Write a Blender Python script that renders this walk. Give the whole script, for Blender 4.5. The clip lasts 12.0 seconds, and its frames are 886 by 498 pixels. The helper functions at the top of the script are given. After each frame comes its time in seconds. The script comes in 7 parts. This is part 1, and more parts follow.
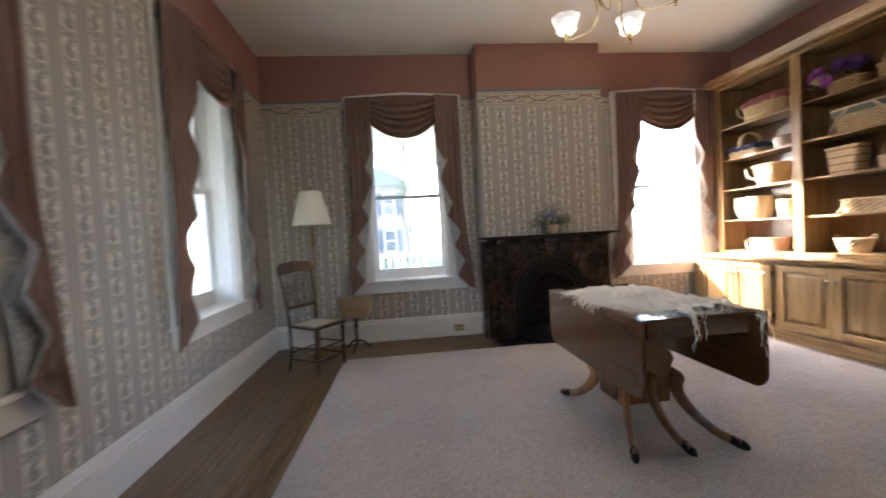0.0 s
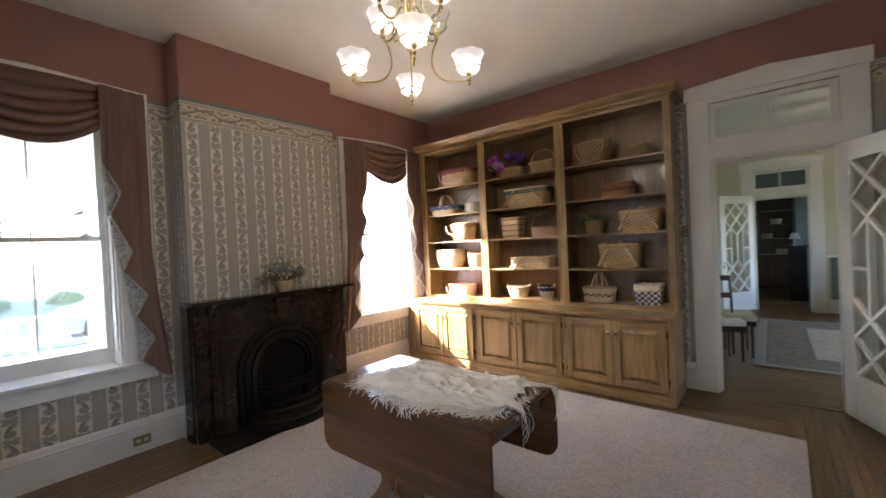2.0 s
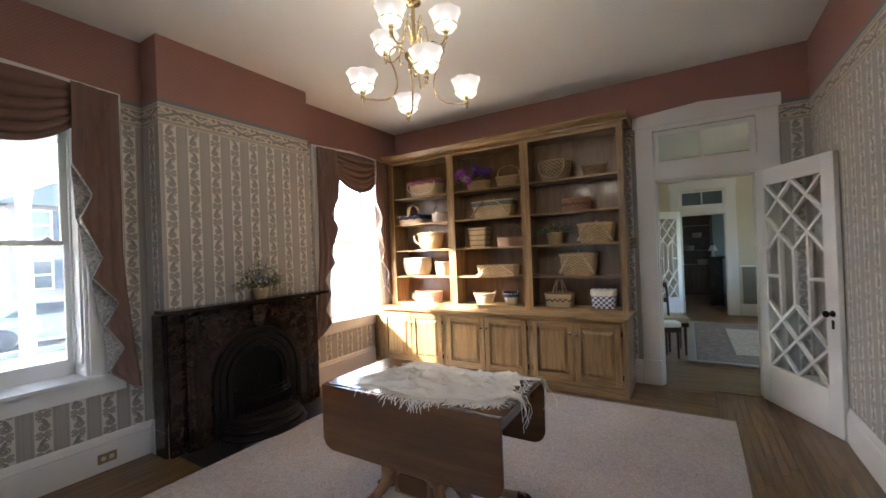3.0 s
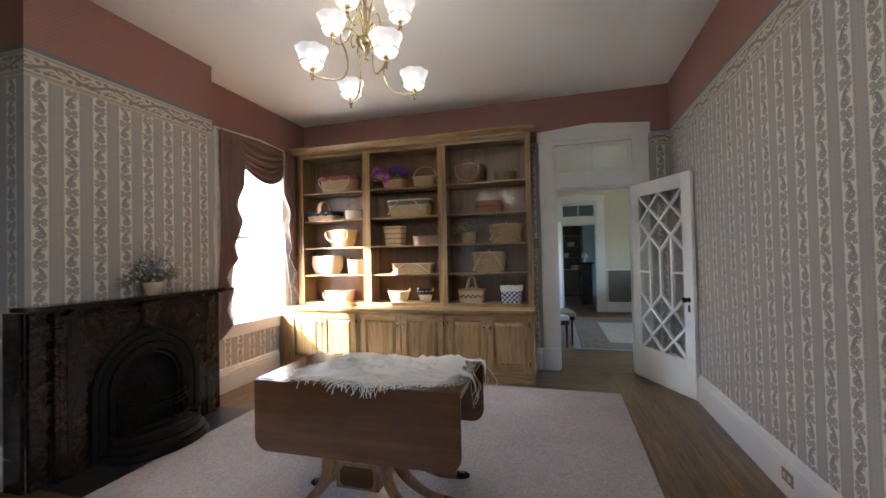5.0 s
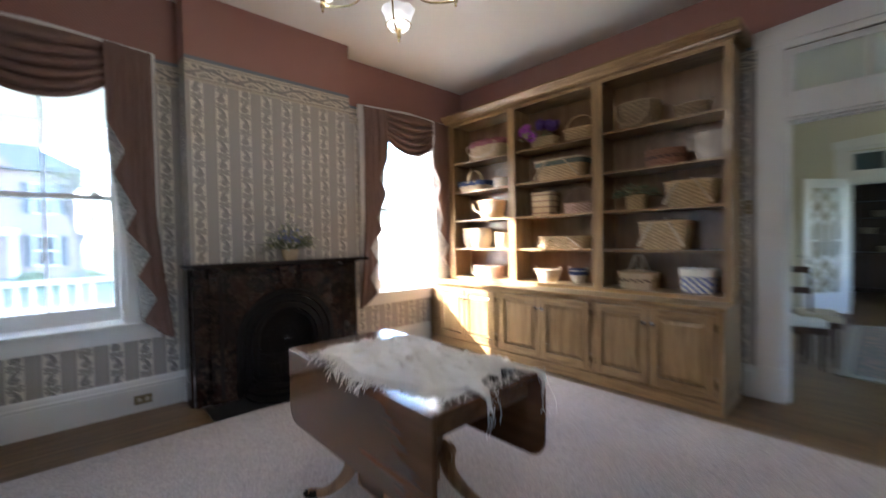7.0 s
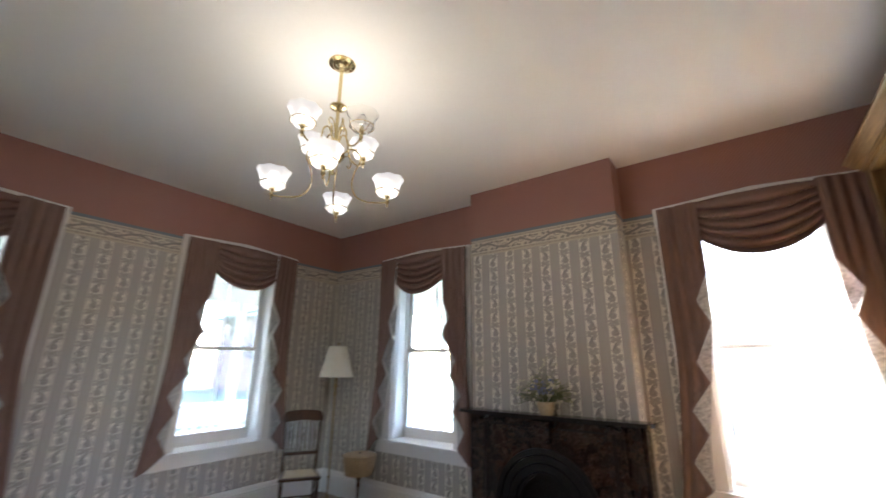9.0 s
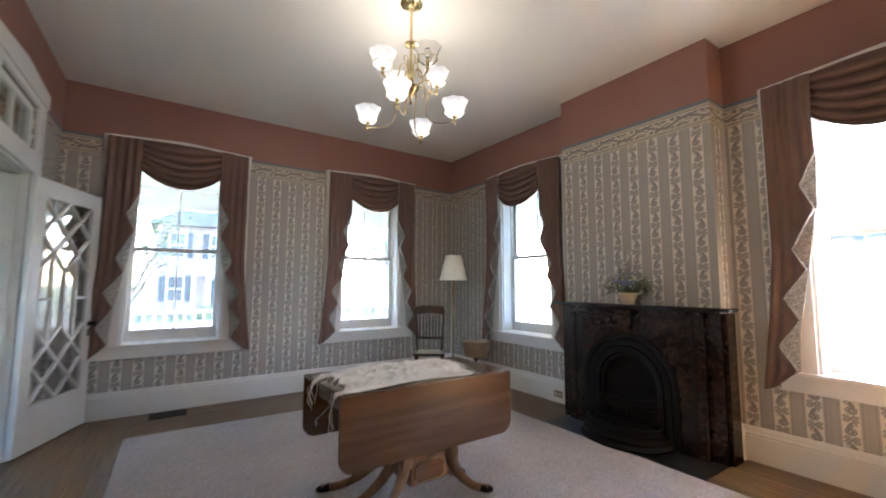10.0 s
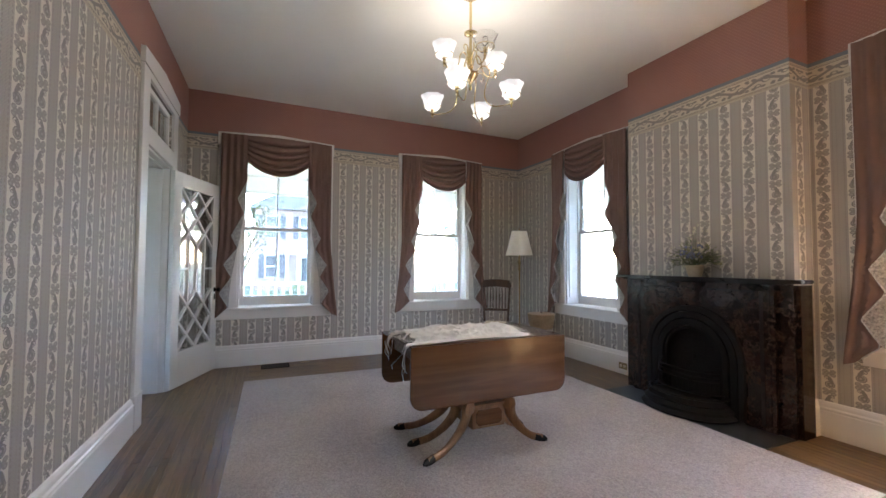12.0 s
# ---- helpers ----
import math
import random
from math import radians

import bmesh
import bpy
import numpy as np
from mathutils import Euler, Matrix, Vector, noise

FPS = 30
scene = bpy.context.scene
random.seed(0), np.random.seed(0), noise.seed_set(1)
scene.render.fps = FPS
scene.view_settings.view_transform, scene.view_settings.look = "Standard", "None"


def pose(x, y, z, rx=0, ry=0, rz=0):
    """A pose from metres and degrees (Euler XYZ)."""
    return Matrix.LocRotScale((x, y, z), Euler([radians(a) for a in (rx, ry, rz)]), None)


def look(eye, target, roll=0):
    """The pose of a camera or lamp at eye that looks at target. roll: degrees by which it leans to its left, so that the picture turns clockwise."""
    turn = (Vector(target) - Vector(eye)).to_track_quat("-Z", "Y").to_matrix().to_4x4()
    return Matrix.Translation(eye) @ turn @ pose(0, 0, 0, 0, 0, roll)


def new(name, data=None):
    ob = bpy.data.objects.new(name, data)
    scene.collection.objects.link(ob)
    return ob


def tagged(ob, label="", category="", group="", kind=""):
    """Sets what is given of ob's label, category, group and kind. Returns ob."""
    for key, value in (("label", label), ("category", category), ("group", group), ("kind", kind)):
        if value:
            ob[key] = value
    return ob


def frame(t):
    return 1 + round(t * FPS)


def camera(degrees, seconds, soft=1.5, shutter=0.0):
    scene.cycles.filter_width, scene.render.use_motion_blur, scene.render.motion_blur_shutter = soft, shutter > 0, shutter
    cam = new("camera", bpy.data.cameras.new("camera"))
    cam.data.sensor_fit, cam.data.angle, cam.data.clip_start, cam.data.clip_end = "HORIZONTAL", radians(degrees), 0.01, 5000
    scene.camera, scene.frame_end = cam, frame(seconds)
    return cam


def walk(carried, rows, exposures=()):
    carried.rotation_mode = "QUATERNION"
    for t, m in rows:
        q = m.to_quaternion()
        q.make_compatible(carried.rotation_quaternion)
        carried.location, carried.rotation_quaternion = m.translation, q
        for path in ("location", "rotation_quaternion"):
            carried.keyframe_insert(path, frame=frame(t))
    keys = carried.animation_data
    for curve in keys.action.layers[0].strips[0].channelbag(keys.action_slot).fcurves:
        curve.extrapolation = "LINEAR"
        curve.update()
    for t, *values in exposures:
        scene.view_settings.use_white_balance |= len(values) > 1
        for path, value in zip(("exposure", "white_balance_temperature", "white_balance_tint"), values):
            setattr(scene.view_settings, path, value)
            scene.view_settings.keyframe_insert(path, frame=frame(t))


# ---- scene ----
cam = camera(95.6, 12.0, 1.5, 0.5)
PATH = [
    (0, (0.453, 0.365, 1.248), (0.655, 2.354, 1.182), -3.2),
    (0.5, (0.41, 0.704, 1.323), (1.048, 2.598, 1.267), -3.1),
    (1, (0.43, 0.925, 1.431), (1.448, 2.646, 1.369), -3.4),
    (1.5, (0.357, 1.102, 1.496), (1.678, 2.604, 1.461), -3.0),
    (2, (0.176, 1.242, 1.586), (1.722, 2.51, 1.562), -2.7),
    (2.5, (-0.003, 1.316, 1.594), (1.636, 2.463, 1.599), -2.5),
    (3, (-0.178, 1.399, 1.591), (1.531, 2.439, 1.601), -2.2),
    (5, (-0.373, 1.717, 1.468), (1.555, 2.248, 1.503), -1.3),
    (5.5, (-0.393, 1.825, 1.440), (1.564, 2.235, 1.476), -1.0),
    (6, (-0.388, 1.815, 1.366), (1.571, 2.214, 1.388), -1.1),
    (6.5, (-0.019, 1.421, 1.271), (1.775, 2.306, 1.266), -1.0),
    (7, (0.711, 1.178, 1.38), (2.066, 2.649, 1.328), -1.0),
    (7.5, (1.639, 1.13, 1.682), (2.312, 3.002, 1.886), -1.2),
    (7.7, (1.988, 1.188, 1.737), (2.428, 3.093, 2.159), -0.9),
    (9.3, (3.927, 1.454, 1.559), (2.587, 2.852, 2.058), 0.5),
    (9.5, (4.068, 1.369, 1.509), (2.626, 2.703, 1.881), -0.2),
    (10, (4.331, 1.4, 1.369), (2.69, 2.53, 1.549), 0.2),
    (10.5, (4.501, 1.386, 1.328), (2.765, 2.371, 1.451), 0.3),
    (11, (4.566, 1.355, 1.315), (2.785, 2.26, 1.414), 0.3),
    (11.5, (4.606, 1.336, 1.304), (2.799, 2.189, 1.391), 0.3),
    (12, (4.642, 1.33, 1.306), (2.818, 2.147, 1.38), 0.3),
]
walk(cam, [(t, look(eye, target, roll)) for t, eye, target, roll in PATH], exposures=[(0.0, 4.85, 6150, 14), (3.0, 4.7, 6150, 14), (5.5, 4.8, 5600, 12), (6.2, 5.0, 5500, 12), (7.0, 4.75, 5500, 12), (9.5, 4.85, 5800, 12), (12.0, 4.95, 5800, 13)])

# ---- light ----
SUN_AZ, SUN_EL = -29.5, 33.2      # degrees east of north, above the horizon
world = bpy.data.worlds.new("world")
scene.world = world
world.use_nodes = True
wt = world.node_tree
sky = wt.nodes.new("ShaderNodeTexSky")
sky.sky_type, sky.sun_disc = "NISHITA", False
sky.sun_elevation, sky.sun_rotation = radians(SUN_EL), radians(SUN_AZ)
wt.links.new(sky.outputs[0], wt.nodes["Background"].inputs[0])
wt.nodes["Background"].inputs[1].default_value = 0.20
sun = new("sun", bpy.data.lights.new("sun", "SUN"))
sun.data.energy, sun.data.angle, sun.data.color = 2.7, radians(0.5), (1.0, 0.93, 0.82)
_d = Vector((math.sin(radians(SUN_AZ)) * math.cos(radians(SUN_EL)), math.cos(radians(SUN_AZ)) * math.cos(radians(SUN_EL)), math.sin(radians(SUN_EL))))
sun.matrix_world = look(_d * 30, (0, 0, 0))

# ---- material helpers ----
class X:
    """An arithmetic expression made of nodes."""
    def __init__(self, nt, s):
        self.nt, self.s = nt, s

    def op(self, kind, *others):
        n = self.nt.nodes.new("ShaderNodeMath")
        n.operation = kind
        for i, v in enumerate((self, *others)):
            if isinstance(v, X):
                self.nt.links.new(v.s, n.inputs[i])
            else:
                n.inputs[i].default_value = v
        return X(self.nt, n.outputs[0])

    def __add__(self, o): return self.op("ADD", o)
    def __sub__(self, o): return self.op("SUBTRACT", o)
    def __mul__(self, o): return self.op("MULTIPLY", o)
    def __truediv__(self, o): return self.op("DIVIDE", o)
    def abs(self): return self.op("ABSOLUTE")
    def floor(self): return self.op("FLOOR")
    def fract(self): return self.op("FRACT")
    def sin(self): return self.op("SINE")
    def lt(self, v): return self.op("LESS_THAN", v)
    def gt(self, v): return self.op("GREATER_THAN", v)
    def max(self, v): return self.op("MAXIMUM", v)
    def min(self, v): return self.op("MINIMUM", v)
    def mod2(self): return (self * 0.5).fract() * 2.0


def ell(u, v, cu, cv, ru, rv):
    """1 inside an ellipse."""
    a, b = (u - cu) / ru, (v - cv) / rv
    return (a * a + b * b).lt(1.0)


def mix(nt, f, a, b):
    n = nt.nodes.new("ShaderNodeMix")
    n.data_type = "RGBA"
    for i, v in ((0, f), (6, a), (7, b)):
        if isinstance(v, X):
            nt.links.new(v.s, n.inputs[i])
        elif isinstance(v, tuple):
            n.inputs[i].default_value = (*v, 1) if len(v) == 3 else v
        elif isinstance(v, (int, float)):
            n.inputs[i].default_value = v
        else:
            nt.links.new(v, n.inputs[i])
    return n.outputs[2]


def coords(nt, scale=(1, 1, 1), kind="Object"):
    tc = nt.nodes.new("ShaderNodeTexCoord")
    mp = nt.nodes.new("ShaderNodeMapping")
    mp.inputs["Scale"].default_value = scale
    nt.links.new(tc.outputs[kind], mp.inputs[0])
    return mp.outputs[0]


def noise_tex(nt, vec, scale, detail=4.0, rough=0.55):
    n = nt.nodes.new("ShaderNodeTexNoise")
    n.inputs["Scale"].default_value, n.inputs["Detail"].default_value, n.inputs["Roughness"].default_value = scale, detail, rough
    nt.links.new(vec, n.inputs["Vector"])
    return X(nt, n.outputs[0])


def base(name, color=(0.8, 0.8, 0.8), rough=0.5, metal=0.0):
    m = bpy.data.materials.new(name)
    m.use_nodes = True
    nt = m.node_tree
    b = nt.nodes["Principled BSDF"]
    b.inputs["Base Color"].default_value = (*color, 1)
    b.inputs["Roughness"].default_value, b.inputs["Metallic"].default_value = rough, metal
    return m, nt, b


def bump(nt, b, height, strength=0.3, dist=0.002):
    n = nt.nodes.new("ShaderNodeBump")
    n.inputs["Strength"].default_value, n.inputs["Distance"].default_value = strength, dist
    nt.links.new(height.s, n.inputs["Height"])
    nt.links.new(n.outputs[0], b.inputs["Normal"])


def surface(name, c1, c2, rough=0.5, scale=8.0, stretch=(1, 1, 1), metal=0.0, fine=120.0, relief=0.15, dist=0.001, vary=0.0, kind="Object", rvar=0.1):
    """A mottled surface: large stains between two colours, fine grain, a little relief; vary changes it from object to object."""
    m, nt, b = base(name, c1, rough, metal)
    v = coords(nt, stretch, kind)
    big, small = noise_tex(nt, v, scale), noise_tex(nt, v, fine, 3)
    f = (big - 0.5) * 1.6 + 0.5 + (small - 0.5) * 0.6
    f = f.max(0.0).min(1.0)
    col = mix(nt, f, c1, c2)
    if vary:
        oi = nt.nodes.new("ShaderNodeObjectInfo")
        hsv = nt.nodes.new("ShaderNodeHueSaturation")
        nt.links.new(col, hsv.inputs["Color"])
        nt.links.new((X(nt, oi.outputs["Random"]) * (2 * vary) + (1 - vary)).s, hsv.inputs["Value"])
        col = hsv.outputs[0]
    nt.links.new(col, b.inputs["Base Color"])
    nt.links.new((big * rvar * 2 + (rough - rvar)).s, b.inputs["Roughness"])
    bump(nt, b, small, relief, dist)
    return m


def wood(name, dark, light, axis="z", rough=0.35, coat=0.0, grain=14.0, vary=0.0, relief=0.08):
    """Wood with its grain along an axis."""
    m, nt, b = base(name, dark, rough)
    st = {"x": (0.07, 1, 1), "y": (1, 0.07, 1), "z": (1, 1, 0.07)}[axis]
    v = coords(nt, st)
    if vary:
        oi0, cx0, va = nt.nodes.new("ShaderNodeObjectInfo"), nt.nodes.new("ShaderNodeCombineXYZ"), nt.nodes.new("ShaderNodeVectorMath")
        sh = X(nt, oi0.outputs["Random"]) * 37.0
        for k in range(3):
            nt.links.new(sh.s, cx0.inputs[k])
        nt.links.new(v, va.inputs[0])
        nt.links.new(cx0.outputs[0], va.inputs[1])
        v = va.outputs[0]
    n1, n2 = noise_tex(nt, v, grain, 5, 0.65), noise_tex(nt, v, grain * 9, 3, 0.6)
    rings = ((n1 * 26.0).sin() * 0.5 + 0.5) * 0.35 + n1 * 0.45 + n2 * 0.3
    col = mix(nt, ((rings - 0.3) * 1.5).max(0.0).min(1.0), dark, light)
    if vary:
        oi = nt.nodes.new("ShaderNodeObjectInfo")
        hsv = nt.nodes.new("ShaderNodeHueSaturation")
        nt.links.new(col, hsv.inputs["Color"])
        nt.links.new((X(nt, oi.outputs["Random"]) * (2 * vary) + (1 - vary)).s, hsv.inputs["Value"])
        col = hsv.outputs[0]
    nt.links.new(col, b.inputs["Base Color"])
    nt.links.new((n2 * 0.14 + (rough - 0.07)).s, b.inputs["Roughness"])
    b.inputs["Coat Weight"].default_value, b.inputs["Coat Roughness"].default_value = coat, 0.12
    bump(nt, b, rings, relief, 0.001)
    return m


def wallpaper(name):
    """Striped paper: dotted taupe bands between cream bands with paisleys and leaves; a scroll border under the blue edge."""
    m, nt, b = base(name, (0.5, 0.45, 0.38), 0.6)
    geo = nt.nodes.new("ShaderNodeNewGeometry")
    sp, sn = nt.nodes.new("ShaderNodeSeparateXYZ"), nt.nodes.new("ShaderNodeSeparateXYZ")
    nt.links.new(geo.outputs["Position"], sp.inputs[0])
    nt.links.new(geo.outputs["True Normal"], sn.inputs[0])
    px, py, pz = (X(nt, sp.outputs[i]) for i in range(3))
    ny = X(nt, sn.outputs[1]).abs().gt(0.7)
    u = px * ny + py * (ny * -1.0 + 1.0)
    P, Q = PAPER_STEP, 0.142
    k = (u - (ny * 0.482 + 1.12)) / P
    cell, a = k.floor(), (k.fract() - 0.5) * P          # a: metres from the middle of the cream band
    v = pz / Q + (cell * 0.37)
    row, bb = v.floor(), (v.fract() - 0.5) * Q
    flip = row.mod2().floor() * 2.0 - 1.0
    a2 = a * flip
    cream = a.abs().lt(P * 0.255)
    # a paisley with a curled tip, and a four-lobed blossom between one and the next
    pa = a2 / 1.16
    outer = ell(pa, bb, 0.004, -0.016, 0.0275, 0.0275)
    halo = ell(pa, bb, 0.004, -0.016, 0.0215, 0.0215) - ell(pa, bb, 0.005, -0.017, 0.0170, 0.0170)
    eye = ell(pa, bb, 0.007, -0.016, 0.006, 0.007)
    neck = ell(pa + (bb - 0.014) * 0.35, bb, 0.009, 0.018, 0.0125, 0.026)
    curl = (ell(pa, bb, -0.008, 0.034, 0.0185, 0.0155) - ell(pa, bb, -0.010, 0.0315, 0.0115, 0.0095)).max(ell(pa, bb, -0.011, 0.030, 0.0055, 0.0045))
    nb = bb.abs() - Q * 0.5
    leaf = ell(pa.abs(), nb.abs(), 0.0205, 0.0135, 0.0165, 0.0135).max(ell(pa, nb, 0.0, 0.0, 0.011, 0.012))
    vein = ell(pa.abs(), nb.abs(), 0.022, 0.0145, 0.0070, 0.0050)
    motif = ((outer - halo * 0.45 - eye * 0.5).max(neck).max(curl).max(leaf * 0.85) - vein * 0.25).max(0.0) * cream
    speck = ((u * 420.0).sin() * (pz * 420.0).sin()).gt(0.25)
    dots = ((a - P * 0.5).abs().lt(P * 0.5) * ((a.abs() - P * 0.46).abs().lt(0.002) * ((pz * 500.0).sin().gt(0.0))))
    bars = ((a.abs() - P * 0.33).abs().lt(0.0035)) * ((pz * 260.0).sin().gt(-0.2))
    vec = coords(nt)
    stain, fine = noise_tex(nt, vec, 1.6, 5), noise_tex(nt, vec, 260, 2)
    CREAM, TAUPE, MOTIF, DARK = (0.72, 0.68, 0.60), (0.39, 0.357, 0.332), (0.215, 0.198, 0.19), (0.18, 0.16, 0.145)
    c = mix(nt, cream, TAUPE, CREAM)
    c = mix(nt, (cream * -1.0 + 1.0) * speck * 0.22, c, CREAM)
    c = mix(nt, (bars.max(dots)) * 0.5, c, DARK)
    c = mix(nt, motif * (fine * 0.4 + 0.7).min(1.0), c, MOTIF)
    # border
    top = PAPER_TOP
    w = pz - (top - 0.085)
    inb = pz.gt(top - 0.175)
    ku = (u / 0.19)
    ua, sg = (ku.fract() - 0.5) * 0.19, ku.floor().mod2().floor() * 2.0 - 1.0
    wave = (u * (6.2832 / 0.38)).sin() * 0.026
    vine = (w - wave).abs().lt(0.011)
    w2 = w * sg
    sc = ell(ua, w2, 0.022, -0.016, 0.036, 0.028) - ell(ua, w2, 0.024, -0.013, 0.024, 0.018) + ell(ua, w2, 0.03, -0.018, 0.013, 0.010)
    sc = sc.max(ell(ua, w2, -0.038, 0.026, 0.026, 0.016) - ell(ua, w2, -0.036, 0.024, 0.014, 0.007)).max(ell(ua.abs(), w2.abs(), 0.07, 0.038, 0.018, 0.011))
    sc = sc.max(ell(ua, w2, 0.075, 0.03, 0.014, 0.010)).max(ell(ua, w2, 0.0, 0.036, 0.02, 0.009)).max(ell(ua, w2, -0.02, -0.02, 0.010, 0.014)).max(ell(ua, w2, -0.06, -0.028, 0.018, 0.012))
    edge = ((w.abs() - 0.062).abs().lt(0.0025)).max((w.abs() - 0.072).abs().lt(0.0015))
    bc = mix(nt, w.abs().gt(0.058), (0.58, 0.52, 0.41), (0.52, 0.46, 0.36))
    bc = mix(nt, vine.max(sc).max(edge).max(0.0) * 0.9, bc, MOTIF)
    c = mix(nt, inb, c, bc)
    c = mix(nt, pz.gt(top), c, (0.16, 0.185, 0.215))
    # frieze
    fz = pz.gt(top + 0.03)
    dd = ((u * 210.0).sin() * (pz * 210.0).sin()).gt(0.35)
    fr = mix(nt, dd * 0.35, (0.31, 0.148, 0.116), (0.43, 0.24, 0.19))
    c = mix(nt, fz, c, fr)
    c = mix(nt, ((stain - 0.45) * 0.5).max(0.0).min(1.0), c, (0.34, 0.29, 0.23))
    nt.links.new(c, b.inputs["Base Color"])
    bump(nt, b, motif * 0.6 + fine * 0.3 + speck * 0.2, 0.12, 0.0012)
    return m


def glass(name, rough=0.0, tint=(0.95, 0.98, 0.97)):
    m, nt, b = base(name, tint, rough)
    b.inputs["Transmission Weight"].default_value, b.inputs["IOR"].default_value = 1.0, 1.45
    return m


def glow(name, color, strength, basecol=(0.9, 0.9, 0.85), trans=0.0, rough=0.4):
    m, nt, b = base(name, basecol, rough)
    b.inputs["Emission Color"].default_value, b.inputs["Emission Strength"].default_value = (*color, 1), strength
    b.inputs["Transmission Weight"].default_value = trans
    return m


PAPER_STEP, PAPER_TOP = 0.188, 2.90
PAPER = wallpaper("striped_paper")
WHITE = surface("white_paint", (0.72, 0.70, 0.67), (0.80, 0.785, 0.765), 0.38, 1.5, fine=60, relief=0.06)
CEIL = surface("ceiling_plaster", (0.78, 0.755, 0.705), (0.83, 0.805, 0.76), 0.8, 0.7, fine=35, relief=0.1, dist=0.003)
OAK = wood("oak_upright", (0.20, 0.112, 0.042), (0.40, 0.250, 0.105), "z", 0.36, 0.25)
OAK_Y = wood("oak_level", (0.20, 0.112, 0.042), (0.40, 0.250, 0.105), "y", 0.36, 0.25)
# oak darkened to paint in the shade behind the open shelves
OAK_BACK_SHADE = wood("oak_back_in_shade", (0.160, 0.082, 0.033), (0.235, 0.130, 0.055), "z", 0.3, 0.5, grain=7)
MAHOG = wood("mahogany", (0.088, 0.034, 0.013), (0.148, 0.066, 0.027), "y", 0.18, 0.6, grain=4)
MAHOG_LEG = wood("pale_mahogany", (0.16, 0.075, 0.03), (0.29, 0.15, 0.06), "z", 0.3, 0.4)
PLANK = wood("floor_oak", (0.105, 0.056, 0.021), (0.225, 0.132, 0.052), "x", 0.36, 0.0, grain=16, vary=0.13)


def carpet():
    """Short looped pile: tufts that catch the light one by one, trodden a little uneven."""
    m, nt, b = base("carpet_pile", (0.4, 0.36, 0.35), 0.95)
    v = coords(nt)
    big, mid, fine = noise_tex(nt, v, 1.3, 4), noise_tex(nt, v, 38, 3, 0.7), noise_tex(nt, v, 110, 2, 0.7)
    f = ((big - 0.5) * 0.7 + (mid - 0.5) * 0.8 + (fine - 0.5) * 2.2 + 0.5).max(0.0).min(1.0)
    nt.links.new(mix(nt, f, (0.31, 0.275, 0.268), (0.63, 0.575, 0.56)), b.inputs["Base Color"])
    bump(nt, b, mid + fine, 0.8, 0.006)
    return m


CARPET = carpet()
BLACK_IRON = surface("blackened_iron", (0.005, 0.0042, 0.004), (0.012, 0.010, 0.009), 0.68, 12, fine=90, relief=0.2)
next(n for n in BLACK_IRON.node_tree.nodes if n.type == "BSDF_PRINCIPLED").inputs["Specular IOR Level"].default_value = 0.22
BRASS = surface("polished_brass", (0.62, 0.50, 0.26), (0.72, 0.60, 0.34), 0.2, 20, metal=1.0, relief=0.03)
SLATE = surface("hearth_slate", (0.010, 0.0095, 0.0095), (0.036, 0.034, 0.034), 0.32, 4, fine=50, relief=0.15)
DRAPE = surface("brown_rose_fabric", (0.180, 0.107, 0.086), (0.215, 0.130, 0.104), 0.8, 5, fine=500, relief=0.2)
LINING = surface("patterned_lining", (0.13, 0.128, 0.126), (0.74, 0.73, 0.71), 0.4, 55, fine=150, relief=0.1)


def hazy_pane(name, tint, haze):
    """Window glass with a translucent veil that stands in for glare and haze; tint dims the view through it."""
    m, nt, b = base(name, tint, 0.0)
    b.inputs["Transmission Weight"].default_value, b.inputs["IOR"].default_value = 1.0, 1.45
    tr, mx = nt.nodes.new("ShaderNodeBsdfTranslucent"), nt.nodes.new("ShaderNodeMixShader")
    tr.inputs[0].default_value = (0.9, 0.92, 0.95, 1)
    nt.links.new((noise_tex(nt, coords(nt), 3, 3) * haze + haze * 0.7).s, mx.inputs[0])
    nt.links.new(b.outputs[0], mx.inputs[1])
    nt.links.new(tr.outputs[0], mx.inputs[2])
    nt.links.new(mx.outputs[0], nt.nodes["Material Output"].inputs[0])
    return m


# low tint holds back the brightness of the view outside
PANE = hazy_pane("window_pane", (0.50, 0.51, 0.525), 0.02)
CLEAR_PANE = hazy_pane("clear_pane", (0.97, 0.98, 0.98), 0.012)
FAR = surface("plain_plaster", (0.52, 0.50, 0.38), (0.57, 0.55, 0.43), 0.7, 1.0, fine=50)


def marble():
    m, nt, b = base("red_brown_marble", (0.03, 0.02, 0.017), 0.18)
    v = coords(nt)
    warp = noise_tex(nt, v, 5, 6, 0.7)
    n = noise_tex(nt, v, 9, 8, 0.75)
    vein = ((n + warp * 0.6 - 0.83).abs() * -38.0 + 1.0).max(0.0)
    c = mix(nt, (warp * 2.2 - 0.7).max(0.0).min(1.0), (0.010, 0.007, 0.006), (0.038, 0.018, 0.013))
    c = mix(nt, vein * noise_tex(nt, v, 3, 2) * 0.9, c, (0.13, 0.095, 0.07))
    nt.links.new(c, b.inputs["Base Color"])
    return m


MARBLE = marble()
MARBLE_BLACK = surface("black_marble", (0.012, 0.010, 0.010), (0.03, 0.022, 0.02), 0.16, 4, fine=40, relief=0.02)

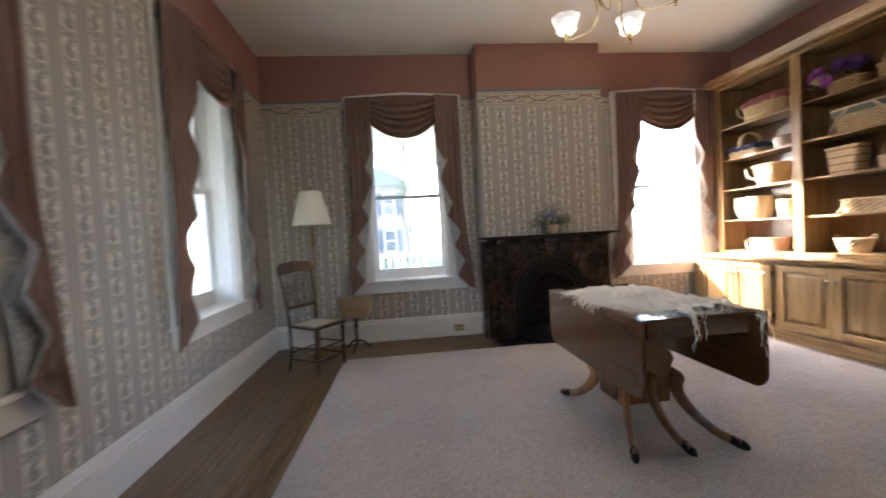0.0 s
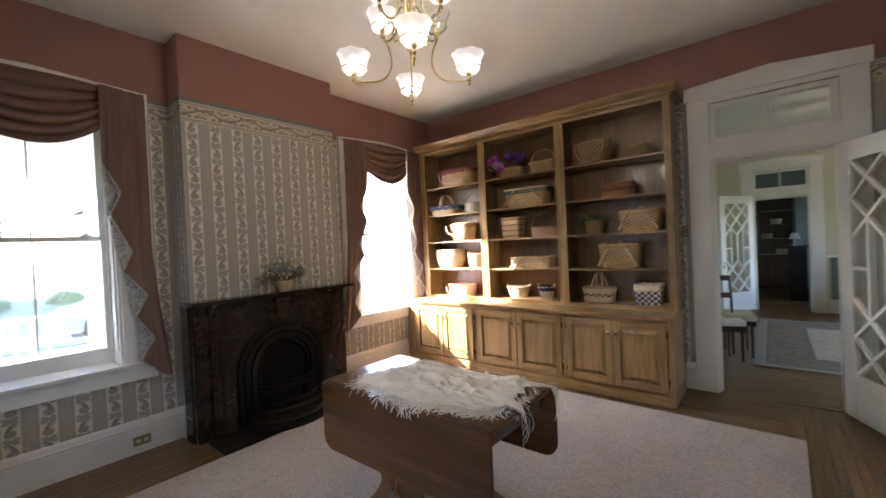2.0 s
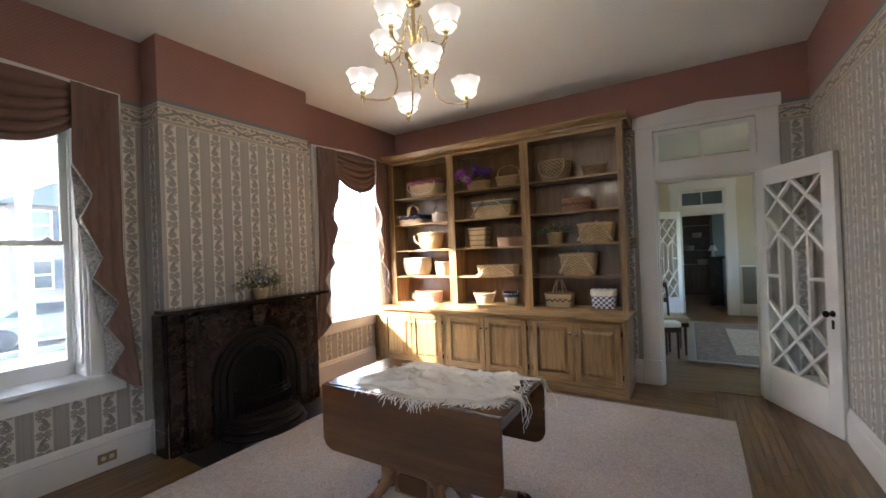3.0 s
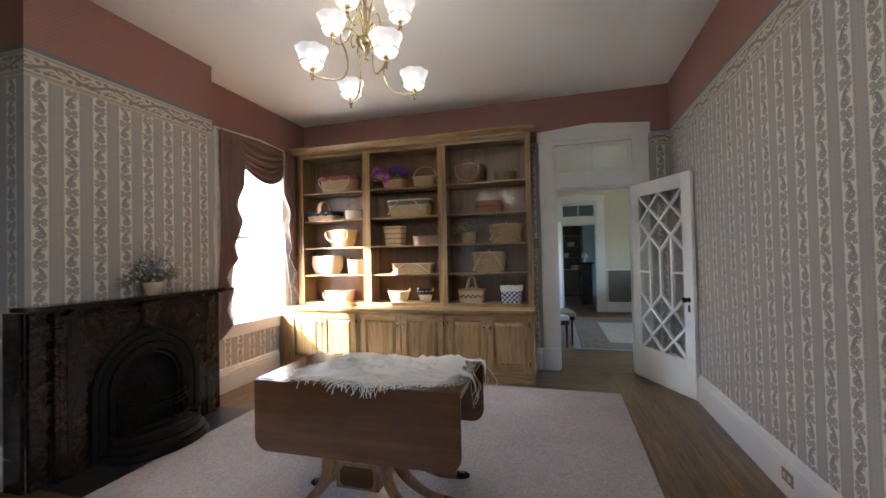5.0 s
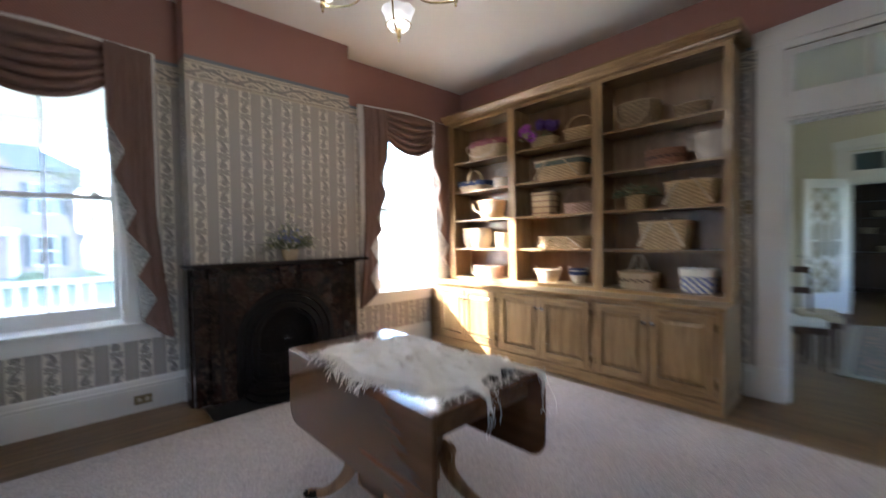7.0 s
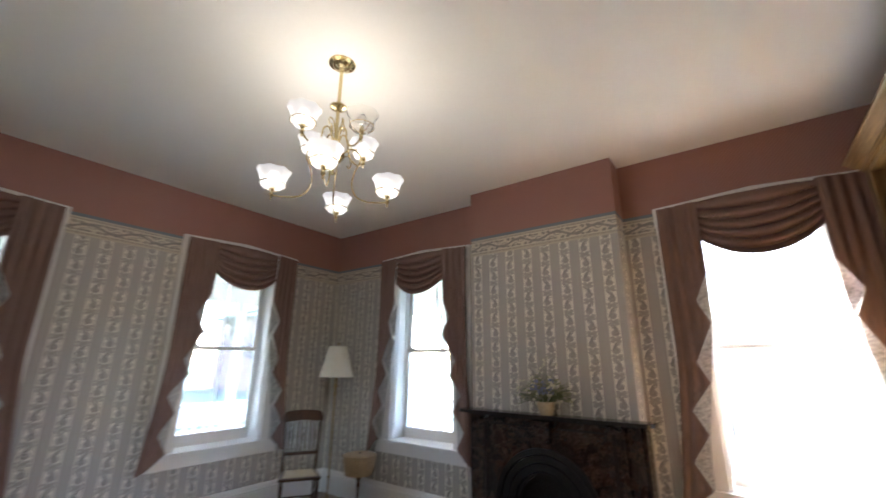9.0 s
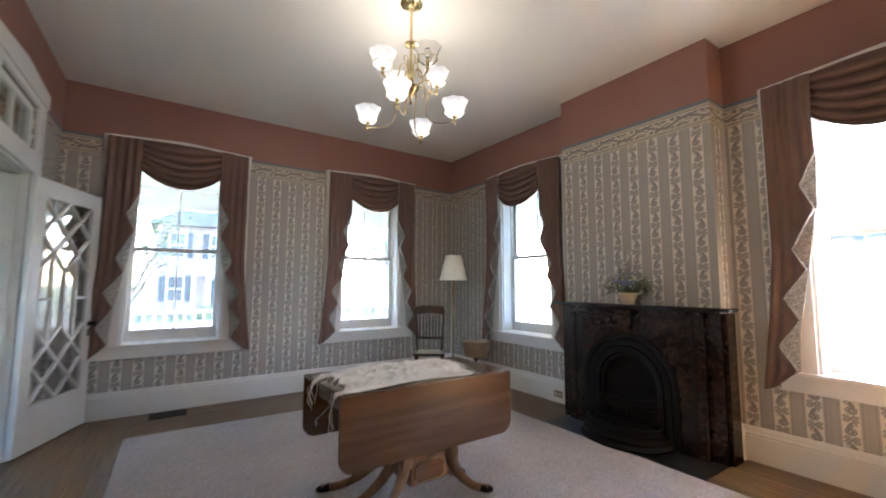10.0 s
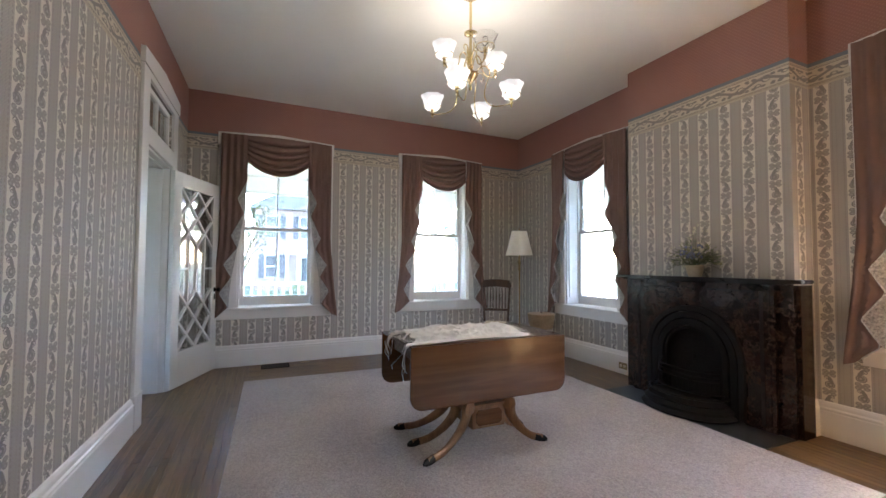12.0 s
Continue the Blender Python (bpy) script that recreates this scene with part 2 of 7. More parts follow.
# ---- mesh helpers ----
def part(name, bm, material, parent=None, label="", smooth=False):
    me = bpy.data.meshes.new(name)
    bm.normal_update()
    bm.to_mesh(me)
    bm.free()
    if smooth:
        for p in me.polygons:
            p.use_smooth = True
        me.set_sharp_from_angle(angle=radians(38))
    for mt in (material if isinstance(material, (list, tuple)) else [material]):
        me.materials.append(mt)
    ob = new(name, me)
    if parent is not None:
        ob.parent = parent
    if label:
        ob["label"] = label
    return ob


def thing(name, label, category, at=(0, 0, 0), rz=0, group=""):
    e = new(name)
    e.empty_display_size = 0.05
    e.matrix_world = pose(*at, 0, 0, rz)
    return tagged(e, label, category, group)


def box(bm, a, b, bev=0.0, mat=0, m=None):
    """A box from corner a to corner b, its edges bevelled."""
    (x0, y0, z0), (x1, y1, z1) = a, b
    vs = [bm.verts.new((x, y, z)) for z in (z0, z1) for y in (y0, y1) for x in (x0, x1)]
    fs = [bm.faces.new([vs[i] for i in f]) for f in ((0, 2, 3, 1), (4, 5, 7, 6), (0, 1, 5, 4), (2, 6, 7, 3), (0, 4, 6, 2), (1, 3, 7, 5))]
    for f in fs:
        f.material_index = mat
    if m is not None:
        bmesh.ops.transform(bm, matrix=m, verts=vs)
    if bev > 0:
        es = list({e for f in fs for e in f.edges})
        bmesh.ops.bevel(bm, geom=es, offset=bev, segments=2, affect="EDGES", profile=0.6)
    return bm


def boxes(*items, bev=0.003):
    bm = bmesh.new()
    for a, b in items:
        box(bm, a, b, bev)
    return bm


def lathe(bm, profile, seg=24, at=(0, 0, 0), axis=None, wob=None, closed=True):
    """A turned body: (radius, height) pairs swept about the vertical through at."""
    rings = []
    for k, (r, z) in enumerate(profile):
        ring = []
        for i in range(seg):
            th = 2 * math.pi * i / seg
            rr = max(r, 1e-4) * (wob(th, k) if wob else 1)
            ring.append(bm.verts.new((at[0] + rr * math.cos(th), at[1] + rr * math.sin(th), at[2] + z)))
        rings.append(ring)
    for r0, r1 in zip(rings, rings[1:]):
        for i in range(seg):
            j = (i + 1) % seg
            bm.faces.new((r0[i], r0[j], r1[j], r1[i]))
    if closed:
        bm.faces.new(rings[0][::-1])
        bm.faces.new(rings[-1])
    return rings


def tube(bm, pts, r, seg=8, flat=1.0, closed=False, cap=True):
    """A rod of radius r (a number or one a point) along points; flat squeezes it."""
    pts = [Vector(p) for p in pts]
    n = len(pts)
    rings = []
    prev = None
    for i, p in enumerate(pts):
        t = (pts[(i + 1) % n if closed else min(i + 1, n - 1)] - pts[i - 1 if (closed or i > 0) else 0]).normalized()
        ref = prev if prev is not None else (Vector((0, 0, 1)) if abs(t.z) < 0.9 else Vector((1, 0, 0)))
        side = (ref - t * ref.dot(t)).normalized()
        prev = side
        up = t.cross(side)
        rr = r[i] if isinstance(r, (list, tuple)) else r
        rings.append([bm.verts.new(p + side * (math.cos(2 * math.pi * k / seg) * rr) + up * (math.sin(2 * math.pi * k / seg) * rr * flat)) for k in range(seg)])
    for a, b in zip(rings, rings[1:] + ([rings[0]] if closed else [])):
        for k in range(seg):
            j = (k + 1) % seg
            bm.faces.new((a[k], b[k], b[j], a[j]))
    if cap and not closed:
        bm.faces.new(rings[0])
        bm.faces.new(rings[-1][::-1])


def smooth_path(pts, n=6):
    """Points on a Catmull-Rom curve through pts."""
    p = [Vector(q) for q in pts]
    p = [p[0] * 2 - p[1]] + p + [p[-1] * 2 - p[-2]]
    out = []
    for i in range(1, len(p) - 2):
        for k in range(n):
            t = k / n
            out.append(0.5 * ((2 * p[i]) + (p[i + 1] - p[i - 1]) * t + (2 * p[i - 1] - 5 * p[i] + 4 * p[i + 1] - p[i + 2]) * t * t + (3 * p[i] - p[i - 1] - 3 * p[i + 1] + p[i + 2]) * t ** 3))
    return out + [p[-2]]


def prism(bm, outline, a, b, axis="y"):
    """A flat outline of (u, v) pairs made solid from a to b along an axis: x -> (y, z), y -> (x, z), z -> (x, y)."""
    def at(u, v, w):
        return {"x": (w, u, v), "y": (u, w, v), "z": (u, v, w)}[axis]
    lo, hi = [bm.verts.new(at(u, v, a)) for u, v in outline], [bm.verts.new(at(u, v, b)) for u, v in outline]
    fs = [bm.faces.new(lo), bm.faces.new(hi[::-1])]
    for i in range(len(lo)):
        j = (i + 1) % len(lo)
        fs.append(bm.faces.new((lo[j], lo[i], hi[i], hi[j])))
    bmesh.ops.recalc_face_normals(bm, faces=fs)
    return fs


def wall_x(bm, x0, x1, y0, y1, z0, z1, holes, ax="x"):
    """A wall between two planes with rectangular openings (along, along, low, high) through it; ax is the way it runs."""
    cuts = sorted({x0, x1, *[h[0] for h in holes], *[h[1] for h in holes]})
    for a, b in zip(cuts, cuts[1:]):
        hs = sorted([h for h in holes if h[0] < (a + b) / 2 < h[1]], key=lambda h: h[2])
        z = z0
        for h in [*hs, (0, 0, z1, z1)]:
            if h[2] - z > 1e-4:
                box(bm, (a, y0, z) if ax == "x" else (y0, a, z), (b, y1, h[2]) if ax == "x" else (y1, b, h[2]))
            z = h[3]


# ---- the room's plan ----
XW, XE, YN, YS, H = -1.10, 4.905, 5.31, 0.362, 3.455
CHX0, CHX1, CHY = 1.425, 2.935, 5.04
WT = 0.34
WIN_W = [1.50, 3.87]           # middles of the windows in the west wall (y)
WIN_N = [0.555, 3.90]           # and in the north wall (x)
WHALF, WZ0, WZ1 = 0.465, 0.74, 2.78
DOOR_E = (0.775, 1.69)
DOOR_S = (-0.25, 0.66)
S_TURN = -0.9                   # the south wall leans a little off square
DOOR_H, TR0, TR1 = 2.285, 2.44, 2.83


S_M = pose(XE, YS, 0, 0, 0, S_TURN)


def setting(name, bm, mat, label=""):
    return tagged(part(name, bm, mat, None, label), kind="structure")


def build_shell():
    bm = bmesh.new()
    wall_x(bm, XW - WT, XE + 0.2, YN, YN + WT, 0, H, [(c - WHALF, c + WHALF, WZ0 - 0.03, WZ1) for c in WIN_N])
    setting("wall_north", bm, PAPER)
    bm = bmesh.new()
    box(bm, (CHX0, CHY, 0), (CHX1, YN - 0.001, H))
    setting("wall_chimney_breast", bm, PAPER)
    bm = bmesh.new()
    wall_x(bm, YS - 0.2, YN, XW - WT, XW, 0, H, [(c - WHALF, c + WHALF, WZ0 - 0.03, WZ1) for c in WIN_W], "y")
    setting("wall_west", bm, PAPER)
    bm = bmesh.new()
    wall_x(bm, YS, YN, XE, XE + 0.2, 0, H, [(*DOOR_E, 0, DOOR_H), (*DOOR_E, TR0, TR1)], "y")
    setting("wall_east", bm, PAPER)
    bm = bmesh.new()
    wall_x(bm, XW - XE - WT, 0.25, -0.2, 0, 0, H, [(DOOR_S[0] - XE, DOOR_S[1] - XE, 0, DOOR_H), (DOOR_S[0] - XE, DOOR_S[1] - XE, TR0, TR1)])
    setting("wall_south", bm, PAPER).matrix_world = S_M
    setting("ceiling", boxes(((XW - WT, YS - 0.3, H), (XE + 0.2, YN + WT, H + 0.15)), bev=0), CEIL)
    setting("subfloor", boxes(((XW - WT, -4.2, -0.25), (15.6, YN + WT, -0.022)), bev=0), PLANK)


def skirting(bm, p, q, n):
    """A moulded skirting board along a wall from p to q, n pointing into the room."""
    p, q, n = Vector((*p, 0)), Vector((*q, 0)), Vector((*n, 0))
    prof = [(0, 0), (0.028, 0), (0.028, 0.19), (0.024, 0.2), (0.03, 0.207), (0.03, 0.216), (0.02, 0.226), (0.016, 0.246), (0.008, 0.262), (0, 0.268)]
    a, b = ([bm.verts.new(e + n * d + Vector((0, 0, z))) for d, z in prof] for e in (p, q))
    fs = [bm.faces.new(a), bm.faces.new(b[::-1])]
    for i in range(len(prof)):
        j = (i + 1) % len(prof)
        fs.append(bm.faces.new((a[i], b[i], b[j], a[j])))
    bmesh.ops.recalc_face_normals(bm, faces=fs)


def build_skirting():
    runs = [((XW, YS), (XW, YN), (1, 0)), ((XW, YN), (CHX0, YN), (0, -1)), ((CHX1, YN), (4.24, YN), (0, -1)), ((CHX0, CHY + .0), (CHX0, YN), (-1, 0)),
            ((CHX1, CHY), (CHX1, YN), (1, 0)), ((XE, YS), (XE, DOOR_E[0] - 0.19), (-1, 0)), ((XE, DOOR_E[1] + 0.19), (XE, 1.96), (-1, 0))]
    for p, q, n in runs:
        bm = bmesh.new()
        skirting(bm, p, q, n)
        setting("baseboard", bm, WHITE)
    for a, b in ((XW - XE - 0.1, DOOR_S[0] - 0.18 - XE), (DOOR_S[1] + 0.18 - XE, 0.0)):
        bm = bmesh.new()
        skirting(bm, (a, 0), (b, 0), (0, 1))
        setting("baseboard", bm, WHITE).matrix_world = S_M


build_shell()
build_skirting()
_bm = bmesh.new()
prism(_bm, [(-0.285, 1.17), (4.105, 1.09), (4.13, 4.58), (-0.20, 4.60)], -0.021, 0.014, "z")
bmesh.ops.bevel(_bm, geom=list(_bm.edges), offset=0.004, segments=2, affect="EDGES", profile=0.6)
setting("carpet", _bm, CARPET)
tagged(bpy.data.objects["carpet"], "pale pink-grey looped carpet laid over the boards", "rug")
setting("hearth", boxes(((1.47, 4.50, -0.02), (2.94, 4.99, 0.009)), bev=0.003), SLATE)


# ---- windows ----
def frame_at(kind, c):
    """Local axes: x along the wall, y out through it, z up; origin on the wall's face at the opening's middle."""
    return (Matrix.Translation((XW, c, 0)) @ pose(0, 0, 0, 0, 0, 90)) if kind == "w" else Matrix.Translation((c, YN, 0))


def build_window(kind, c, i, outer):
    m = frame_at(kind, c)
    root = new("window_%d" % i)
    root.matrix_world = m
    tagged(root, "tall white double-hung sash window with a deep panelled reveal", "window", kind="structure")
    w, z0, z1 = WHALF, WZ0, WZ1
    # lining of the opening
    bm = bmesh.new()
    for s in (-1, 1):
        box(bm, (min(s * w, s * (w - 0.02)), -0.0, z0), (max(s * w, s * (w - 0.02)), WT, z1), 0.002)
        x0, x1 = sorted((s * (w - 0.02), s * (w - 0.034)))
        box(bm, (x0, 0.03, z0 + 0.1), (x1, 0.07, z1 - 0.1), 0.004)
        box(bm, (x0, 0.19, z0 + 0.1), (x1, 0.215, z1 - 0.1), 0.004)
    box(bm, (-w + 0.02, 0, z1 - 0.02), (w - 0.02, WT, z1), 0.002)
    part("lining", bm, WHITE, root)
    # casing on the room's side, with a slightly raised middle to its head
    oc, zt = outer, 2.945
    for s in (-1, 1):
        bm = bmesh.new()
        x0, x1 = sorted((s * w, s * oc))
        box(bm, (x0, -0.026, z0), (x1, -0.001, zt - 0.15), 0.004)
        xa, xb = sorted((s * oc, s * (oc + 0.012)))
        box(bm, (xa, -0.034, z0), (xb, -0.001, zt - 0.15), 0.004)
        part("casing", bm, WHITE, root)
    bm = bmesh.new()
    prism(bm, [(-oc - 0.02, zt - 0.15), (oc + 0.02, zt - 0.15), (oc + 0.02, zt + 0.012), (0, zt + 0.055), (-oc - 0.02, zt + 0.012)], -0.036, -0.001)
    part("head_casing", bm, WHITE, root)
    bm = boxes(((-oc - 0.03, -0.06, z0 - 0.03), (oc + 0.03, -0.0005, z0)), ((-w + 0.0005, 0, z0 - 0.0295), (w - 0.0005, WT + 0.03, z0)), bev=0.005)
    part("window_sill", bm, WHITE, root)
    bm = boxes(((-oc, -0.026, z0 - 0.15), (oc, -0.001, z0 - 0.031)), bev=0.004)
    part("apron", bm, WHITE, root)
    # sashes
    zm = 1.765
    for name, yy, a, b in (("lower_sash", 0.21, z0 + 0.003, zm + 0.02), ("upper_sash", 0.255, zm - 0.02, z1 - 0.022)):
        st, g = 0.045, w - 0.022
        bm = bmesh.new()
        for s in (-1, 1):
            x0, x1 = sorted((s * g, s * (g - st)))
            box(bm, (x0, yy, a), (x1, yy + 0.04, b), 0.004)
        lo, hi = (0.12, 0.036) if name == "lower_sash" else (0.036, 0.06)
        box(bm, (-g + st, yy, a), (g - st, yy + 0.04, a + lo), 0.004)
        box(bm, (-g + st, yy, b - hi), (g - st, yy + 0.04, b), 0.004)
        if name == "upper_sash":
            pass
        box(bm, (-0.006, yy + 0.012, a + lo), (0.006, yy + 0.03, b - hi), 0.002)
        sash = part(name, bm, WHITE, root)
        pane = part("pane", boxes(((-g + st - 0.005, yy + 0.019, a + lo - 0.005), (g - st + 0.005, yy + 0.023, b - hi + 0.005)), bev=0), PANE, sash)
        pane.visible_shadow = False
    for s in (-0.3, 0.3):
        bm = boxes(((s - 0.03, 0.185, zm + 0.02), (s + 0.03, 0.215, zm + 0.032)), ((s - 0.012, 0.18, zm + 0.03), (s + 0.012, 0.2, zm + 0.045)), bev=0.003)
        part("sash_lock", bm, WHITE, root)


for i, c in enumerate(WIN_W):
    build_window("w", c, i + 1, 0.69)
for i, c in enumerate(WIN_N):
    build_window("n", c, i + 3, 0.685)

# ---- curtains ----
def build_curtains(kind, c, i):
    """Two cascades with pleats and a zigzag edge that shows the lining, and a swag of rolled folds between."""
    t = thing("window_curtains", "brown-rose swag and cascade curtains with patterned lining", "curtains", group="curtains at the windows")
    t.matrix_world = frame_at(kind, c)
    zz = [(2.93, 0.368), (2.33, 0.372), (2.11, 0.475), (1.93, 0.396), (1.64, 0.535), (1.49, 0.466), (1.285, 0.616), (1.12, 0.526), (0.93, 0.652), (0.755, 0.552), (0.615, 0.70)]
    rnd = random.Random(i)

    def inner(z):
        for (za, a), (zb, b) in zip(zz, zz[1:]):
            if za >= z >= zb:
                return a + (b - a) * (za - z) / (za - zb)
        return zz[-1][1]

    for s in (-1, 1):
        levels = sorted({*[z for z, _ in zz], *[0.62 + k * 0.057 for k in range(41)]}, reverse=True)
        cols = 34
        bm = bmesh.new()
        front, back = [], []
        for z in levels:
            out = 0.672 + 0.10 * max(0, (1.7 - z) / 1.08) ** 1.3
            row_f, row_b = [], []
            for k in range(cols + 1):
                q = k / cols
                x = out + (inner(z) - out) * q
                d = out - x
                zd = z - (0.03 * (1 - q) if z < 0.63 else 0)
                y = -0.085 - 0.013 * math.sin(d * 82 + 0.6 * math.sin(z * 2 + i + s)) * min(1, 0.35 + 3 * (2.95 - z)) * (0.25 + 0.75 * min(1, 6 * (1 - q))) - 0.02 * min(1.0, max(0.0, (0.55 - x) / 0.12)) - 0.025 * q
                y -= 0.018 * math.sin((2.9 - z) * 7.5 + s) * q
                row_f.append(bm.verts.new((s * x, y, zd)))
                row_b.append(bm.verts.new((s * x, y + 0.006, zd)))
            front.append(row_f)
            back.append(row_b)
        for a, b, a2, b2 in zip(front, front[1:], back, back[1:]):
            for k in range(cols):
                bm.faces.new((a[k], a[k + 1], b[k + 1], b[k]))
                bm.faces.new((a2[k], b2[k], b2[k + 1], a2[k + 1]))
            for k in (0, cols):
                bm.faces.new((a[k], b[k], b2[k], a2[k]))
        for k in range(cols):
            bm.faces.new((front[-1][k], front[-1][k + 1], back[-1][k + 1], back[-1][k]))
        # the return of the drapery to the wall
        ys = [bm.verts.new((s * 0.64, -0.03, z)) for z in (2.895, 1.7)]
        bmesh.ops.recalc_face_normals(bm, faces=bm.faces)
        bmesh.ops.delete(bm, geom=ys, context="VERTS")
        cas = part("cascade", bm, DRAPE, t, smooth=True)
        for j in range(1, len(zz) - 3, 2):
            (z0, x0), (z1, x1), (z2, x2) = zz[j], zz[j + 1], zz[j + 2]
            bm = bmesh.new()
            pts = [(s * (x0 + 0.004), z0 + 0.002), (s * (x1 + 0.03), z1 + 0.01), (s * (x2 + 0.006), z2 - 0.012), (s * (x2 - 0.002), z2 + 0.012), (s * ((x0 + x2) / 2 + 0.006), z1 - 0.02), (s * (x0 + 0.002 + (x2 - x0) * 0.15), z0 - 0.05)]
            prism(bm, pts, -0.066, -0.060)
            for v in bm.verts:
                v.co.y += 0.006 * math.sin(v.co.z * 40)
            part("lining", bm, LINING, cas, "grey patterned lining")
        bm = bmesh.new()
        line = [(s * inner(z), -0.111 - 0.02 * min(1.0, max(0.0, (0.55 - inner(z)) / 0.12)) - 0.018 * math.sin((2.9 - z) * 7.5 + s), z) for z in [2.33 - k * 0.03 for k in range(57)]]
        tube(bm, line, 0.0045, 6)
        part("trim", bm, LINING, cas, "pale corded edge")
    bm = bmesh.new()
    nu, nv = 30, 60
    grid = []
    for b in range(nv + 1):
        v = b / nv
        row = []
        for a in range(nu + 1):
            u = -1 + 2 * a / nu
            e, m = 2.935 - 0.32 * v, 2.94 - 0.505 * v ** 0.85
            sag = (1 - abs(u) ** 2.1)
            z = e + (m - e) * sag
            roll = abs(math.sin(math.pi * 5.5 * v + 0.35 * u))
            y = -0.075 - (0.022 + 0.03 * sag) * roll ** 0.7 - 0.03 * sag
            row.append(bm.verts.new((u * 0.385, y, z - 0.012 * roll)))
        grid.append(row)
    for a, b in zip(grid, grid[1:]):
        for k in range(nu):
            bm.faces.new((a[k], a[k + 1], b[k + 1], b[k]))
    geom = bmesh.ops.extrude_face_region(bm, geom=list(bm.faces))
    bmesh.ops.translate(bm, vec=(0, 0.012, 0), verts=[g for g in geom["geom"] if isinstance(g, bmesh.types.BMVert)])
    bmesh.ops.recalc_face_normals(bm, faces=bm.faces)
    part("swag", bm, DRAPE, t, smooth=True)
    bm = boxes(((-0.68, -0.068, 2.91), (0.68, -0.038, 2.934)), bev=0.002)
    part("pelmet_board", bm, WHITE, t)


for i, c in enumerate(WIN_W):
    build_curtains("w", c, i)
for i, c in enumerate(WIN_N):
    build_curtains("n", c, i + 2)


# ---- doorways ----
def build_doorway(name, m, a, b, depth, label):
    """Casing, jambs and a two-light transom round an opening from a to b along local x; the room is at +y."""
    root = new(name)
    root.matrix_world = m
    tagged(root, label, "doorway", kind="structure")
    ow = 0.18
    for s, x0, x1 in ((-1, a - ow, a), (1, b, b + ow)):
        bm = bmesh.new()
        box(bm, (x0, 0.001, 0), (x1, 0.026, 2.885), 0.004)
        e0, e1 = (x1 - 0.014, x1) if s < 0 else (x0, x0 + 0.014)
        part("casing", bm, WHITE, root)
        bm = boxes(((x0 - 0.006, 0.001, 0), (x1 + 0.004, 0.034, 0.28)), bev=0.004)
        part("plinth_block", bm, WHITE, root)
    bm = bmesh.new()
    prism(bm, [(a - ow - 0.02, 2.886), (b + ow + 0.02, 2.886), (b + ow + 0.02, 3.01), ((a + b) / 2, 3.065), (a - ow - 0.02, 3.01)], 0.001, 0.036)
    part("head_casing", bm, WHITE, root)
    bm = boxes(((a, 0.001, TR1), (b, 0.026, 2.884)), ((a, 0.001, DOOR_H), (b, 0.026, TR0)), bev=0.003)
    part("rail", bm, WHITE, root)
    for x0, x1 in ((a, a + 0.02), (b - 0.02, b)):
        bm = boxes(((x0, -depth, 0), (x1, 0, DOOR_H)), ((x0 + (0 if x0 > a else 0.0), -0.11, 0), (x1 + 0.0, -0.08, DOOR_H)), bev=0.002)
        part("jamb", bm, WHITE, root)
    xs = ((a + 0.02, a + 0.034), (b - 0.034, b - 0.02))
    for x0, x1 in xs:
        part("stop", boxes(((x0, -0.10, 0), (x1, -0.055, DOOR_H - 0.02)), bev=0.003), WHITE, root)
    part("head_jamb", boxes(((a + 0.02, -depth, DOOR_H - 0.02), (b - 0.02, 0, DOOR_H)), ((a + 0.034, -0.10, DOOR_H - 0.035), (b - 0.034, -0.055, DOOR_H - 0.02)), bev=0.002), WHITE, root)
    g = 0.05
    mid = (a + b) / 2
    bm = bmesh.new()
    for x0, x1 in ((a, a + g), (b - g, b), (mid - 0.014, mid + 0.014)):
        box(bm, (x0, -0.06, TR0), (x1, -0.02, TR1), 0.003)
    for z0, z1 in ((TR0, TR0 + g), (TR1 - g, TR1)):
        box(bm, (a + g, -0.06, z0), (b - g, -0.02, z1), 0.003)
    tr = part("transom", bm, WHITE, root)
    for x0, x1 in ((a + g, mid - 0.014), (mid + 0.014, b - g)):
        part("pane", boxes(((x0, -0.042, TR0 + g), (x1, -0.038, TR1 - g)), bev=0), CLEAR_PANE, tr)
    return root


build_doorway("doorway_east", Matrix.Translation((XE, 0, 0)) @ pose(0, 0, 0, 0, 0, 90), DOOR_E[0], DOOR_E[1], 0.2, "white panelled doorway with a two-light transom above")
build_doorway("doorway_south", S_M, DOOR_S[0] - XE, DOOR_S[1] - XE, 0.2, "white doorway with a two-light transom above")


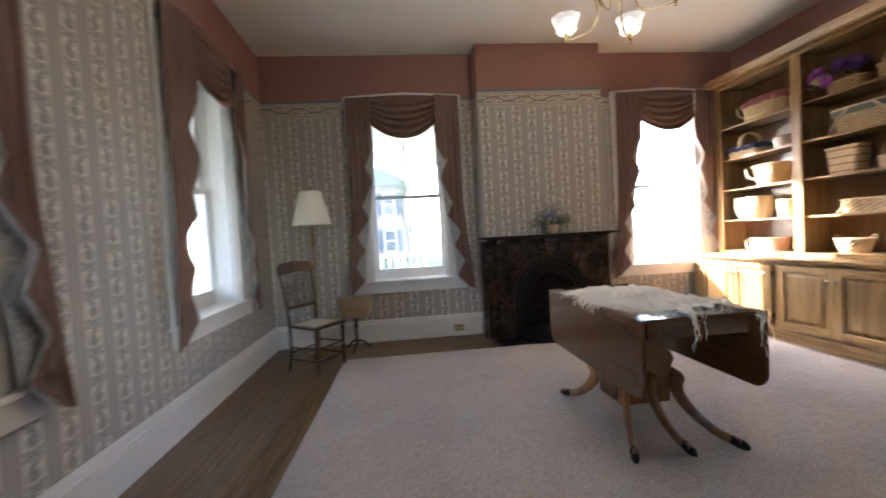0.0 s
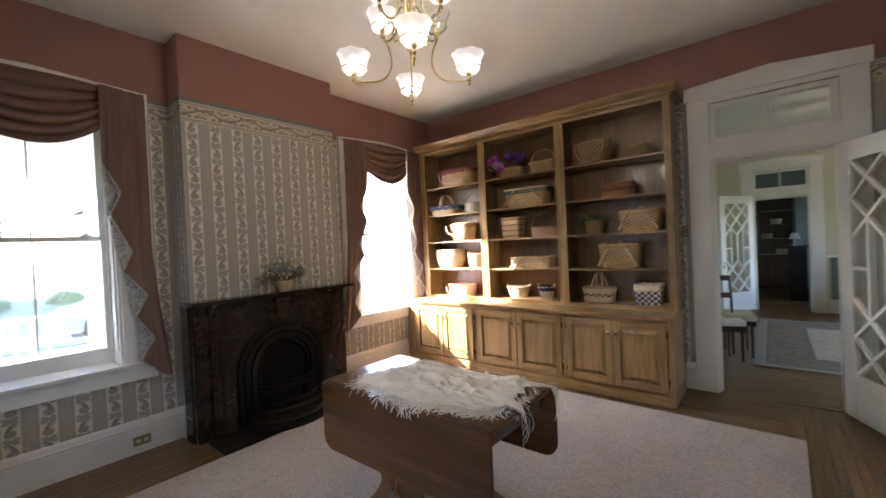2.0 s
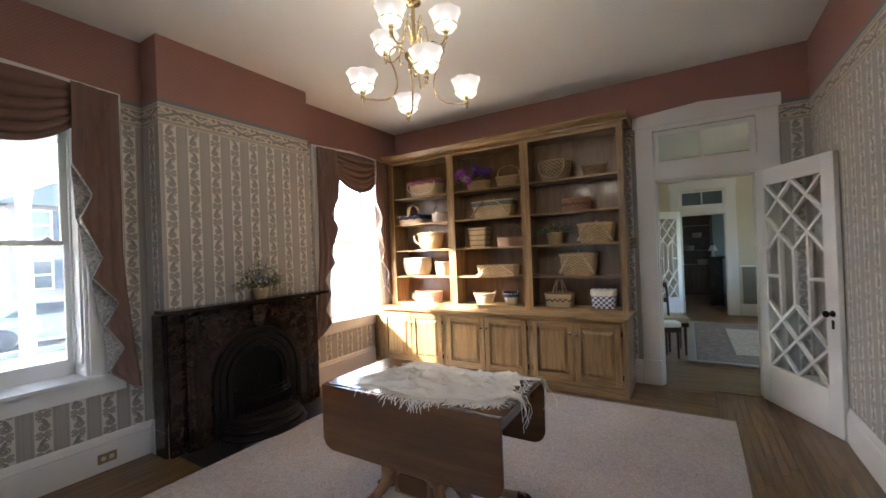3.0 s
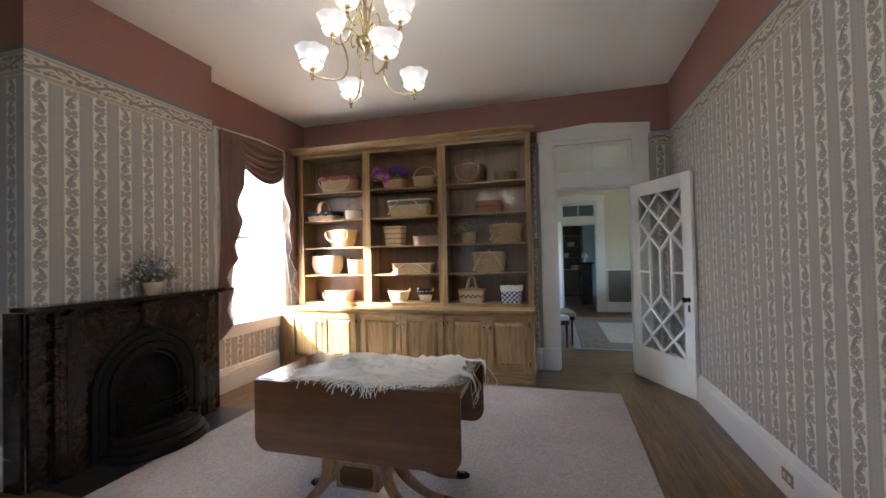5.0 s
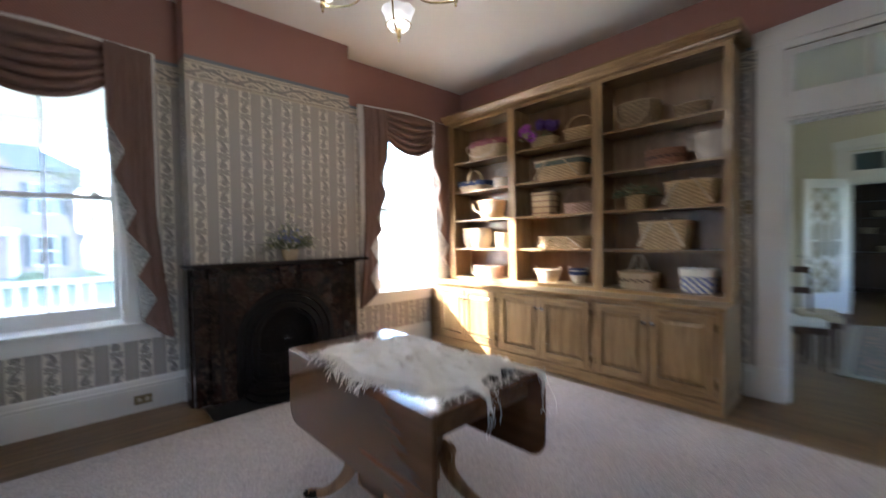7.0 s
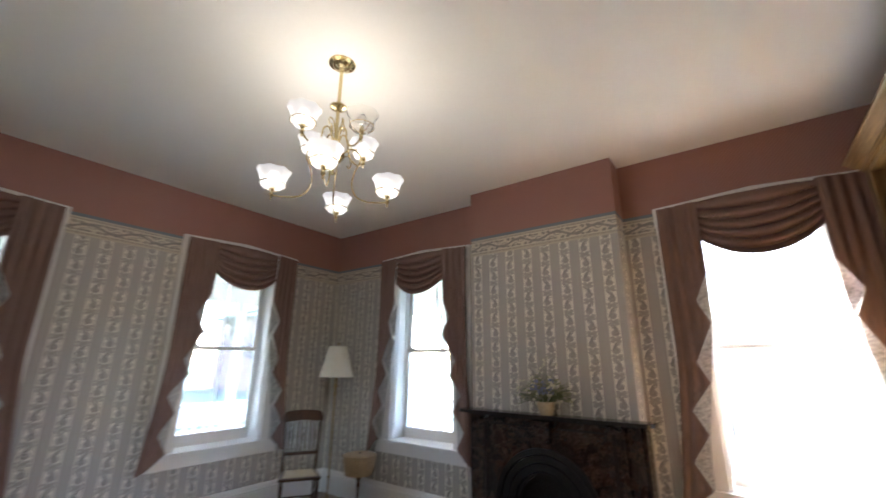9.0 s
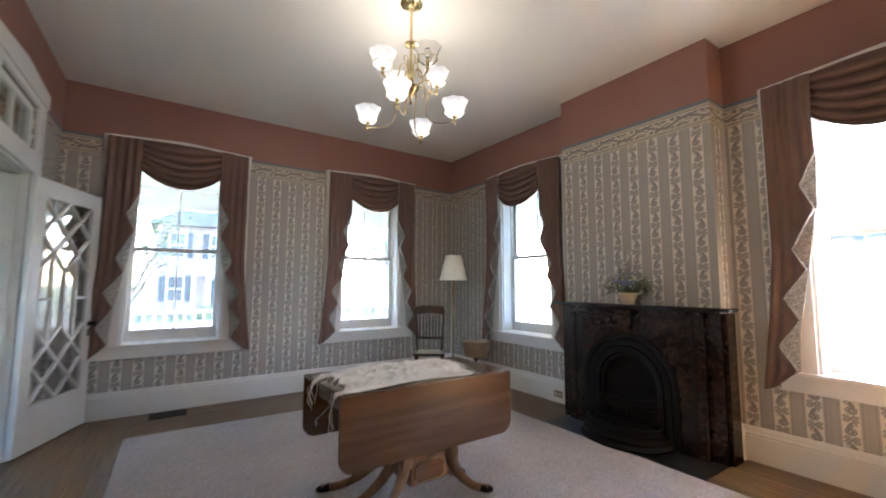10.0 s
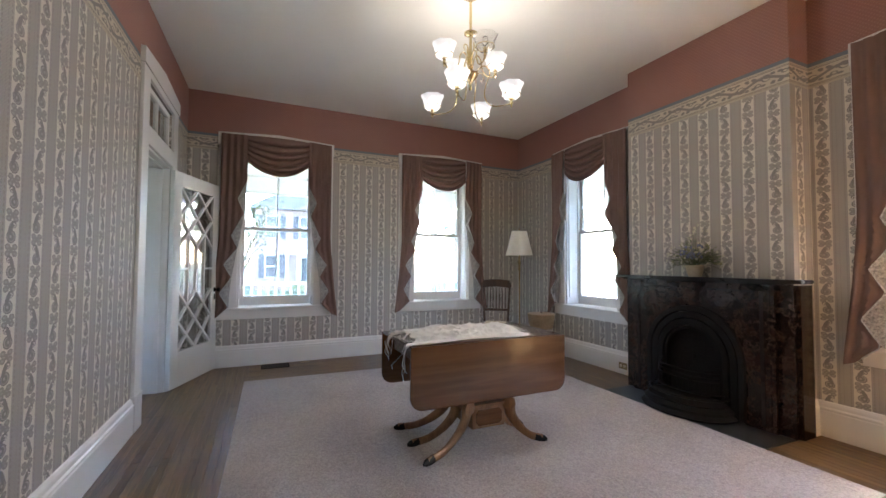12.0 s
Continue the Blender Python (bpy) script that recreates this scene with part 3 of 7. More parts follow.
def build_lattice_door(hinge, free, knob_side=1):
    """A white door leaf with diamond-and-lance glazing bars, from its hinge to its free edge."""
    hx, hy = hinge
    ang = math.degrees(math.atan2(free[1] - hy, free[0] - hx))
    w = math.hypot(free[0] - hx, free[1] - hy)
    t = thing("glazed_door", "white door with diamond lattice glass, standing open on the boards", "door", (hx, hy, 0), ang, "lattice glass doors")
    h, th, z0 = 2.255, 0.04, 0.012
    st, tr, br = 0.125, 0.15, 0.36
    bm = bmesh.new()
    box(bm, (0, -th / 2, z0), (st, th / 2, h), 0.004)
    box(bm, (w - st, -th / 2, z0), (w, th / 2, h), 0.004)
    part("stile", bm, WHITE, t)
    bm = bmesh.new()
    box(bm, (st, -th / 2, z0), (w - st, th / 2, z0 + br), 0.004)
    box(bm, (st, -th / 2, h - tr), (w - st, th / 2, h), 0.004)
    part("rail", bm, WHITE, t)
    x0, x1, zb, zt = st, w - st, z0 + br, h - tr
    pane = part("pane", boxes(((x0, -0.003, zb), (x1, 0.003, zt)), bev=0), CLEAR_PANE, t)
    pane.visible_shadow = False
    q, xm = (x1 - x0) / 4, (x0 + x1) / 2
    d = 0.155

    def bar(p, r):
        (ax, az), (bx, bz) = p, r
        v = Vector((bx - ax, 0, bz - az))
        n = Vector((-v.z, 0, v.x)).normalized() * 0.0115
        b = bmesh.new()
        vs = [b.verts.new((ax + sx * n.x, y, az + sx * n.z)) for sx in (-1, 1) for y in (-0.017, 0.017)] + [b.verts.new((bx + sx * n.x, y, bz + sx * n.z)) for sx in (-1, 1) for y in (-0.017, 0.017)]
        for f in ((0, 1, 3, 2), (4, 6, 7, 5), (0, 4, 5, 1), (2, 3, 7, 6), (0, 2, 6, 4), (1, 5, 7, 3)):
            b.faces.new([vs[k] for k in f])
        bmesh.ops.recalc_face_normals(b, faces=b.faces)
        part("glazing_bar", b, WHITE, t)

    for top, sg in ((zt, -1), (zb, 1)):
        z = lambda k: top + sg * k * d
        bar((x0, z(0)), (x0 + 3 * q, z(3)))
        bar((x1, z(0)), (x0 + q, z(3)))
        bar((xm, z(0)), (x0, z(2)))
        bar((xm, z(0)), (x1, z(2)))
        bar((x0, z(2)), (xm, z(4)))
        bar((x1, z(2)), (xm, z(4)))
        bar((x0, z(4)), (x0 + q, z(3)))
        bar((x1, z(4)), (x1 - q, z(3)))
    bar((xm, zt - 4 * d), (xm, zb + 4 * d))
    bar((x0 + q, zt - 3 * d), (x0 + q, zb + 3 * d))
    bar((x1 - q, zt - 3 * d), (x1 - q, zb + 3 * d))
    zc = (zt + zb) / 2
    bar((x0, zc), (x0 + q, zc))
    bar((x1 - q, zc), (x1, zc))
    for s in (-1, 1):
        bm = bmesh.new()
        lathe(bm, [(0.026, 0), (0.026, 0.004), (0.01, 0.008), (0.01, 0.03), (0.02, 0.036), (0.027, 0.048), (0.024, 0.06), (0.01, 0.066)], 16)
        bmesh.ops.transform(bm, matrix=pose(w - 0.06, s * th / 2, 0.98, -90 * s, 0, 0), verts=bm.verts)
        part("door_knob", bm, KNOB_WHITE if s > 0 else BLACK_IRON, t, smooth=True)
        bm = boxes(((w - 0.072, min(s * th / 2, s * (th / 2 + 0.004)), 0.86), (w - 0.048, max(s * th / 2, s * (th / 2 + 0.004)), 0.93)), bev=0.001)
        part("keyhole_plate", bm, BLACK_IRON, t)
    for z in (0.25, 1.2, 2.05):
        bm = boxes(((-0.012, -0.016, z), (0.006, 0.016, z + 0.09)), bev=0.002)
        part("hinge", bm, WHITE, t)
    return t


KNOB_WHITE = surface("white_ceramic", (0.7, 0.69, 0.66), (0.76, 0.75, 0.72), 0.15, 5, relief=0.01)
build_lattice_door((XE - 0.035, 0.79), (4.05, 0.40))
build_lattice_door((-0.22, 0.475), (-1.045, 0.80))


# ---- bookcase ----
DIV = [(5.18, 5.085), (4.17, 4.065), (3.12, 3.015), (2.02, 1.96)]
SHELF_Z = [2.385, 2.0, 1.622, 1.245, 0.868]
UX, LX = 4.53, 4.26


def build_bookcase():
    t = thing("bookcase", "honey-stained oak wall bookcase with open shelves over panelled cupboards", "bookcase", (4.6, 3.6, 0))
    inv = Matrix.Translation((-4.6, -3.6, 0))

    def p(name, bm, mat, parent=t, label="", smooth=False):
        bmesh.ops.transform(bm, matrix=inv, verts=bm.verts)
        return part(name, bm, mat, parent, label, smooth)

    p("back_panel", boxes(((XE - 0.022, 1.975, 0.83), (XE - 0.004, 5.17, 2.90))), OAK_BACK_SHADE)
    for a, b in DIV:
        p("upright", boxes(((UX, b, 0.83), (UX + 0.022, a, 2.90)), ((UX + 0.0225, (a + b) / 2 - 0.018, 0.83), (XE - 0.023, (a + b) / 2 + 0.018, 2.90)), bev=0.002), OAK)
    p("top_rail", boxes(((UX + 0.002, 1.962, 2.865), (UX + 0.024, 5.178, 2.93)), bev=0.002), OAK_Y)
    p("bottom_rail", boxes(((UX + 0.002, 2.022, 0.828), (UX + 0.024, 5.08, 0.869)), bev=0.002), OAK_Y)
    for (a0, a1), (b0, b1) in zip(DIV, DIV[1:]):
        y1, y0 = (a0 + a1) / 2 - 0.018, (b0 + b1) / 2 + 0.018
        for z in SHELF_Z:
            p("shelf", boxes(((UX + 0.025, y0, z - 0.022), (XE - 0.023, y1, z)), bev=0.002), OAK_Y)
        p("shelf_top", boxes(((UX + 0.025, y0, 2.88), (XE - 0.023, y1, 2.90)), bev=0.001), OAK_Y)
    # crown with a dentil course
    bm = bmesh.new()
    prof = [(UX + 0.01, 2.925), (UX - 0.012, 2.925), (UX - 0.016, 2.94), (UX - 0.03, 2.95), (UX - 0.05, 2.965), (UX - 0.075, 2.99), (UX - 0.085, 2.995), (UX - 0.085, 3.012), (XE - 0.004, 3.012), (XE - 0.004, 2.925)]
    fs = prism(bm, prof, 1.90, 5.235)
    p("crown", bm, OAK_Y)
    bm = bmesh.new()
    for k in range(118):
        y = 1.965 + k * 0.0272
        box(bm, (UX - 0.014, y, 2.897), (UX + 0.002, y + 0.015, 2.922))
    for k in range(14):
        x = UX + 0.004 + k * 0.0272
        box(bm, (x, 1.948, 2.897), (x + 0.015, 1.962, 2.922))
    tagged(p("dentil_course", bm, OAK_Y), kind="stuff")
    # base unit
    for y0, y1 in ((1.962, 1.985), (2.972, 3.0), (4.10, 4.13), (5.2, 5.3)):
        p("base_side", boxes(((LX + 0.02, y0, 0.09), (XE - 0.004, y1, 0.79)), bev=0.002), OAK)
    p("plinth", boxes(((LX - 0.012, 1.955, 0.0), (XE - 0.1, 5.3, 0.095)), ((LX - 0.004, 1.958, 0.096), (LX + 0.04, 5.3, 0.108)), bev=0.004), OAK_Y)
    p("base_back", boxes(((XE - 0.03, 1.99, 0.1), (XE - 0.01, 5.2, 0.78))), OAK_Y)
    stiles = [(1.955, 2.0), (2.955, 3.005), (4.085, 4.15), (5.125, 5.305)]
    for y0, y1 in stiles:
        p("face_stile", boxes(((LX, y0, 0.11), (LX + 0.02, y1, 0.79)), bev=0.002), OAK)
    p("face_rail", boxes(((LX + 0.001, 2.0, 0.765), (LX + 0.0195, 5.125, 0.789)), ((LX + 0.001, 2.0, 0.109), (LX + 0.0195, 5.125, 0.13)), bev=0.001), OAK_Y)
    p("counter", boxes(((LX - 0.025, 1.94, 0.791), (XE - 0.004, 5.308, 0.827)), bev=0.009), OAK_Y)
    for y0, y1, pair in ((2.006, 2.475, 0), (2.483, 2.949, 1), (3.01, 3.54, 0), (3.548, 4.08, 1), (4.155, 4.633, 0), (4.641, 5.12, 1)):
        zb, zt, fx = 0.128, 0.762, LX - 0.024
        door = new("cupboard_door")
        door.parent = t
        for ya, yb in ((y0, y0 + 0.065), (y1 - 0.065, y1)):
            p("door_stile", boxes(((fx, ya, zb), (LX - 0.001, yb, zt)), bev=0.005), OAK, door)
        for za, zc in ((zb, zb + 0.07), (zt - 0.07, zt)):
            p("door_rail", boxes(((fx, y0 + 0.0652, za), (LX - 0.001, y1 - 0.0652, zc)), bev=0.003), OAK_Y, door)
        a, b, c, d = y0 + 0.069, y1 - 0.069, zb + 0.074, zt - 0.074
        bm = bmesh.new()
        o = [bm.verts.new(v) for v in ((LX - 0.004, a, c), (LX - 0.004, b, c), (LX - 0.004, b, d), (LX - 0.004, a, d))]
        e = 0.034
        n = [bm.verts.new(v) for v in ((fx + 0.003, a + e, c + e), (fx + 0.003, b - e, c + e), (fx + 0.003, b - e, d - e), (fx + 0.003, a + e, d - e))]
        k = [bm.verts.new((LX - 0.002, v.co.y, v.co.z)) for v in o]
        bm.faces.new(n[::-1])
        for i in range(4):
            j = (i + 1) % 4
            bm.faces.new((o[i], n[i], n[j], o[j]))
            bm.faces.new((k[i], o[i], o[j], k[j]))
        bmesh.ops.recalc_face_normals(bm, faces=bm.faces)
        p("door_panel", bm, OAK, door)
        ky = y1 - 0.032 if pair == 0 else y0 + 0.032
        bm = bmesh.new()
        lathe(bm, [(0.009, 0), (0.007, 0.014), (0.017, 0.02), (0.018, 0.027), (0.011, 0.034)], 12)
        bmesh.ops.transform(bm, matrix=pose(fx, ky, zt - 0.12, 0, -90, 0), verts=bm.verts)
        p("knob", bm, NICKEL, door, "small nickel knob", True)
        hy = y0 - 0.002 if pair == 0 else y1 + 0.002
        for z in (zb + 0.07, zt - 0.12):
            p("hinge", boxes(((fx + 0.004, hy - 0.006, z), (LX + 0.0, hy + 0.006, z + 0.05)), bev=0.002), BLACK_IRON, door)
    return t


NICKEL = surface("brushed_nickel", (0.6, 0.58, 0.54), (0.68, 0.66, 0.62), 0.25, 20, metal=1.0, relief=0.02)
build_bookcase()


# ---- fireplace ----
def build_fireplace():
    t = thing("fireplace_mantel", "dark veined marble mantelpiece with arched iron grate over slate hearth", "fireplace", (2.18, 5.0, 0))
    inv = Matrix.Translation((-2.18, -5.0, 0))

    def p(name, bm, mat, parent=t, label="", smooth=False):
        bmesh.ops.transform(bm, matrix=inv, verts=bm.verts)
        return part(name, bm, mat, parent, label, smooth)

    cx, r, zs = 2.18, 0.44, 0.485
    F0, F1 = 4.945, 5.0385
    out = [(cx - r, 0.0)] + [(cx - r * math.cos(k * math.pi / 24), zs + r * math.sin(k * math.pi / 24)) for k in range(25)] + [(cx + r, 0.0)]
    bm = bmesh.new()
    left, right = [(1.56, 0), (1.56, 1.155)], [(2.81, 1.155), (2.81, 0)]
    lo = [bm.verts.new((x, F0, z)) for x, z in out]
    hi = [bm.verts.new((x, F1, z)) for x, z in out]
    outer = []
    for k, (x, z) in enumerate(out):
        if k == 0: q = (1.56, 0)
        elif k == len(out) - 1: q = (2.81, 0)
        else:
            th = (k - 1) * math.pi / 24
            dx, dz = -math.cos(th), math.sin(th)
            sc = min(((cx - 1.56) if dx < 0 else (2.81 - cx)) / abs(dx) if abs(dx) > 1e-6 else 9, (1.155 - zs) / dz if dz > 1e-6 else 9)
            q = (cx + dx * sc, zs + dz * sc)
        outer.append(q)
    lo2 = [bm.verts.new((x, F0, z)) for x, z in outer]
    hi2 = [bm.verts.new((x, F1, z)) for x, z in outer]
    for k in range(len(out) - 1):
        bm.faces.new((lo[k], lo[k + 1], lo2[k + 1], lo2[k]))
        bm.faces.new((lo[k], hi[k], hi[k + 1], lo[k + 1]))
        bm.faces.new((lo2[k], lo2[k + 1], hi2[k + 1], hi2[k]))
    for x0, z0 in ((1.56, 1.155), (2.81, 1.155)):
        pass
    bmesh.ops.recalc_face_normals(bm, faces=bm.faces)
    p("face_slab", bm, MARBLE)
    # spandrel panels and border strips, proud of the face
    for s in (-1, 1):
        x0, x1 = (1.60, 1.63) if s < 0 else (2.74, 2.77)
        p("border_strip", boxes(((x0, F0 - 0.006, 0.05), (x1, F0 - 0.0005, 1.1)), bev=0.002), MARBLE_BLACK)
        a, b = (1.66, 2.05) if s < 0 else (2.31, 2.71)
        p("border_strip", boxes(((a, F0 - 0.006, 1.09), (b, F0 - 0.0005, 1.105)), bev=0.002), MARBLE_BLACK)
        xa, xb = (1.425, 1.5595) if s < 0 else (2.8105, 2.945)
        p("side_slab", boxes(((xa, 4.995, 0), (xb, 5.0385, 1.155)), bev=0.002), MARBLE)
        xa, xb = (1.535, 1.5595) if s < 0 else (2.8105, 2.84)
        p("pilaster_edge", boxes(((xa, F0 + 0.004, 0), (xb, 4.994, 1.155)), bev=0.003), MARBLE)
    for xa, xb in ((1.425, 1.448), (2.922, 2.945)):
        p("return_slab", boxes(((xa if xa > 2 else xa - 0.03, 5.039, 0), (xb + (0.026 if xa > 2 else -0.026), 5.2, 1.155)), bev=0.002), MARBLE)
    # keystone bracket
    bm = bmesh.new()
    prism(bm, [(F0, 1.155), (F0 - 0.055, 1.15), (F0 - 0.052, 1.10), (F0 - 0.03, 1.05), (F0 - 0.034, 1.0), (F0 - 0.012, 0.93), (F0, 0.92)], cx - 0.085, cx + 0.085, "x")
    for v in bm.verts:
        f = 1 - 0.42 * (1.155 - v.co.z) / 0.235
        v.co.x = cx + (v.co.x - cx) * f
    bmesh.ops.bevel(bm, geom=list(bm.edges), offset=0.006, segments=2, affect="EDGES")
    p("keystone", bm, MARBLE)
    # shelf with rounded corners
    bm = bmesh.new()
    xa, xb, ya, yb, rr = 1.345, 3.055, 4.86, 5.039, 0.07
    o = [(xa, yb), (xb, yb)] + [(xb - rr + rr * math.cos(k * math.pi / 12), ya + rr - rr * math.sin(k * math.pi / 12)) for k in range(7)] + [(xa + rr - rr * math.sin(k * math.pi / 12), ya + rr - rr * math.cos(k * math.pi / 12)) for k in range(7)]
    prism(bm, o, 1.172, 1.20, "z")
    bmesh.ops.bevel(bm, geom=list(bm.edges), offset=0.005, segments=2, affect="EDGES")
    p("mantel_shelf", bm, MARBLE_BLACK)
    p("bed_mould", boxes(((1.44, 4.92, 1.1555), (2.93, 5.038, 1.1715)), bev=0.004), MARBLE_BLACK)
    # iron surround: nested arched rings stepping back
    def ring(ro, ri, y0, y1, nm):
        bm = bmesh.new()
        n = 32
        pts = [[], [], [], []]
        for k in range(n + 3):
            if k == 0: th, zz = 0, 0.03
            elif k == n + 2: th, zz = math.pi, 0.03
            else: th, zz = (k - 1) * math.pi / n, None
            for i, (rad, y) in enumerate(((ro, y1), (ro - 0.006, y0), (ri + 0.006, y0), (ri, y1))):
                z = zz if zz is not None else zs + rad * math.sin(th)
                pts[i].append(bm.verts.new((cx - rad * math.cos(th), y, z)))
        for a, b in zip(pts, pts[1:] + pts[:1]):
            for k in range(n + 2):
                bm.faces.new((a[k], a[k + 1], b[k + 1], b[k]))
        bmesh.ops.recalc_face_normals(bm, faces=bm.faces)
        p(nm, bm, BLACK_IRON, smooth=True)
    ring(0.455, 0.40, 4.915, 4.96, "arch_moulding")
    ring(0.40, 0.335, 4.922, 5.0, "arch_moulding")
    ring(0.335, 0.27, 4.914, 5.0, "arch_moulding")
    ring(0.27, 0.235, 4.93, 5.02, "arch_moulding")
    # pierced fireback: a plate with rows of raised rings and a rosette
    bm = bmesh.new()
    prism(bm, [(cx - 0.24, 0.06)] + [(cx - 0.24 * math.cos(k * math.pi / 20), zs + 0.24 * math.sin(k * math.pi / 20)) for k in range(21)] + [(cx + 0.24, 0.06)], 4.985, 5.0)
    p("fireback", bm, BLACK_IRON)
    bm = bmesh.new()
    for rad, n, rs in ((0.20, 24, 0.016), (0.165, 20, 0.012), (0.10, 14, 0.013), (0.065, 10, 0.010), (0.03, 6, 0.009)):
        for k in range(n):
            th = 2 * math.pi * k / n
            if math.sin(th) < -0.75 and rad > 0.15: continue
            o = Vector((cx + rad * math.cos(th), 4.98, zs - 0.02 + rad * math.sin(th)))
            tube(bm, [o + Vector((rs * math.cos(q), 0, rs * math.sin(q))) for q in [j * math.pi / 3 for j in range(6)]], 0.003, 4, closed=True)
    lathe(bm, [(0.001, 0), (0.02, 0.001), (0.018, 0.014), (0.001, 0.02)], 12)
    for v in bm.verts[-48:]:
        x, y, z = v.co
        v.co = (cx + x, 4.98 - z, zs - 0.02 + y)
    tagged(p("fireback_tracery", bm, BLACK_IRON), kind="stuff")
    # bowed grate and fender
    def bow(w, d, z, n=18, y0=4.93):
        return [(cx - w * math.cos(k * math.pi / n), y0 - d * math.sin(k * math.pi / n) ** 0.8, z) for k in range(n + 1)]
    for z, w, d in ((0.385, 0.27, 0.17), (0.345, 0.275, 0.175), (0.31, 0.28, 0.18), (0.20, 0.29, 0.19)):
        bm = bmesh.new()
        tube(bm, bow(w, d, z), 0.0075, 6)
        p("grate_bar", bm, BLACK_IRON, smooth=True)
    for k in range(1, 18):
        x, y, _ = bow(0.284, 0.185, 0)[k]
        bm = bmesh.new()
        tube(bm, [(x, y, 0.20), (x, y, 0.31)], 0.005, 5)
        p("grate_upright", bm, BLACK_IRON)
    for x in (cx - 0.27, cx + 0.27):
        p("grate_post", boxes(((x - 0.012, 4.90, 0.05), (x + 0.012, 4.93, 0.42)), bev=0.003), BLACK_IRON)
    bm = bmesh.new()
    levels = [(0.395, 0.375, 0.012), (0.40, 0.39, 0.03), (0.37, 0.35, 0.055), (0.375, 0.36, 0.085), (0.34, 0.32, 0.11), (0.345, 0.33, 0.125), (0.30, 0.22, 0.14), (0.28, 0.18, 0.15)]
    rows = [[bm.verts.new(v) for v in bow(w, d, z, 28)] for w, d, z in levels]
    for a, b in zip(rows, rows[1:]):
        for k in range(28):
            bm.faces.new((a[k], a[k + 1], b[k + 1], b[k]))
    bm.faces.new(rows[-1])
    bm.faces.new(rows[0][::-1])
    for k in (0, 28):
        bm.faces.new([r[k] for r in rows])
    bmesh.ops.recalc_face_normals(bm, faces=bm.faces)
    p("fender", bm, BLACK_IRON, smooth=True)
    bm = bmesh.new()
    tube(bm, bow(0.335, 0.31, 0.175, 24), 0.009, 6)
    p("fender_rail", bm, BLACK_IRON, smooth=True)
    for s in (-0.3, 0.3):
        bm = bmesh.new()
        lathe(bm, [(0.014, 0.009), (0.02, 0.012), (0.012, 0.02)], 8, (cx + s, 4.72, 0))
        p("fender_foot", bm, BLACK_IRON)
    return t


build_fireplace()


# ---- drop-leaf table ----
TX0, TX1, TY0, TY1, TZ = 1.60, 2.23, 2.185, 3.405, 0.785


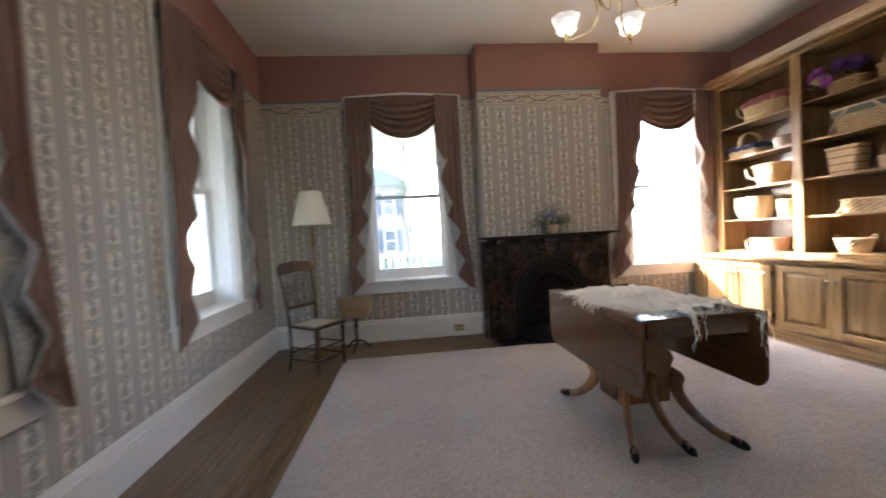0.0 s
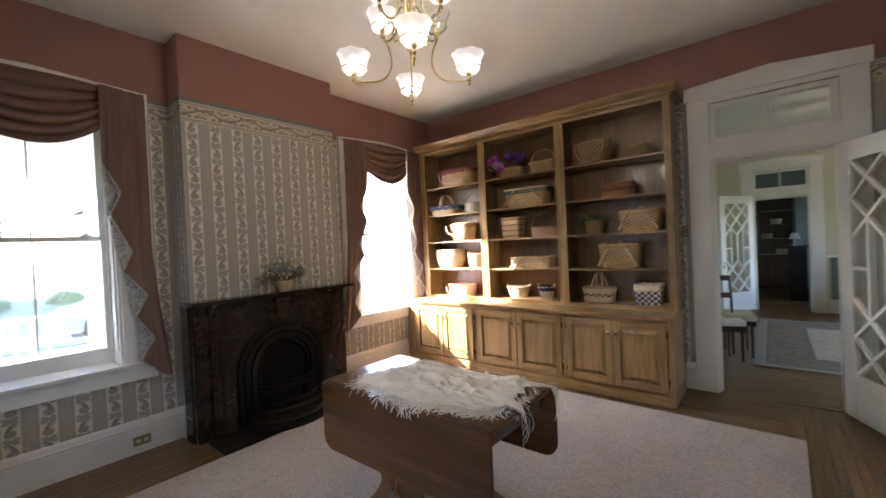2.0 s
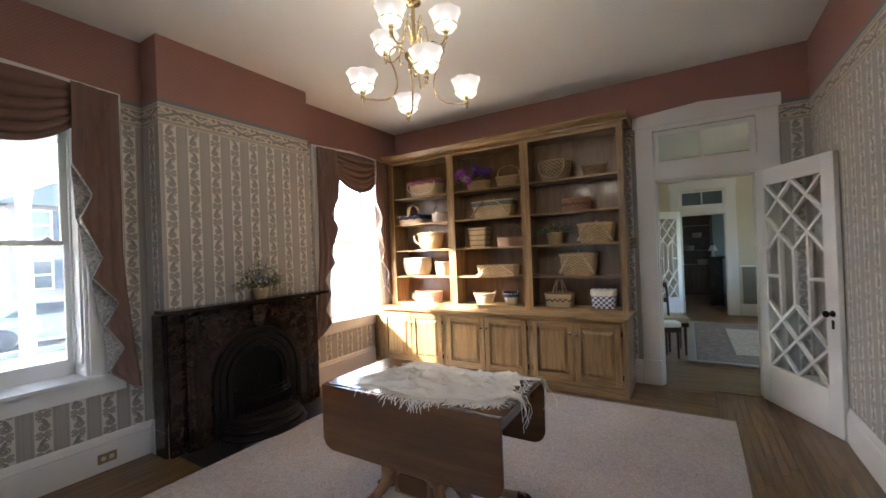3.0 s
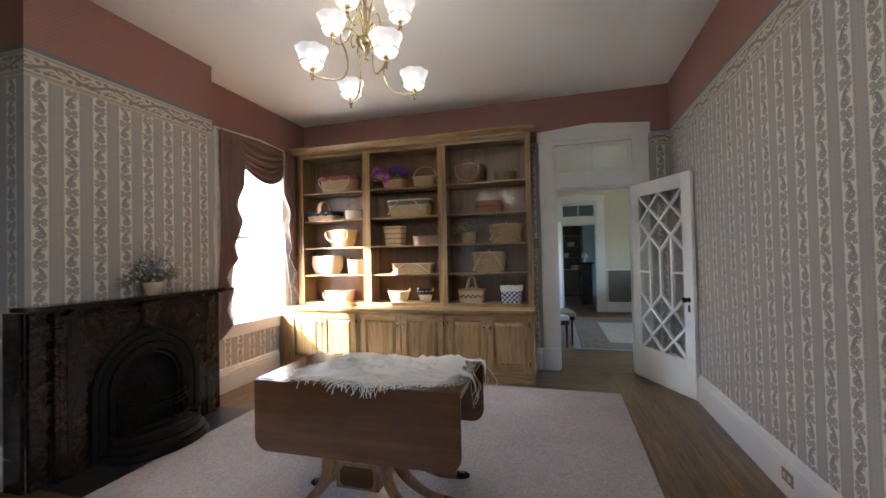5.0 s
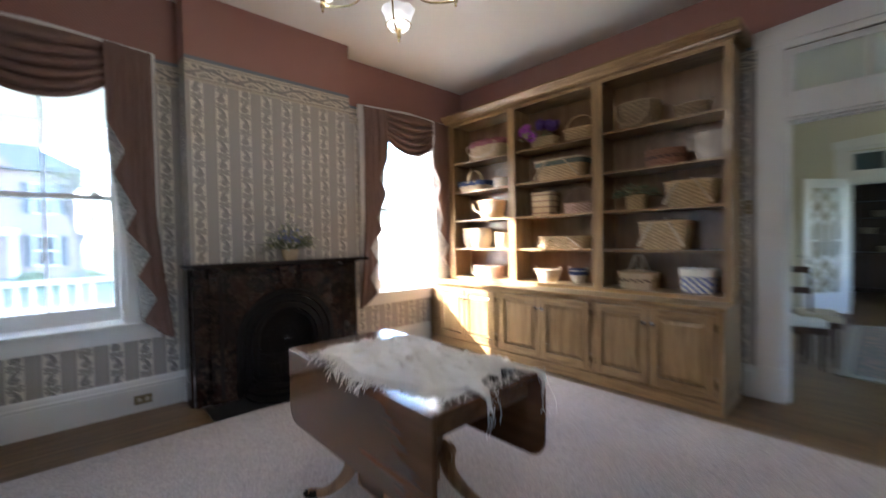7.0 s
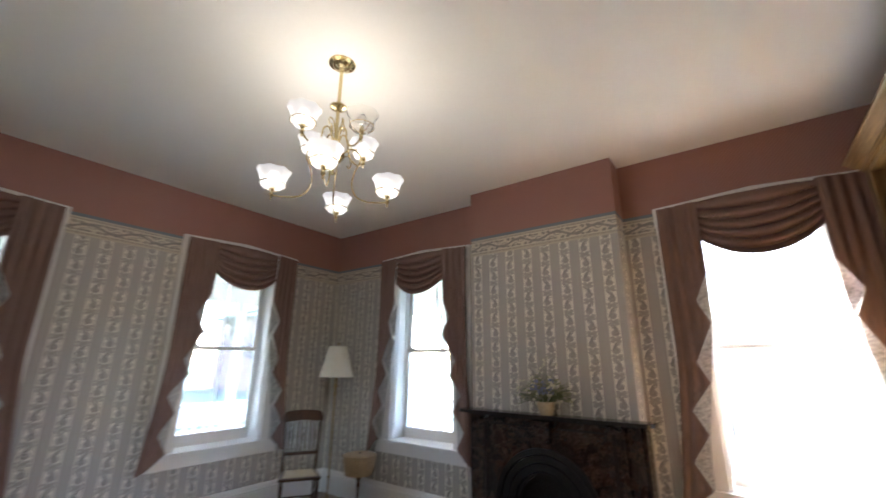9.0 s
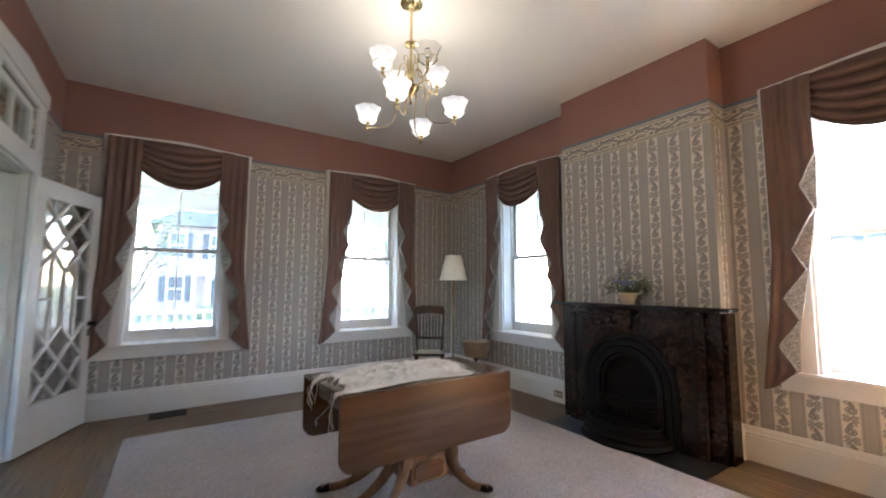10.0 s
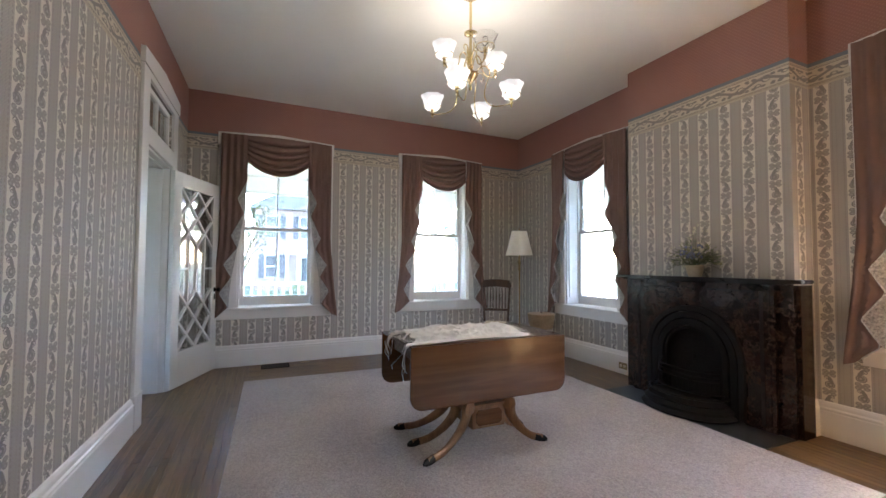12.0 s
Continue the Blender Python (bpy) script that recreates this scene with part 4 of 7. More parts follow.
def build_table():
    cx, cy = (TX0 + TX1) / 2, (TY0 + TY1) / 2
    t = thing("drop_leaf_table", "polished mahogany drop-leaf table with both leaves down on the carpet", "table", (cx, cy, 0.014))
    inv = Matrix.Translation((-cx, -cy, -0.014))

    def p(name, bm, mat, parent=t, label="", smooth=False):
        bmesh.ops.transform(bm, matrix=inv, verts=bm.verts)
        return part(name, bm, mat, parent, label, smooth)

    p("tabletop", boxes(((TX0, TY0, TZ - 0.02), (TX1, TY1, TZ)), bev=0.005), MAHOG)
    zb, r = 0.378, 0.085
    for x0, x1 in ((TX0 - 0.022, TX0 - 0.003), (TX1 + 0.003, TX1 + 0.022)):
        bm = bmesh.new()
        o = [(TY0, TZ - 0.004), (TY0, zb + r)] + [(TY0 + r - r * math.cos(k * math.pi / 16), zb + r - r * math.sin(k * math.pi / 16)) for k in range(1, 8)] + [(TY0 + r, zb), (TY1 - r, zb)]
        o += [(TY1 - r + r * math.sin(k * math.pi / 16), zb + r - r * math.cos(k * math.pi / 16)) for k in range(1, 8)] + [(TY1, zb + r), (TY1, TZ - 0.004)]
        prism(bm, o, x0, x1, "x")
        bmesh.ops.bevel(bm, geom=list(bm.edges), offset=0.004, segments=2, affect="EDGES")
        p("leaf", bm, MAHOG)
    for y0, y1 in ((TY0 + 0.05, TY0 + 0.07), (TY1 - 0.07, TY1 - 0.05)):
        p("apron", boxes(((TX0 + 0.04, y0, TZ - 0.115), (TX1 - 0.04, y1, TZ - 0.021)), bev=0.003), MAHOG)
    for x0, x1 in ((TX0 + 0.03, TX0 + 0.05), (TX1 - 0.05, TX1 - 0.03)):
        p("apron", boxes(((x0, TY0 + 0.07, TZ - 0.11), (x1, TY1 - 0.07, TZ - 0.021)), bev=0.003), MAHOG)
    # lyre-shaped ends on a low block with splayed scroll legs
    by0, by1, bx = 2.715, 2.985, 0.165
    for yy in (by0 - 0.05, by1 + 0.02):
        bm = bmesh.new()
        prof = [(0.20, 0.66), (0.19, 0.60), (0.12, 0.55), (0.10, 0.50), (0.15, 0.45), (0.165, 0.41), (0.14, 0.36), (0.15, 0.30)]
        o = [(cx - a, z) for a, z in prof] + [(cx + a, z) for a, z in prof[::-1]]
        prism(bm, o, yy, yy + 0.03)
        bmesh.ops.bevel(bm, geom=list(bm.edges), offset=0.004, segments=2, affect="EDGES")
        p("end_support", bm, MAHOG_LEG)
    p("stretcher", boxes(((cx - bx, by0, 0.125), (cx + bx, by1, 0.275)), ((cx - bx - 0.01, by0 - 0.06, 0.276), (cx + bx + 0.01, by1 + 0.06, 0.299)), bev=0.006), MAHOG_LEG)
    for s in (-1, 1):
        x0, x1 = sorted((cx + s * (bx + 0.0005), cx + s * (bx + 0.007)))
        bm = bmesh.new()
        c8 = 0.02
        y0, y1, z0, z1 = by0 + 0.03, by1 - 0.03, 0.145, 0.255
        prism(bm, [(y0 + c8, z0), (y1 - c8, z0), (y1, z0 + c8), (y1, z1 - c8), (y1 - c8, z1), (y0 + c8, z1), (y0, z1 - c8), (y0, z0 + c8)], x0, x1, "x")
        p("inlay_panel", bm, MAHOG)
    for sy, fy in ((-1, 2.32), (1, 3.225)):
        for fx in (1.60, cx, 2.21):
            sx = (fx > cx) - (fx < cx)
            a = Vector((cx + sx * 0.155, (by0 if sy < 0 else by1) + sy * 0.02, 0.275))
            f = Vector((fx, fy, 0.036))
            hor = Vector((f.x - a.x, f.y - a.y, 0))
            path = smooth_path([a + Vector((0, 0, 0.035)) - hor * 0.02, a + hor * 0.075 + Vector((0, 0, 0.01)), a + hor * 0.12 + Vector((0, 0, -0.075)), a + hor * 0.34 + Vector((0, 0, -0.16)), a + hor * 0.66 + Vector((0, 0, -0.222)), f], 5)
            n = len(path)
            bm = bmesh.new()
            tube(bm, path, [max(0.027, 0.055 - 0.032 * k / (n * 0.8)) for k in range(n)], 10, flat=0.72)
            leg = p("leg", bm, MAHOG_LEG, smooth=True)
            bm = bmesh.new()
            side = Vector((-hor.y, hor.x, 0)).normalized() * 0.026
            c = a + hor * 0.06 + Vector((0, 0, 0.012))
            rr = 0.05
            lathe(bm, [(0.003, -0.036), (rr * 0.5, -0.036), (rr, -0.030), (rr, 0.030), (rr * 0.5, 0.036), (0.003, 0.036)], 16)
            q = Vector((0, 0, 1)).rotation_difference(side.normalized()).to_matrix().to_4x4()
            bmesh.ops.transform(bm, matrix=Matrix.Translation(c) @ q, verts=bm.verts)
            p("scroll", bm, MAHOG_LEG, leg, smooth=True)
            d = hor.normalized()
            up = Vector((0, 0, 1))
            bm = bmesh.new()
            tube(bm, [f - d * 0.05 + up * 0.006, f - d * 0.02, f + d * 0.015 - up * 0.004, f + d * 0.036 - up * 0.008], [0.026, 0.027, 0.023, 0.010], 10, flat=0.85)
            for v in bm.verts:
                v.co.z = max(v.co.z, 0.0145)
            p("foot_cap", bm, BLACK_IRON, leg, "dark cast foot cap", True)
    return t


build_table()


# ---- chandelier ----
SHADE = None


def shade_glass():
    m, nt, b = base("etched_glass_shade", (0.42, 0.40, 0.37), 0.30)
    v = coords(nt)
    n = noise_tex(nt, v, 60, 3)
    b.inputs["Transmission Weight"].default_value = 0.97
    b.inputs["Emission Color"].default_value, b.inputs["Emission Strength"].default_value = (1.0, 0.95, 0.88, 1), 0.012
    bump(nt, b, n, 0.3, 0.002)
    return m


def build_chandelier():
    ax, ay = 1.875, 2.80
    t = thing("chandelier", "polished brass gasolier with two tiers of etched glass shades", "chandelier", (ax, ay, H))
    inv = Matrix.Translation((0, 0, 0.02 - H))

    def p(name, bm, mat, parent=t, label="", smooth=True):
        bmesh.ops.transform(bm, matrix=inv, verts=bm.verts)
        return part(name, bm, mat, parent, label, smooth)

    bm = bmesh.new()
    lathe(bm, [(0.002, 3.372), (0.014, 3.375), (0.018, 3.39), (0.05, 3.405), (0.058, 3.42), (0.082, 3.43), (0.088, 3.442), (0.08, 3.4545)], 28)
    p("canopy", bm, BRASS)
    bm = bmesh.new()
    lathe(bm, [(0.011, 2.80), (0.011, 3.38)], 14)
    p("stem", bm, BRASS)
    bm = bmesh.new()
    lathe(bm, [(0.012, 3.095), (0.03, 3.10), (0.05, 3.11), (0.052, 3.118), (0.03, 3.123), (0.014, 3.138)], 20)
    p("collar", bm, BRASS)
    bm = bmesh.new()
    lathe(bm, [(0.002, 2.655), (0.011, 2.66), (0.014, 2.672), (0.007, 2.684), (0.008, 2.70), (0.018, 2.712), (0.022, 2.728), (0.045, 2.752), (0.06, 2.775), (0.062, 2.79), (0.045, 2.80), (0.028, 2.812), (0.018, 2.83), (0.024, 2.842), (0.012, 2.86)], 24)
    p("hub", bm, BRASS)
    glass_m = shade_glass()
    clear = glass("clear_etched_glass", 0.15, (0.93, 0.92, 0.9))
    bulb = glow("lit_bulb", (1.0, 0.93, 0.80), 0.08)

    def arm(angle, lower):
        c, s = math.cos(angle), math.sin(angle)
        q = (lambda r, z, w=0.0: (r * c - w * s, r * s + w * c, z))
        R = 0.325 if lower else 0.228
        gz = 2.570 if lower else 2.892
        root = new("arm")
        root.parent = t
        bm = bmesh.new()
        if lower:
            path = smooth_path([q(0.05, 2.80), q(0.10, 2.835), q(0.145, 2.81), q(0.155, 2.76), q(0.125, 2.68), q(0.115, 2.60), q(0.14, 2.535), q(0.19, 2.505), q(0.255, 2.50), q(R, 2.505)], 6)
        else:
            path = smooth_path([q(0.02, 2.86), q(0.035, 2.92), q(0.06, 2.95), q(0.09, 2.925), q(0.10, 2.87), q(0.12, 2.82), q(0.165, 2.795), q(0.205, 2.805), q(R, 2.845)], 6)
        tube(bm, path, 0.0052, 8)
        p("arm_tube", bm, BRASS, root)
        bm = bmesh.new()
        tube(bm, smooth_path([q(0.05, 2.79, 0.012), q(0.085, 2.79, 0.02), q(0.1, 2.75, 0.022), q(0.09, 2.715, 0.018), q(0.075, 2.73, 0.014)] if lower else [q(0.015, 2.9, 0.01), q(0.03, 2.99, 0.012), q(0.05, 3.02, 0.0), q(0.06, 2.99, 0.0), q(0.05, 2.97, 0.0)], 5), 0.0042, 6)
        p("scroll", bm, BRASS, root)
        o = Vector(q(R, 0))
        bm = bmesh.new()
        lathe(bm, [(0.003, gz - 0.095), (0.008, gz - 0.088), (0.005, gz - 0.078), (0.011, gz - 0.068), (0.013, gz - 0.055), (0.009, gz - 0.046), (0.014, gz - 0.035), (0.016, gz - 0.015), (0.012, gz)], 12, o)
        tube(bm, [(o.x + 0.071 * math.cos(k * math.pi / 10), o.y + 0.071 * math.sin(k * math.pi / 10), gz + 0.003) for k in range(20)], 0.003, 6, closed=True)
        for k in range(3):
            th = k * 2.094 + angle
            tube(bm, smooth_path([(o.x, o.y, gz - 0.035), (o.x + 0.03 * math.cos(th), o.y + 0.03 * math.sin(th), gz - 0.03), (o.x + 0.066 * math.cos(th), o.y + 0.066 * math.sin(th), gz + 0.004)], 4), 0.0028, 5)
        p("gallery", bm, BRASS, root)
        lit = lower or angle > 0.1
        bm = bmesh.new()
        prof = [(0.030, gz - 0.030), (0.052, gz - 0.020), (0.064, gz + 0.000), (0.069, gz + 0.024), (0.075, gz + 0.050), (0.083, gz + 0.070), (0.093, gz + 0.084)]
        nseg = 48
        def wob(th, k):
            return 1 + 0.018 * (k / 6) ** 2 * math.cos(8 * th) + 0.012 * math.cos(24 * th) * min(1, k / 2)
        rings = lathe(bm, prof, nseg, o, wob=wob, closed=False)
        rin = lathe(bm, [(r_ - 0.0025, z_ + 0.001) for r_, z_ in prof], nseg, o, wob=wob, closed=False)
        for ra, rb in ((rings[-1], rin[-1]), (rings[0], rin[0])):
            for k in range(nseg):
                j = (k + 1) % nseg
                bm.faces.new((ra[k], ra[j], rb[j], rb[k]))
        bmesh.ops.recalc_face_normals(bm, faces=bm.faces)
        for k, v in enumerate(rings[-1]):
            dz = 0.0025 * math.cos(16 * math.pi * k / nseg)
            v.co.z += dz
            rin[-1][k].co.z += dz
        sh = p("glass_shade", bm, glass_m if lit else clear, root)
        sh.visible_shadow = False
        bm = bmesh.new()
        lathe(bm, [(0.008, gz - 0.01), (0.012, gz + 0.01), (0.024, gz + 0.035), (0.026, gz + 0.055), (0.018, gz + 0.075), (0.003, gz + 0.083)], 14, o)
        b = p("bulb", bm, bulb if lit else clear, root)
        b.visible_shadow = False
        if lit:
            li = new("bulb_light", bpy.data.lights.new("bulb_light", "POINT"))
            li.data.energy, li.data.color, li.data.shadow_soft_size = BULB_W, (1.0, 0.87, 0.69), 0.03
            li.location = (ax + o.x, ay + o.y, gz + 0.05)

    for k in range(4):
        arm(math.radians(45 + 90 * k), True)
        arm(math.radians(90 * k), False)


BULB_W = 0.125
build_chandelier()

# ---- cloth on the table ----
CLOTH = surface("ivory_gauze", (0.76, 0.735, 0.70), (0.88, 0.865, 0.84), 0.85, 9, fine=420, relief=0.5, dist=0.002)


def build_shawl():
    t = thing("fringed_shawl", "crumpled ivory gauze shawl with knotted fringe lying over the table", "shawl", (1.9, 2.7, TZ))
    rnd = random.Random(5)
    bm = bmesh.new()
    nu, nv = 70, 110
    def edge_w(v):       # west and east limits across the table
        w = 1.70 + 0.035 * math.sin(v * 9) - 0.055 * v + 0.10 * max(0, 0.12 - v) / 0.12
        e = 2.20 + 0.02 * math.sin(v * 7 + 1) - 0.14 * max(0, v - 0.55) * 0
        return w, e
    def height(x, y):
        p = Vector((x * 5.2, y * 4.0, 0.3))
        f = noise.noise(p) * 0.5 + 0.5
        ridge = (1 - abs(noise.noise(Vector((x * 7 + y * 3, y * 5 - x * 4, 4.0))))) ** 5
        ridge2 = (1 - abs(noise.noise(Vector((x * 14 - y * 4, y * 11 + x * 6, 9.0))))) ** 4
        return 0.002 + 0.007 * f + 0.030 * ridge + 0.013 * ridge2
    rows = []
    for b in range(nv + 1):
        v = b / nv
        row = []
        for a in range(nu + 1):
            u = a / nu
            w, e = edge_w(v)
            x = w + (e - w) * u
            hang = 0.15 * max(0.0, 1 - abs(u - 0.13) / 0.075) + 0.19 * max(0.0, 1 - abs(u - 0.95) / 0.055) - 0.065 + 0.012 * math.sin(u * 31)
            y0 = TY0 - hang
            yn = TY0 + 0.99 + 0.05 * math.sin(u * 5 + 0.5) - 0.12 * (u - 0.5) ** 2
            y = y0 + (yn - y0) * v
            edge = min(1, 7 * min(u, 1 - u, 1 - v + 0.02) + 0.12)
            h = height(x, y) * edge + 0.0015
            if y < TY0:
                over = TY0 - y
                row.append(bm.verts.new((x + 0.012 * math.sin(over * 50 + u * 20), TY0 - 0.006 - 0.014 * (0.5 + 0.5 * math.sin(u * 60)) - 0.01 * min(1, over * 20), TZ + 0.004 - over)))
            else:
                row.append(bm.verts.new((x, y, TZ + h)))
        rows.append(row)
    for a, b in zip(rows, rows[1:]):
        for k in range(nu):
            bm.faces.new((a[k], a[k + 1], b[k + 1], b[k]))
    geom = bmesh.ops.extrude_face_region(bm, geom=list(bm.faces))
    bmesh.ops.translate(bm, vec=(0, 0, 0.0022), verts=[g for g in geom["geom"] if isinstance(g, bmesh.types.BMVert)])
    bmesh.ops.recalc_face_normals(bm, faces=bm.faces)
    ends = [(Vector(rows[k][0].co), "w") for k in range(0, nv, 1)] + [(Vector(rows[0][k].co), "s") for k in range(nu + 1)]
    ends += [(Vector(rows[-1][k].co), "n") for k in range(0, nu, 3)] + [(Vector(rows[k][0].co), "w") for k in range(0, nv // 2)]
    inv = Matrix.Translation((-1.9, -2.7, -TZ))
    bmesh.ops.transform(bm, matrix=inv, verts=bm.verts)
    part("cloth", bm, CLOTH, t, smooth=True)
    verts, faces = [], []
    for o, side in ends:
        for _ in range(1 if side == "s" else 3):
            p, L = o.copy(), rnd.uniform(0.03, 0.12 if side == "w" else 0.07)
            if side == "s" and p.z < TZ - 0.01:
                L += 0.06
            d = {"w": Vector((-1, rnd.uniform(-0.9, 0.5), 0)), "s": Vector((rnd.uniform(-0.3, 0.3), -0.3, -1)), "n": Vector((rnd.uniform(-0.6, 0.6), 1, 0))}[side]
            if side == "s" and p.z > TZ - 0.03:
                d = Vector((rnd.uniform(-0.6, 0.6), -1, 0))
            d.normalize()
            pts = [p.copy()]
            for k in range(6):
                d = (d + Vector((rnd.uniform(-0.6, 0.6), rnd.uniform(-0.6, 0.6), rnd.uniform(-0.35, 0.25)))).normalized()
                p = p + d * L / 5
                over_x, over_y = TX0 - 0.026 - p.x, TY0 - 0.006 - p.y
                if over_x > 0 or over_y > 0:
                    d = (d + Vector((0, 0, -1.2))).normalized()
                    p.z = min(p.z, TZ + 0.006)
                else:
                    p.z = max(p.z, TZ + 0.0035)
                    p.z = min(p.z, TZ + 0.009)
                pts.append(p.copy())
            for k, c in enumerate(pts):
                r_ = 0.0019
                base_i = len(verts)
                verts += [c + Vector((r_, 0, 0)) - Vector((1.9, 2.7, TZ)), c + Vector((-r_ * 0.5, r_ * 0.87, r_ * 0.3)) - Vector((1.9, 2.7, TZ)), c + Vector((-r_ * 0.5, -r_ * 0.87, -r_ * 0.3)) - Vector((1.9, 2.7, TZ))]
                if k:
                    for q in range(3):
                        w_ = (q + 1) % 3
                        faces.append((base_i - 3 + q, base_i - 3 + w_, base_i + w_, base_i + q))
    me = bpy.data.meshes.new("fringe")
    me.from_pydata([tuple(v) for v in verts], [], faces)
    me.materials.append(CLOTH)
    f = new("fringe", me)
    f.parent = t
    tagged(f, kind="stuff")


build_shawl()


# ---- baskets ----
def weave(name, c1, c2, stain=None):
    m, nt, b = base(name, c1, 0.55)
    v = coords(nt)
    n1, n2 = noise_tex(nt, v, 40, 3), noise_tex(nt, v, 7, 3)
    c = mix(nt, ((n1 - 0.5) * 1.8 + 0.5).max(0.0).min(1.0), c1, c2)
    c = mix(nt, ((n2 - 0.5) * 1.2 + 0.2).max(0.0).min(0.6), c, tuple(0.7 * k for k in c1))
    nt.links.new(c, b.inputs["Base Color"])
    bump(nt, b, n1, 0.25, 0.001)
    return m


TAN = weave("golden_splint", (0.44, 0.285, 0.125), (0.62, 0.44, 0.225))
PALE = weave("pale_reed", (0.46, 0.35, 0.22), (0.62, 0.50, 0.34))
BROWN = weave("brown_splint", (0.22, 0.12, 0.055), (0.33, 0.19, 0.095))
GREYED = weave("weathered_willow", (0.29, 0.195, 0.10), (0.44, 0.31, 0.175))
RED_W = weave("red_brown_splint", (0.26, 0.11, 0.06), (0.38, 0.19, 0.10))
PINK_W = weave("rosy_splint", (0.45, 0.26, 0.18), (0.60, 0.38, 0.27))
SHADED = {m.name: weave(m.name + "_shaded", tuple(0.62 * k for k in c1), tuple(0.72 * k for k in c2)) for m, c1, c2 in (
    (TAN, (0.44, 0.285, 0.125), (0.62, 0.44, 0.225)), (PALE, (0.46, 0.35, 0.22), (0.62, 0.50, 0.34)), (GREYED, (0.29, 0.195, 0.10), (0.44, 0.31, 0.175)), (PINK_W, (0.45, 0.26, 0.18), (0.60, 0.38, 0.27)))}
BLUE_W = surface("blue_splint", (0.03, 0.06, 0.22), (0.05, 0.09, 0.32), 0.5, 30, relief=0.1)
CREAM_W = surface("cream_splint", (0.62, 0.56, 0.44), (0.72, 0.67, 0.55), 0.5, 30, relief=0.1)
DARK_W = surface("dark_splint", (0.05, 0.03, 0.02), (0.09, 0.05, 0.035), 0.5, 30, relief=0.1)
NAVY = surface("navy_cloth", (0.012, 0.018, 0.05), (0.03, 0.04, 0.09), 0.85, 30, relief=0.2)
PLAID = surface("green_plaid_cloth", (0.03, 0.07, 0.055), (0.16, 0.15, 0.12), 0.85, 55, fine=90, relief=0.2)
RED_CLOTH = surface("red_print_cloth", (0.14, 0.02, 0.025), (0.36, 0.14, 0.13), 0.85, 60, fine=130, relief=0.2)
PURPLE = surface("violet_petal", (0.24, 0.035, 0.30), (0.46, 0.10, 0.48), 0.6, 25, relief=0.1)
PURPLE_D = surface("deep_violet_petal", (0.06, 0.02, 0.15), (0.14, 0.05, 0.26), 0.6, 25, relief=0.1)
LEAF = surface("dusty_leaf", (0.05, 0.075, 0.03), (0.12, 0.14, 0.065), 0.6, 25, relief=0.1)
LEAF_PALE = surface("yellow_green_leaf", (0.22, 0.22, 0.09), (0.34, 0.32, 0.16), 0.6, 25, relief=0.1)
PETAL_W = surface("cream_petal", (0.55, 0.52, 0.38), (0.66, 0.63, 0.50), 0.6, 25, relief=0.1)
PETAL_B = surface("faded_blue_petal", (0.14, 0.17, 0.32), (0.25, 0.28, 0.45), 0.6, 25, relief=0.1)


def squircle(th, a, b, n):
    c, s = math.cos(th), math.sin(th)
    k = (abs(c) ** n + abs(s) ** n) ** (-1 / n)
    return a * k * c, b * k * s


def basket_body(w, d, h, taper, n, bulge, seg, step, rows_mat):
    """Over-and-under weave round a body w by d by h that narrows to taper at its foot."""
    bm = bmesh.new()
    rows = max(5, int(h / step))
    rings = []
    for j in range(rows * 2 + 1):
        q = j / (rows * 2)
        f = taper + (1 - taper) * q ** 0.8 + bulge * math.sin(math.pi * q)
        ring = []
        for i in range(seg):
            th = 2 * math.pi * i / seg
            x, y = squircle(th, w / 2 * f, d / 2 * f, n)
            r_ = math.hypot(x, y)
            over = 0.0038 * (1 if ((i // 2) + (j // 2)) % 2 else -1) * (1 if j % 2 else 0.35)
            ring.append(bm.verts.new((x * (1 + over / r_), y * (1 + over / r_), h * q)))
        rings.append(ring)
    for j, (a, b) in enumerate(zip(rings, rings[1:])):
        for i in range(seg):
            k = (i + 1) % seg
            fc = bm.faces.new((a[i], a[k], b[k], b[i]))
            fc.material_index = rows_mat(j // 2, rows, i // 2)
    bm.faces.new(rings[0][::-1])
    inner = [bm.verts.new((v.co.x * 0.94, v.co.y * 0.94, h - 0.004)) for v in rings[-1]]
    low = [bm.verts.new((v.co.x * 0.86, v.co.y * 0.86, 0.012)) for v in rings[0]]
    for i in range(seg):
        k = (i + 1) % seg
        bm.faces.new((rings[-1][i], rings[-1][k], inner[k], inner[i]))
        bm.faces.new((inner[i], inner[k], low[k], low[i]))
    bm.faces.new(low)
    return bm


def loop_pts(w, d, n, z, seg=40):
    return [(*squircle(2 * math.pi * i / seg, w / 2, d / 2, n), z) for i in range(seg)]


def strap(bm, pts, wide, thick):
    """A flat strap, wide along x... set across the way it bends in y."""
    rings = []
    pts = [Vector(p) for p in pts]
    for i, p in enumerate(pts):
        t = (pts[min(i + 1, len(pts) - 1)] - pts[max(i - 1, 0)]).normalized()
        a = Vector((1, 0, 0)) if abs(t.x) < 0.5 else Vector((0, 1, 0))
        a = (a - t * a.dot(t)).normalized()
        c = t.cross(a)
        rings.append([bm.verts.new(p + a * (sa * wide / 2) + c * (sc * thick / 2)) for sa, sc in ((-1, -1), (1, -1), (1, 1), (-1, 1))])
    for a, b in zip(rings, rings[1:]):
        for k in range(4):
            j = (k + 1) % 4
            bm.faces.new((a[k], a[j], b[j], b[k]))
    bm.faces.new(rings[0][::-1])
    bm.faces.new(rings[-1])


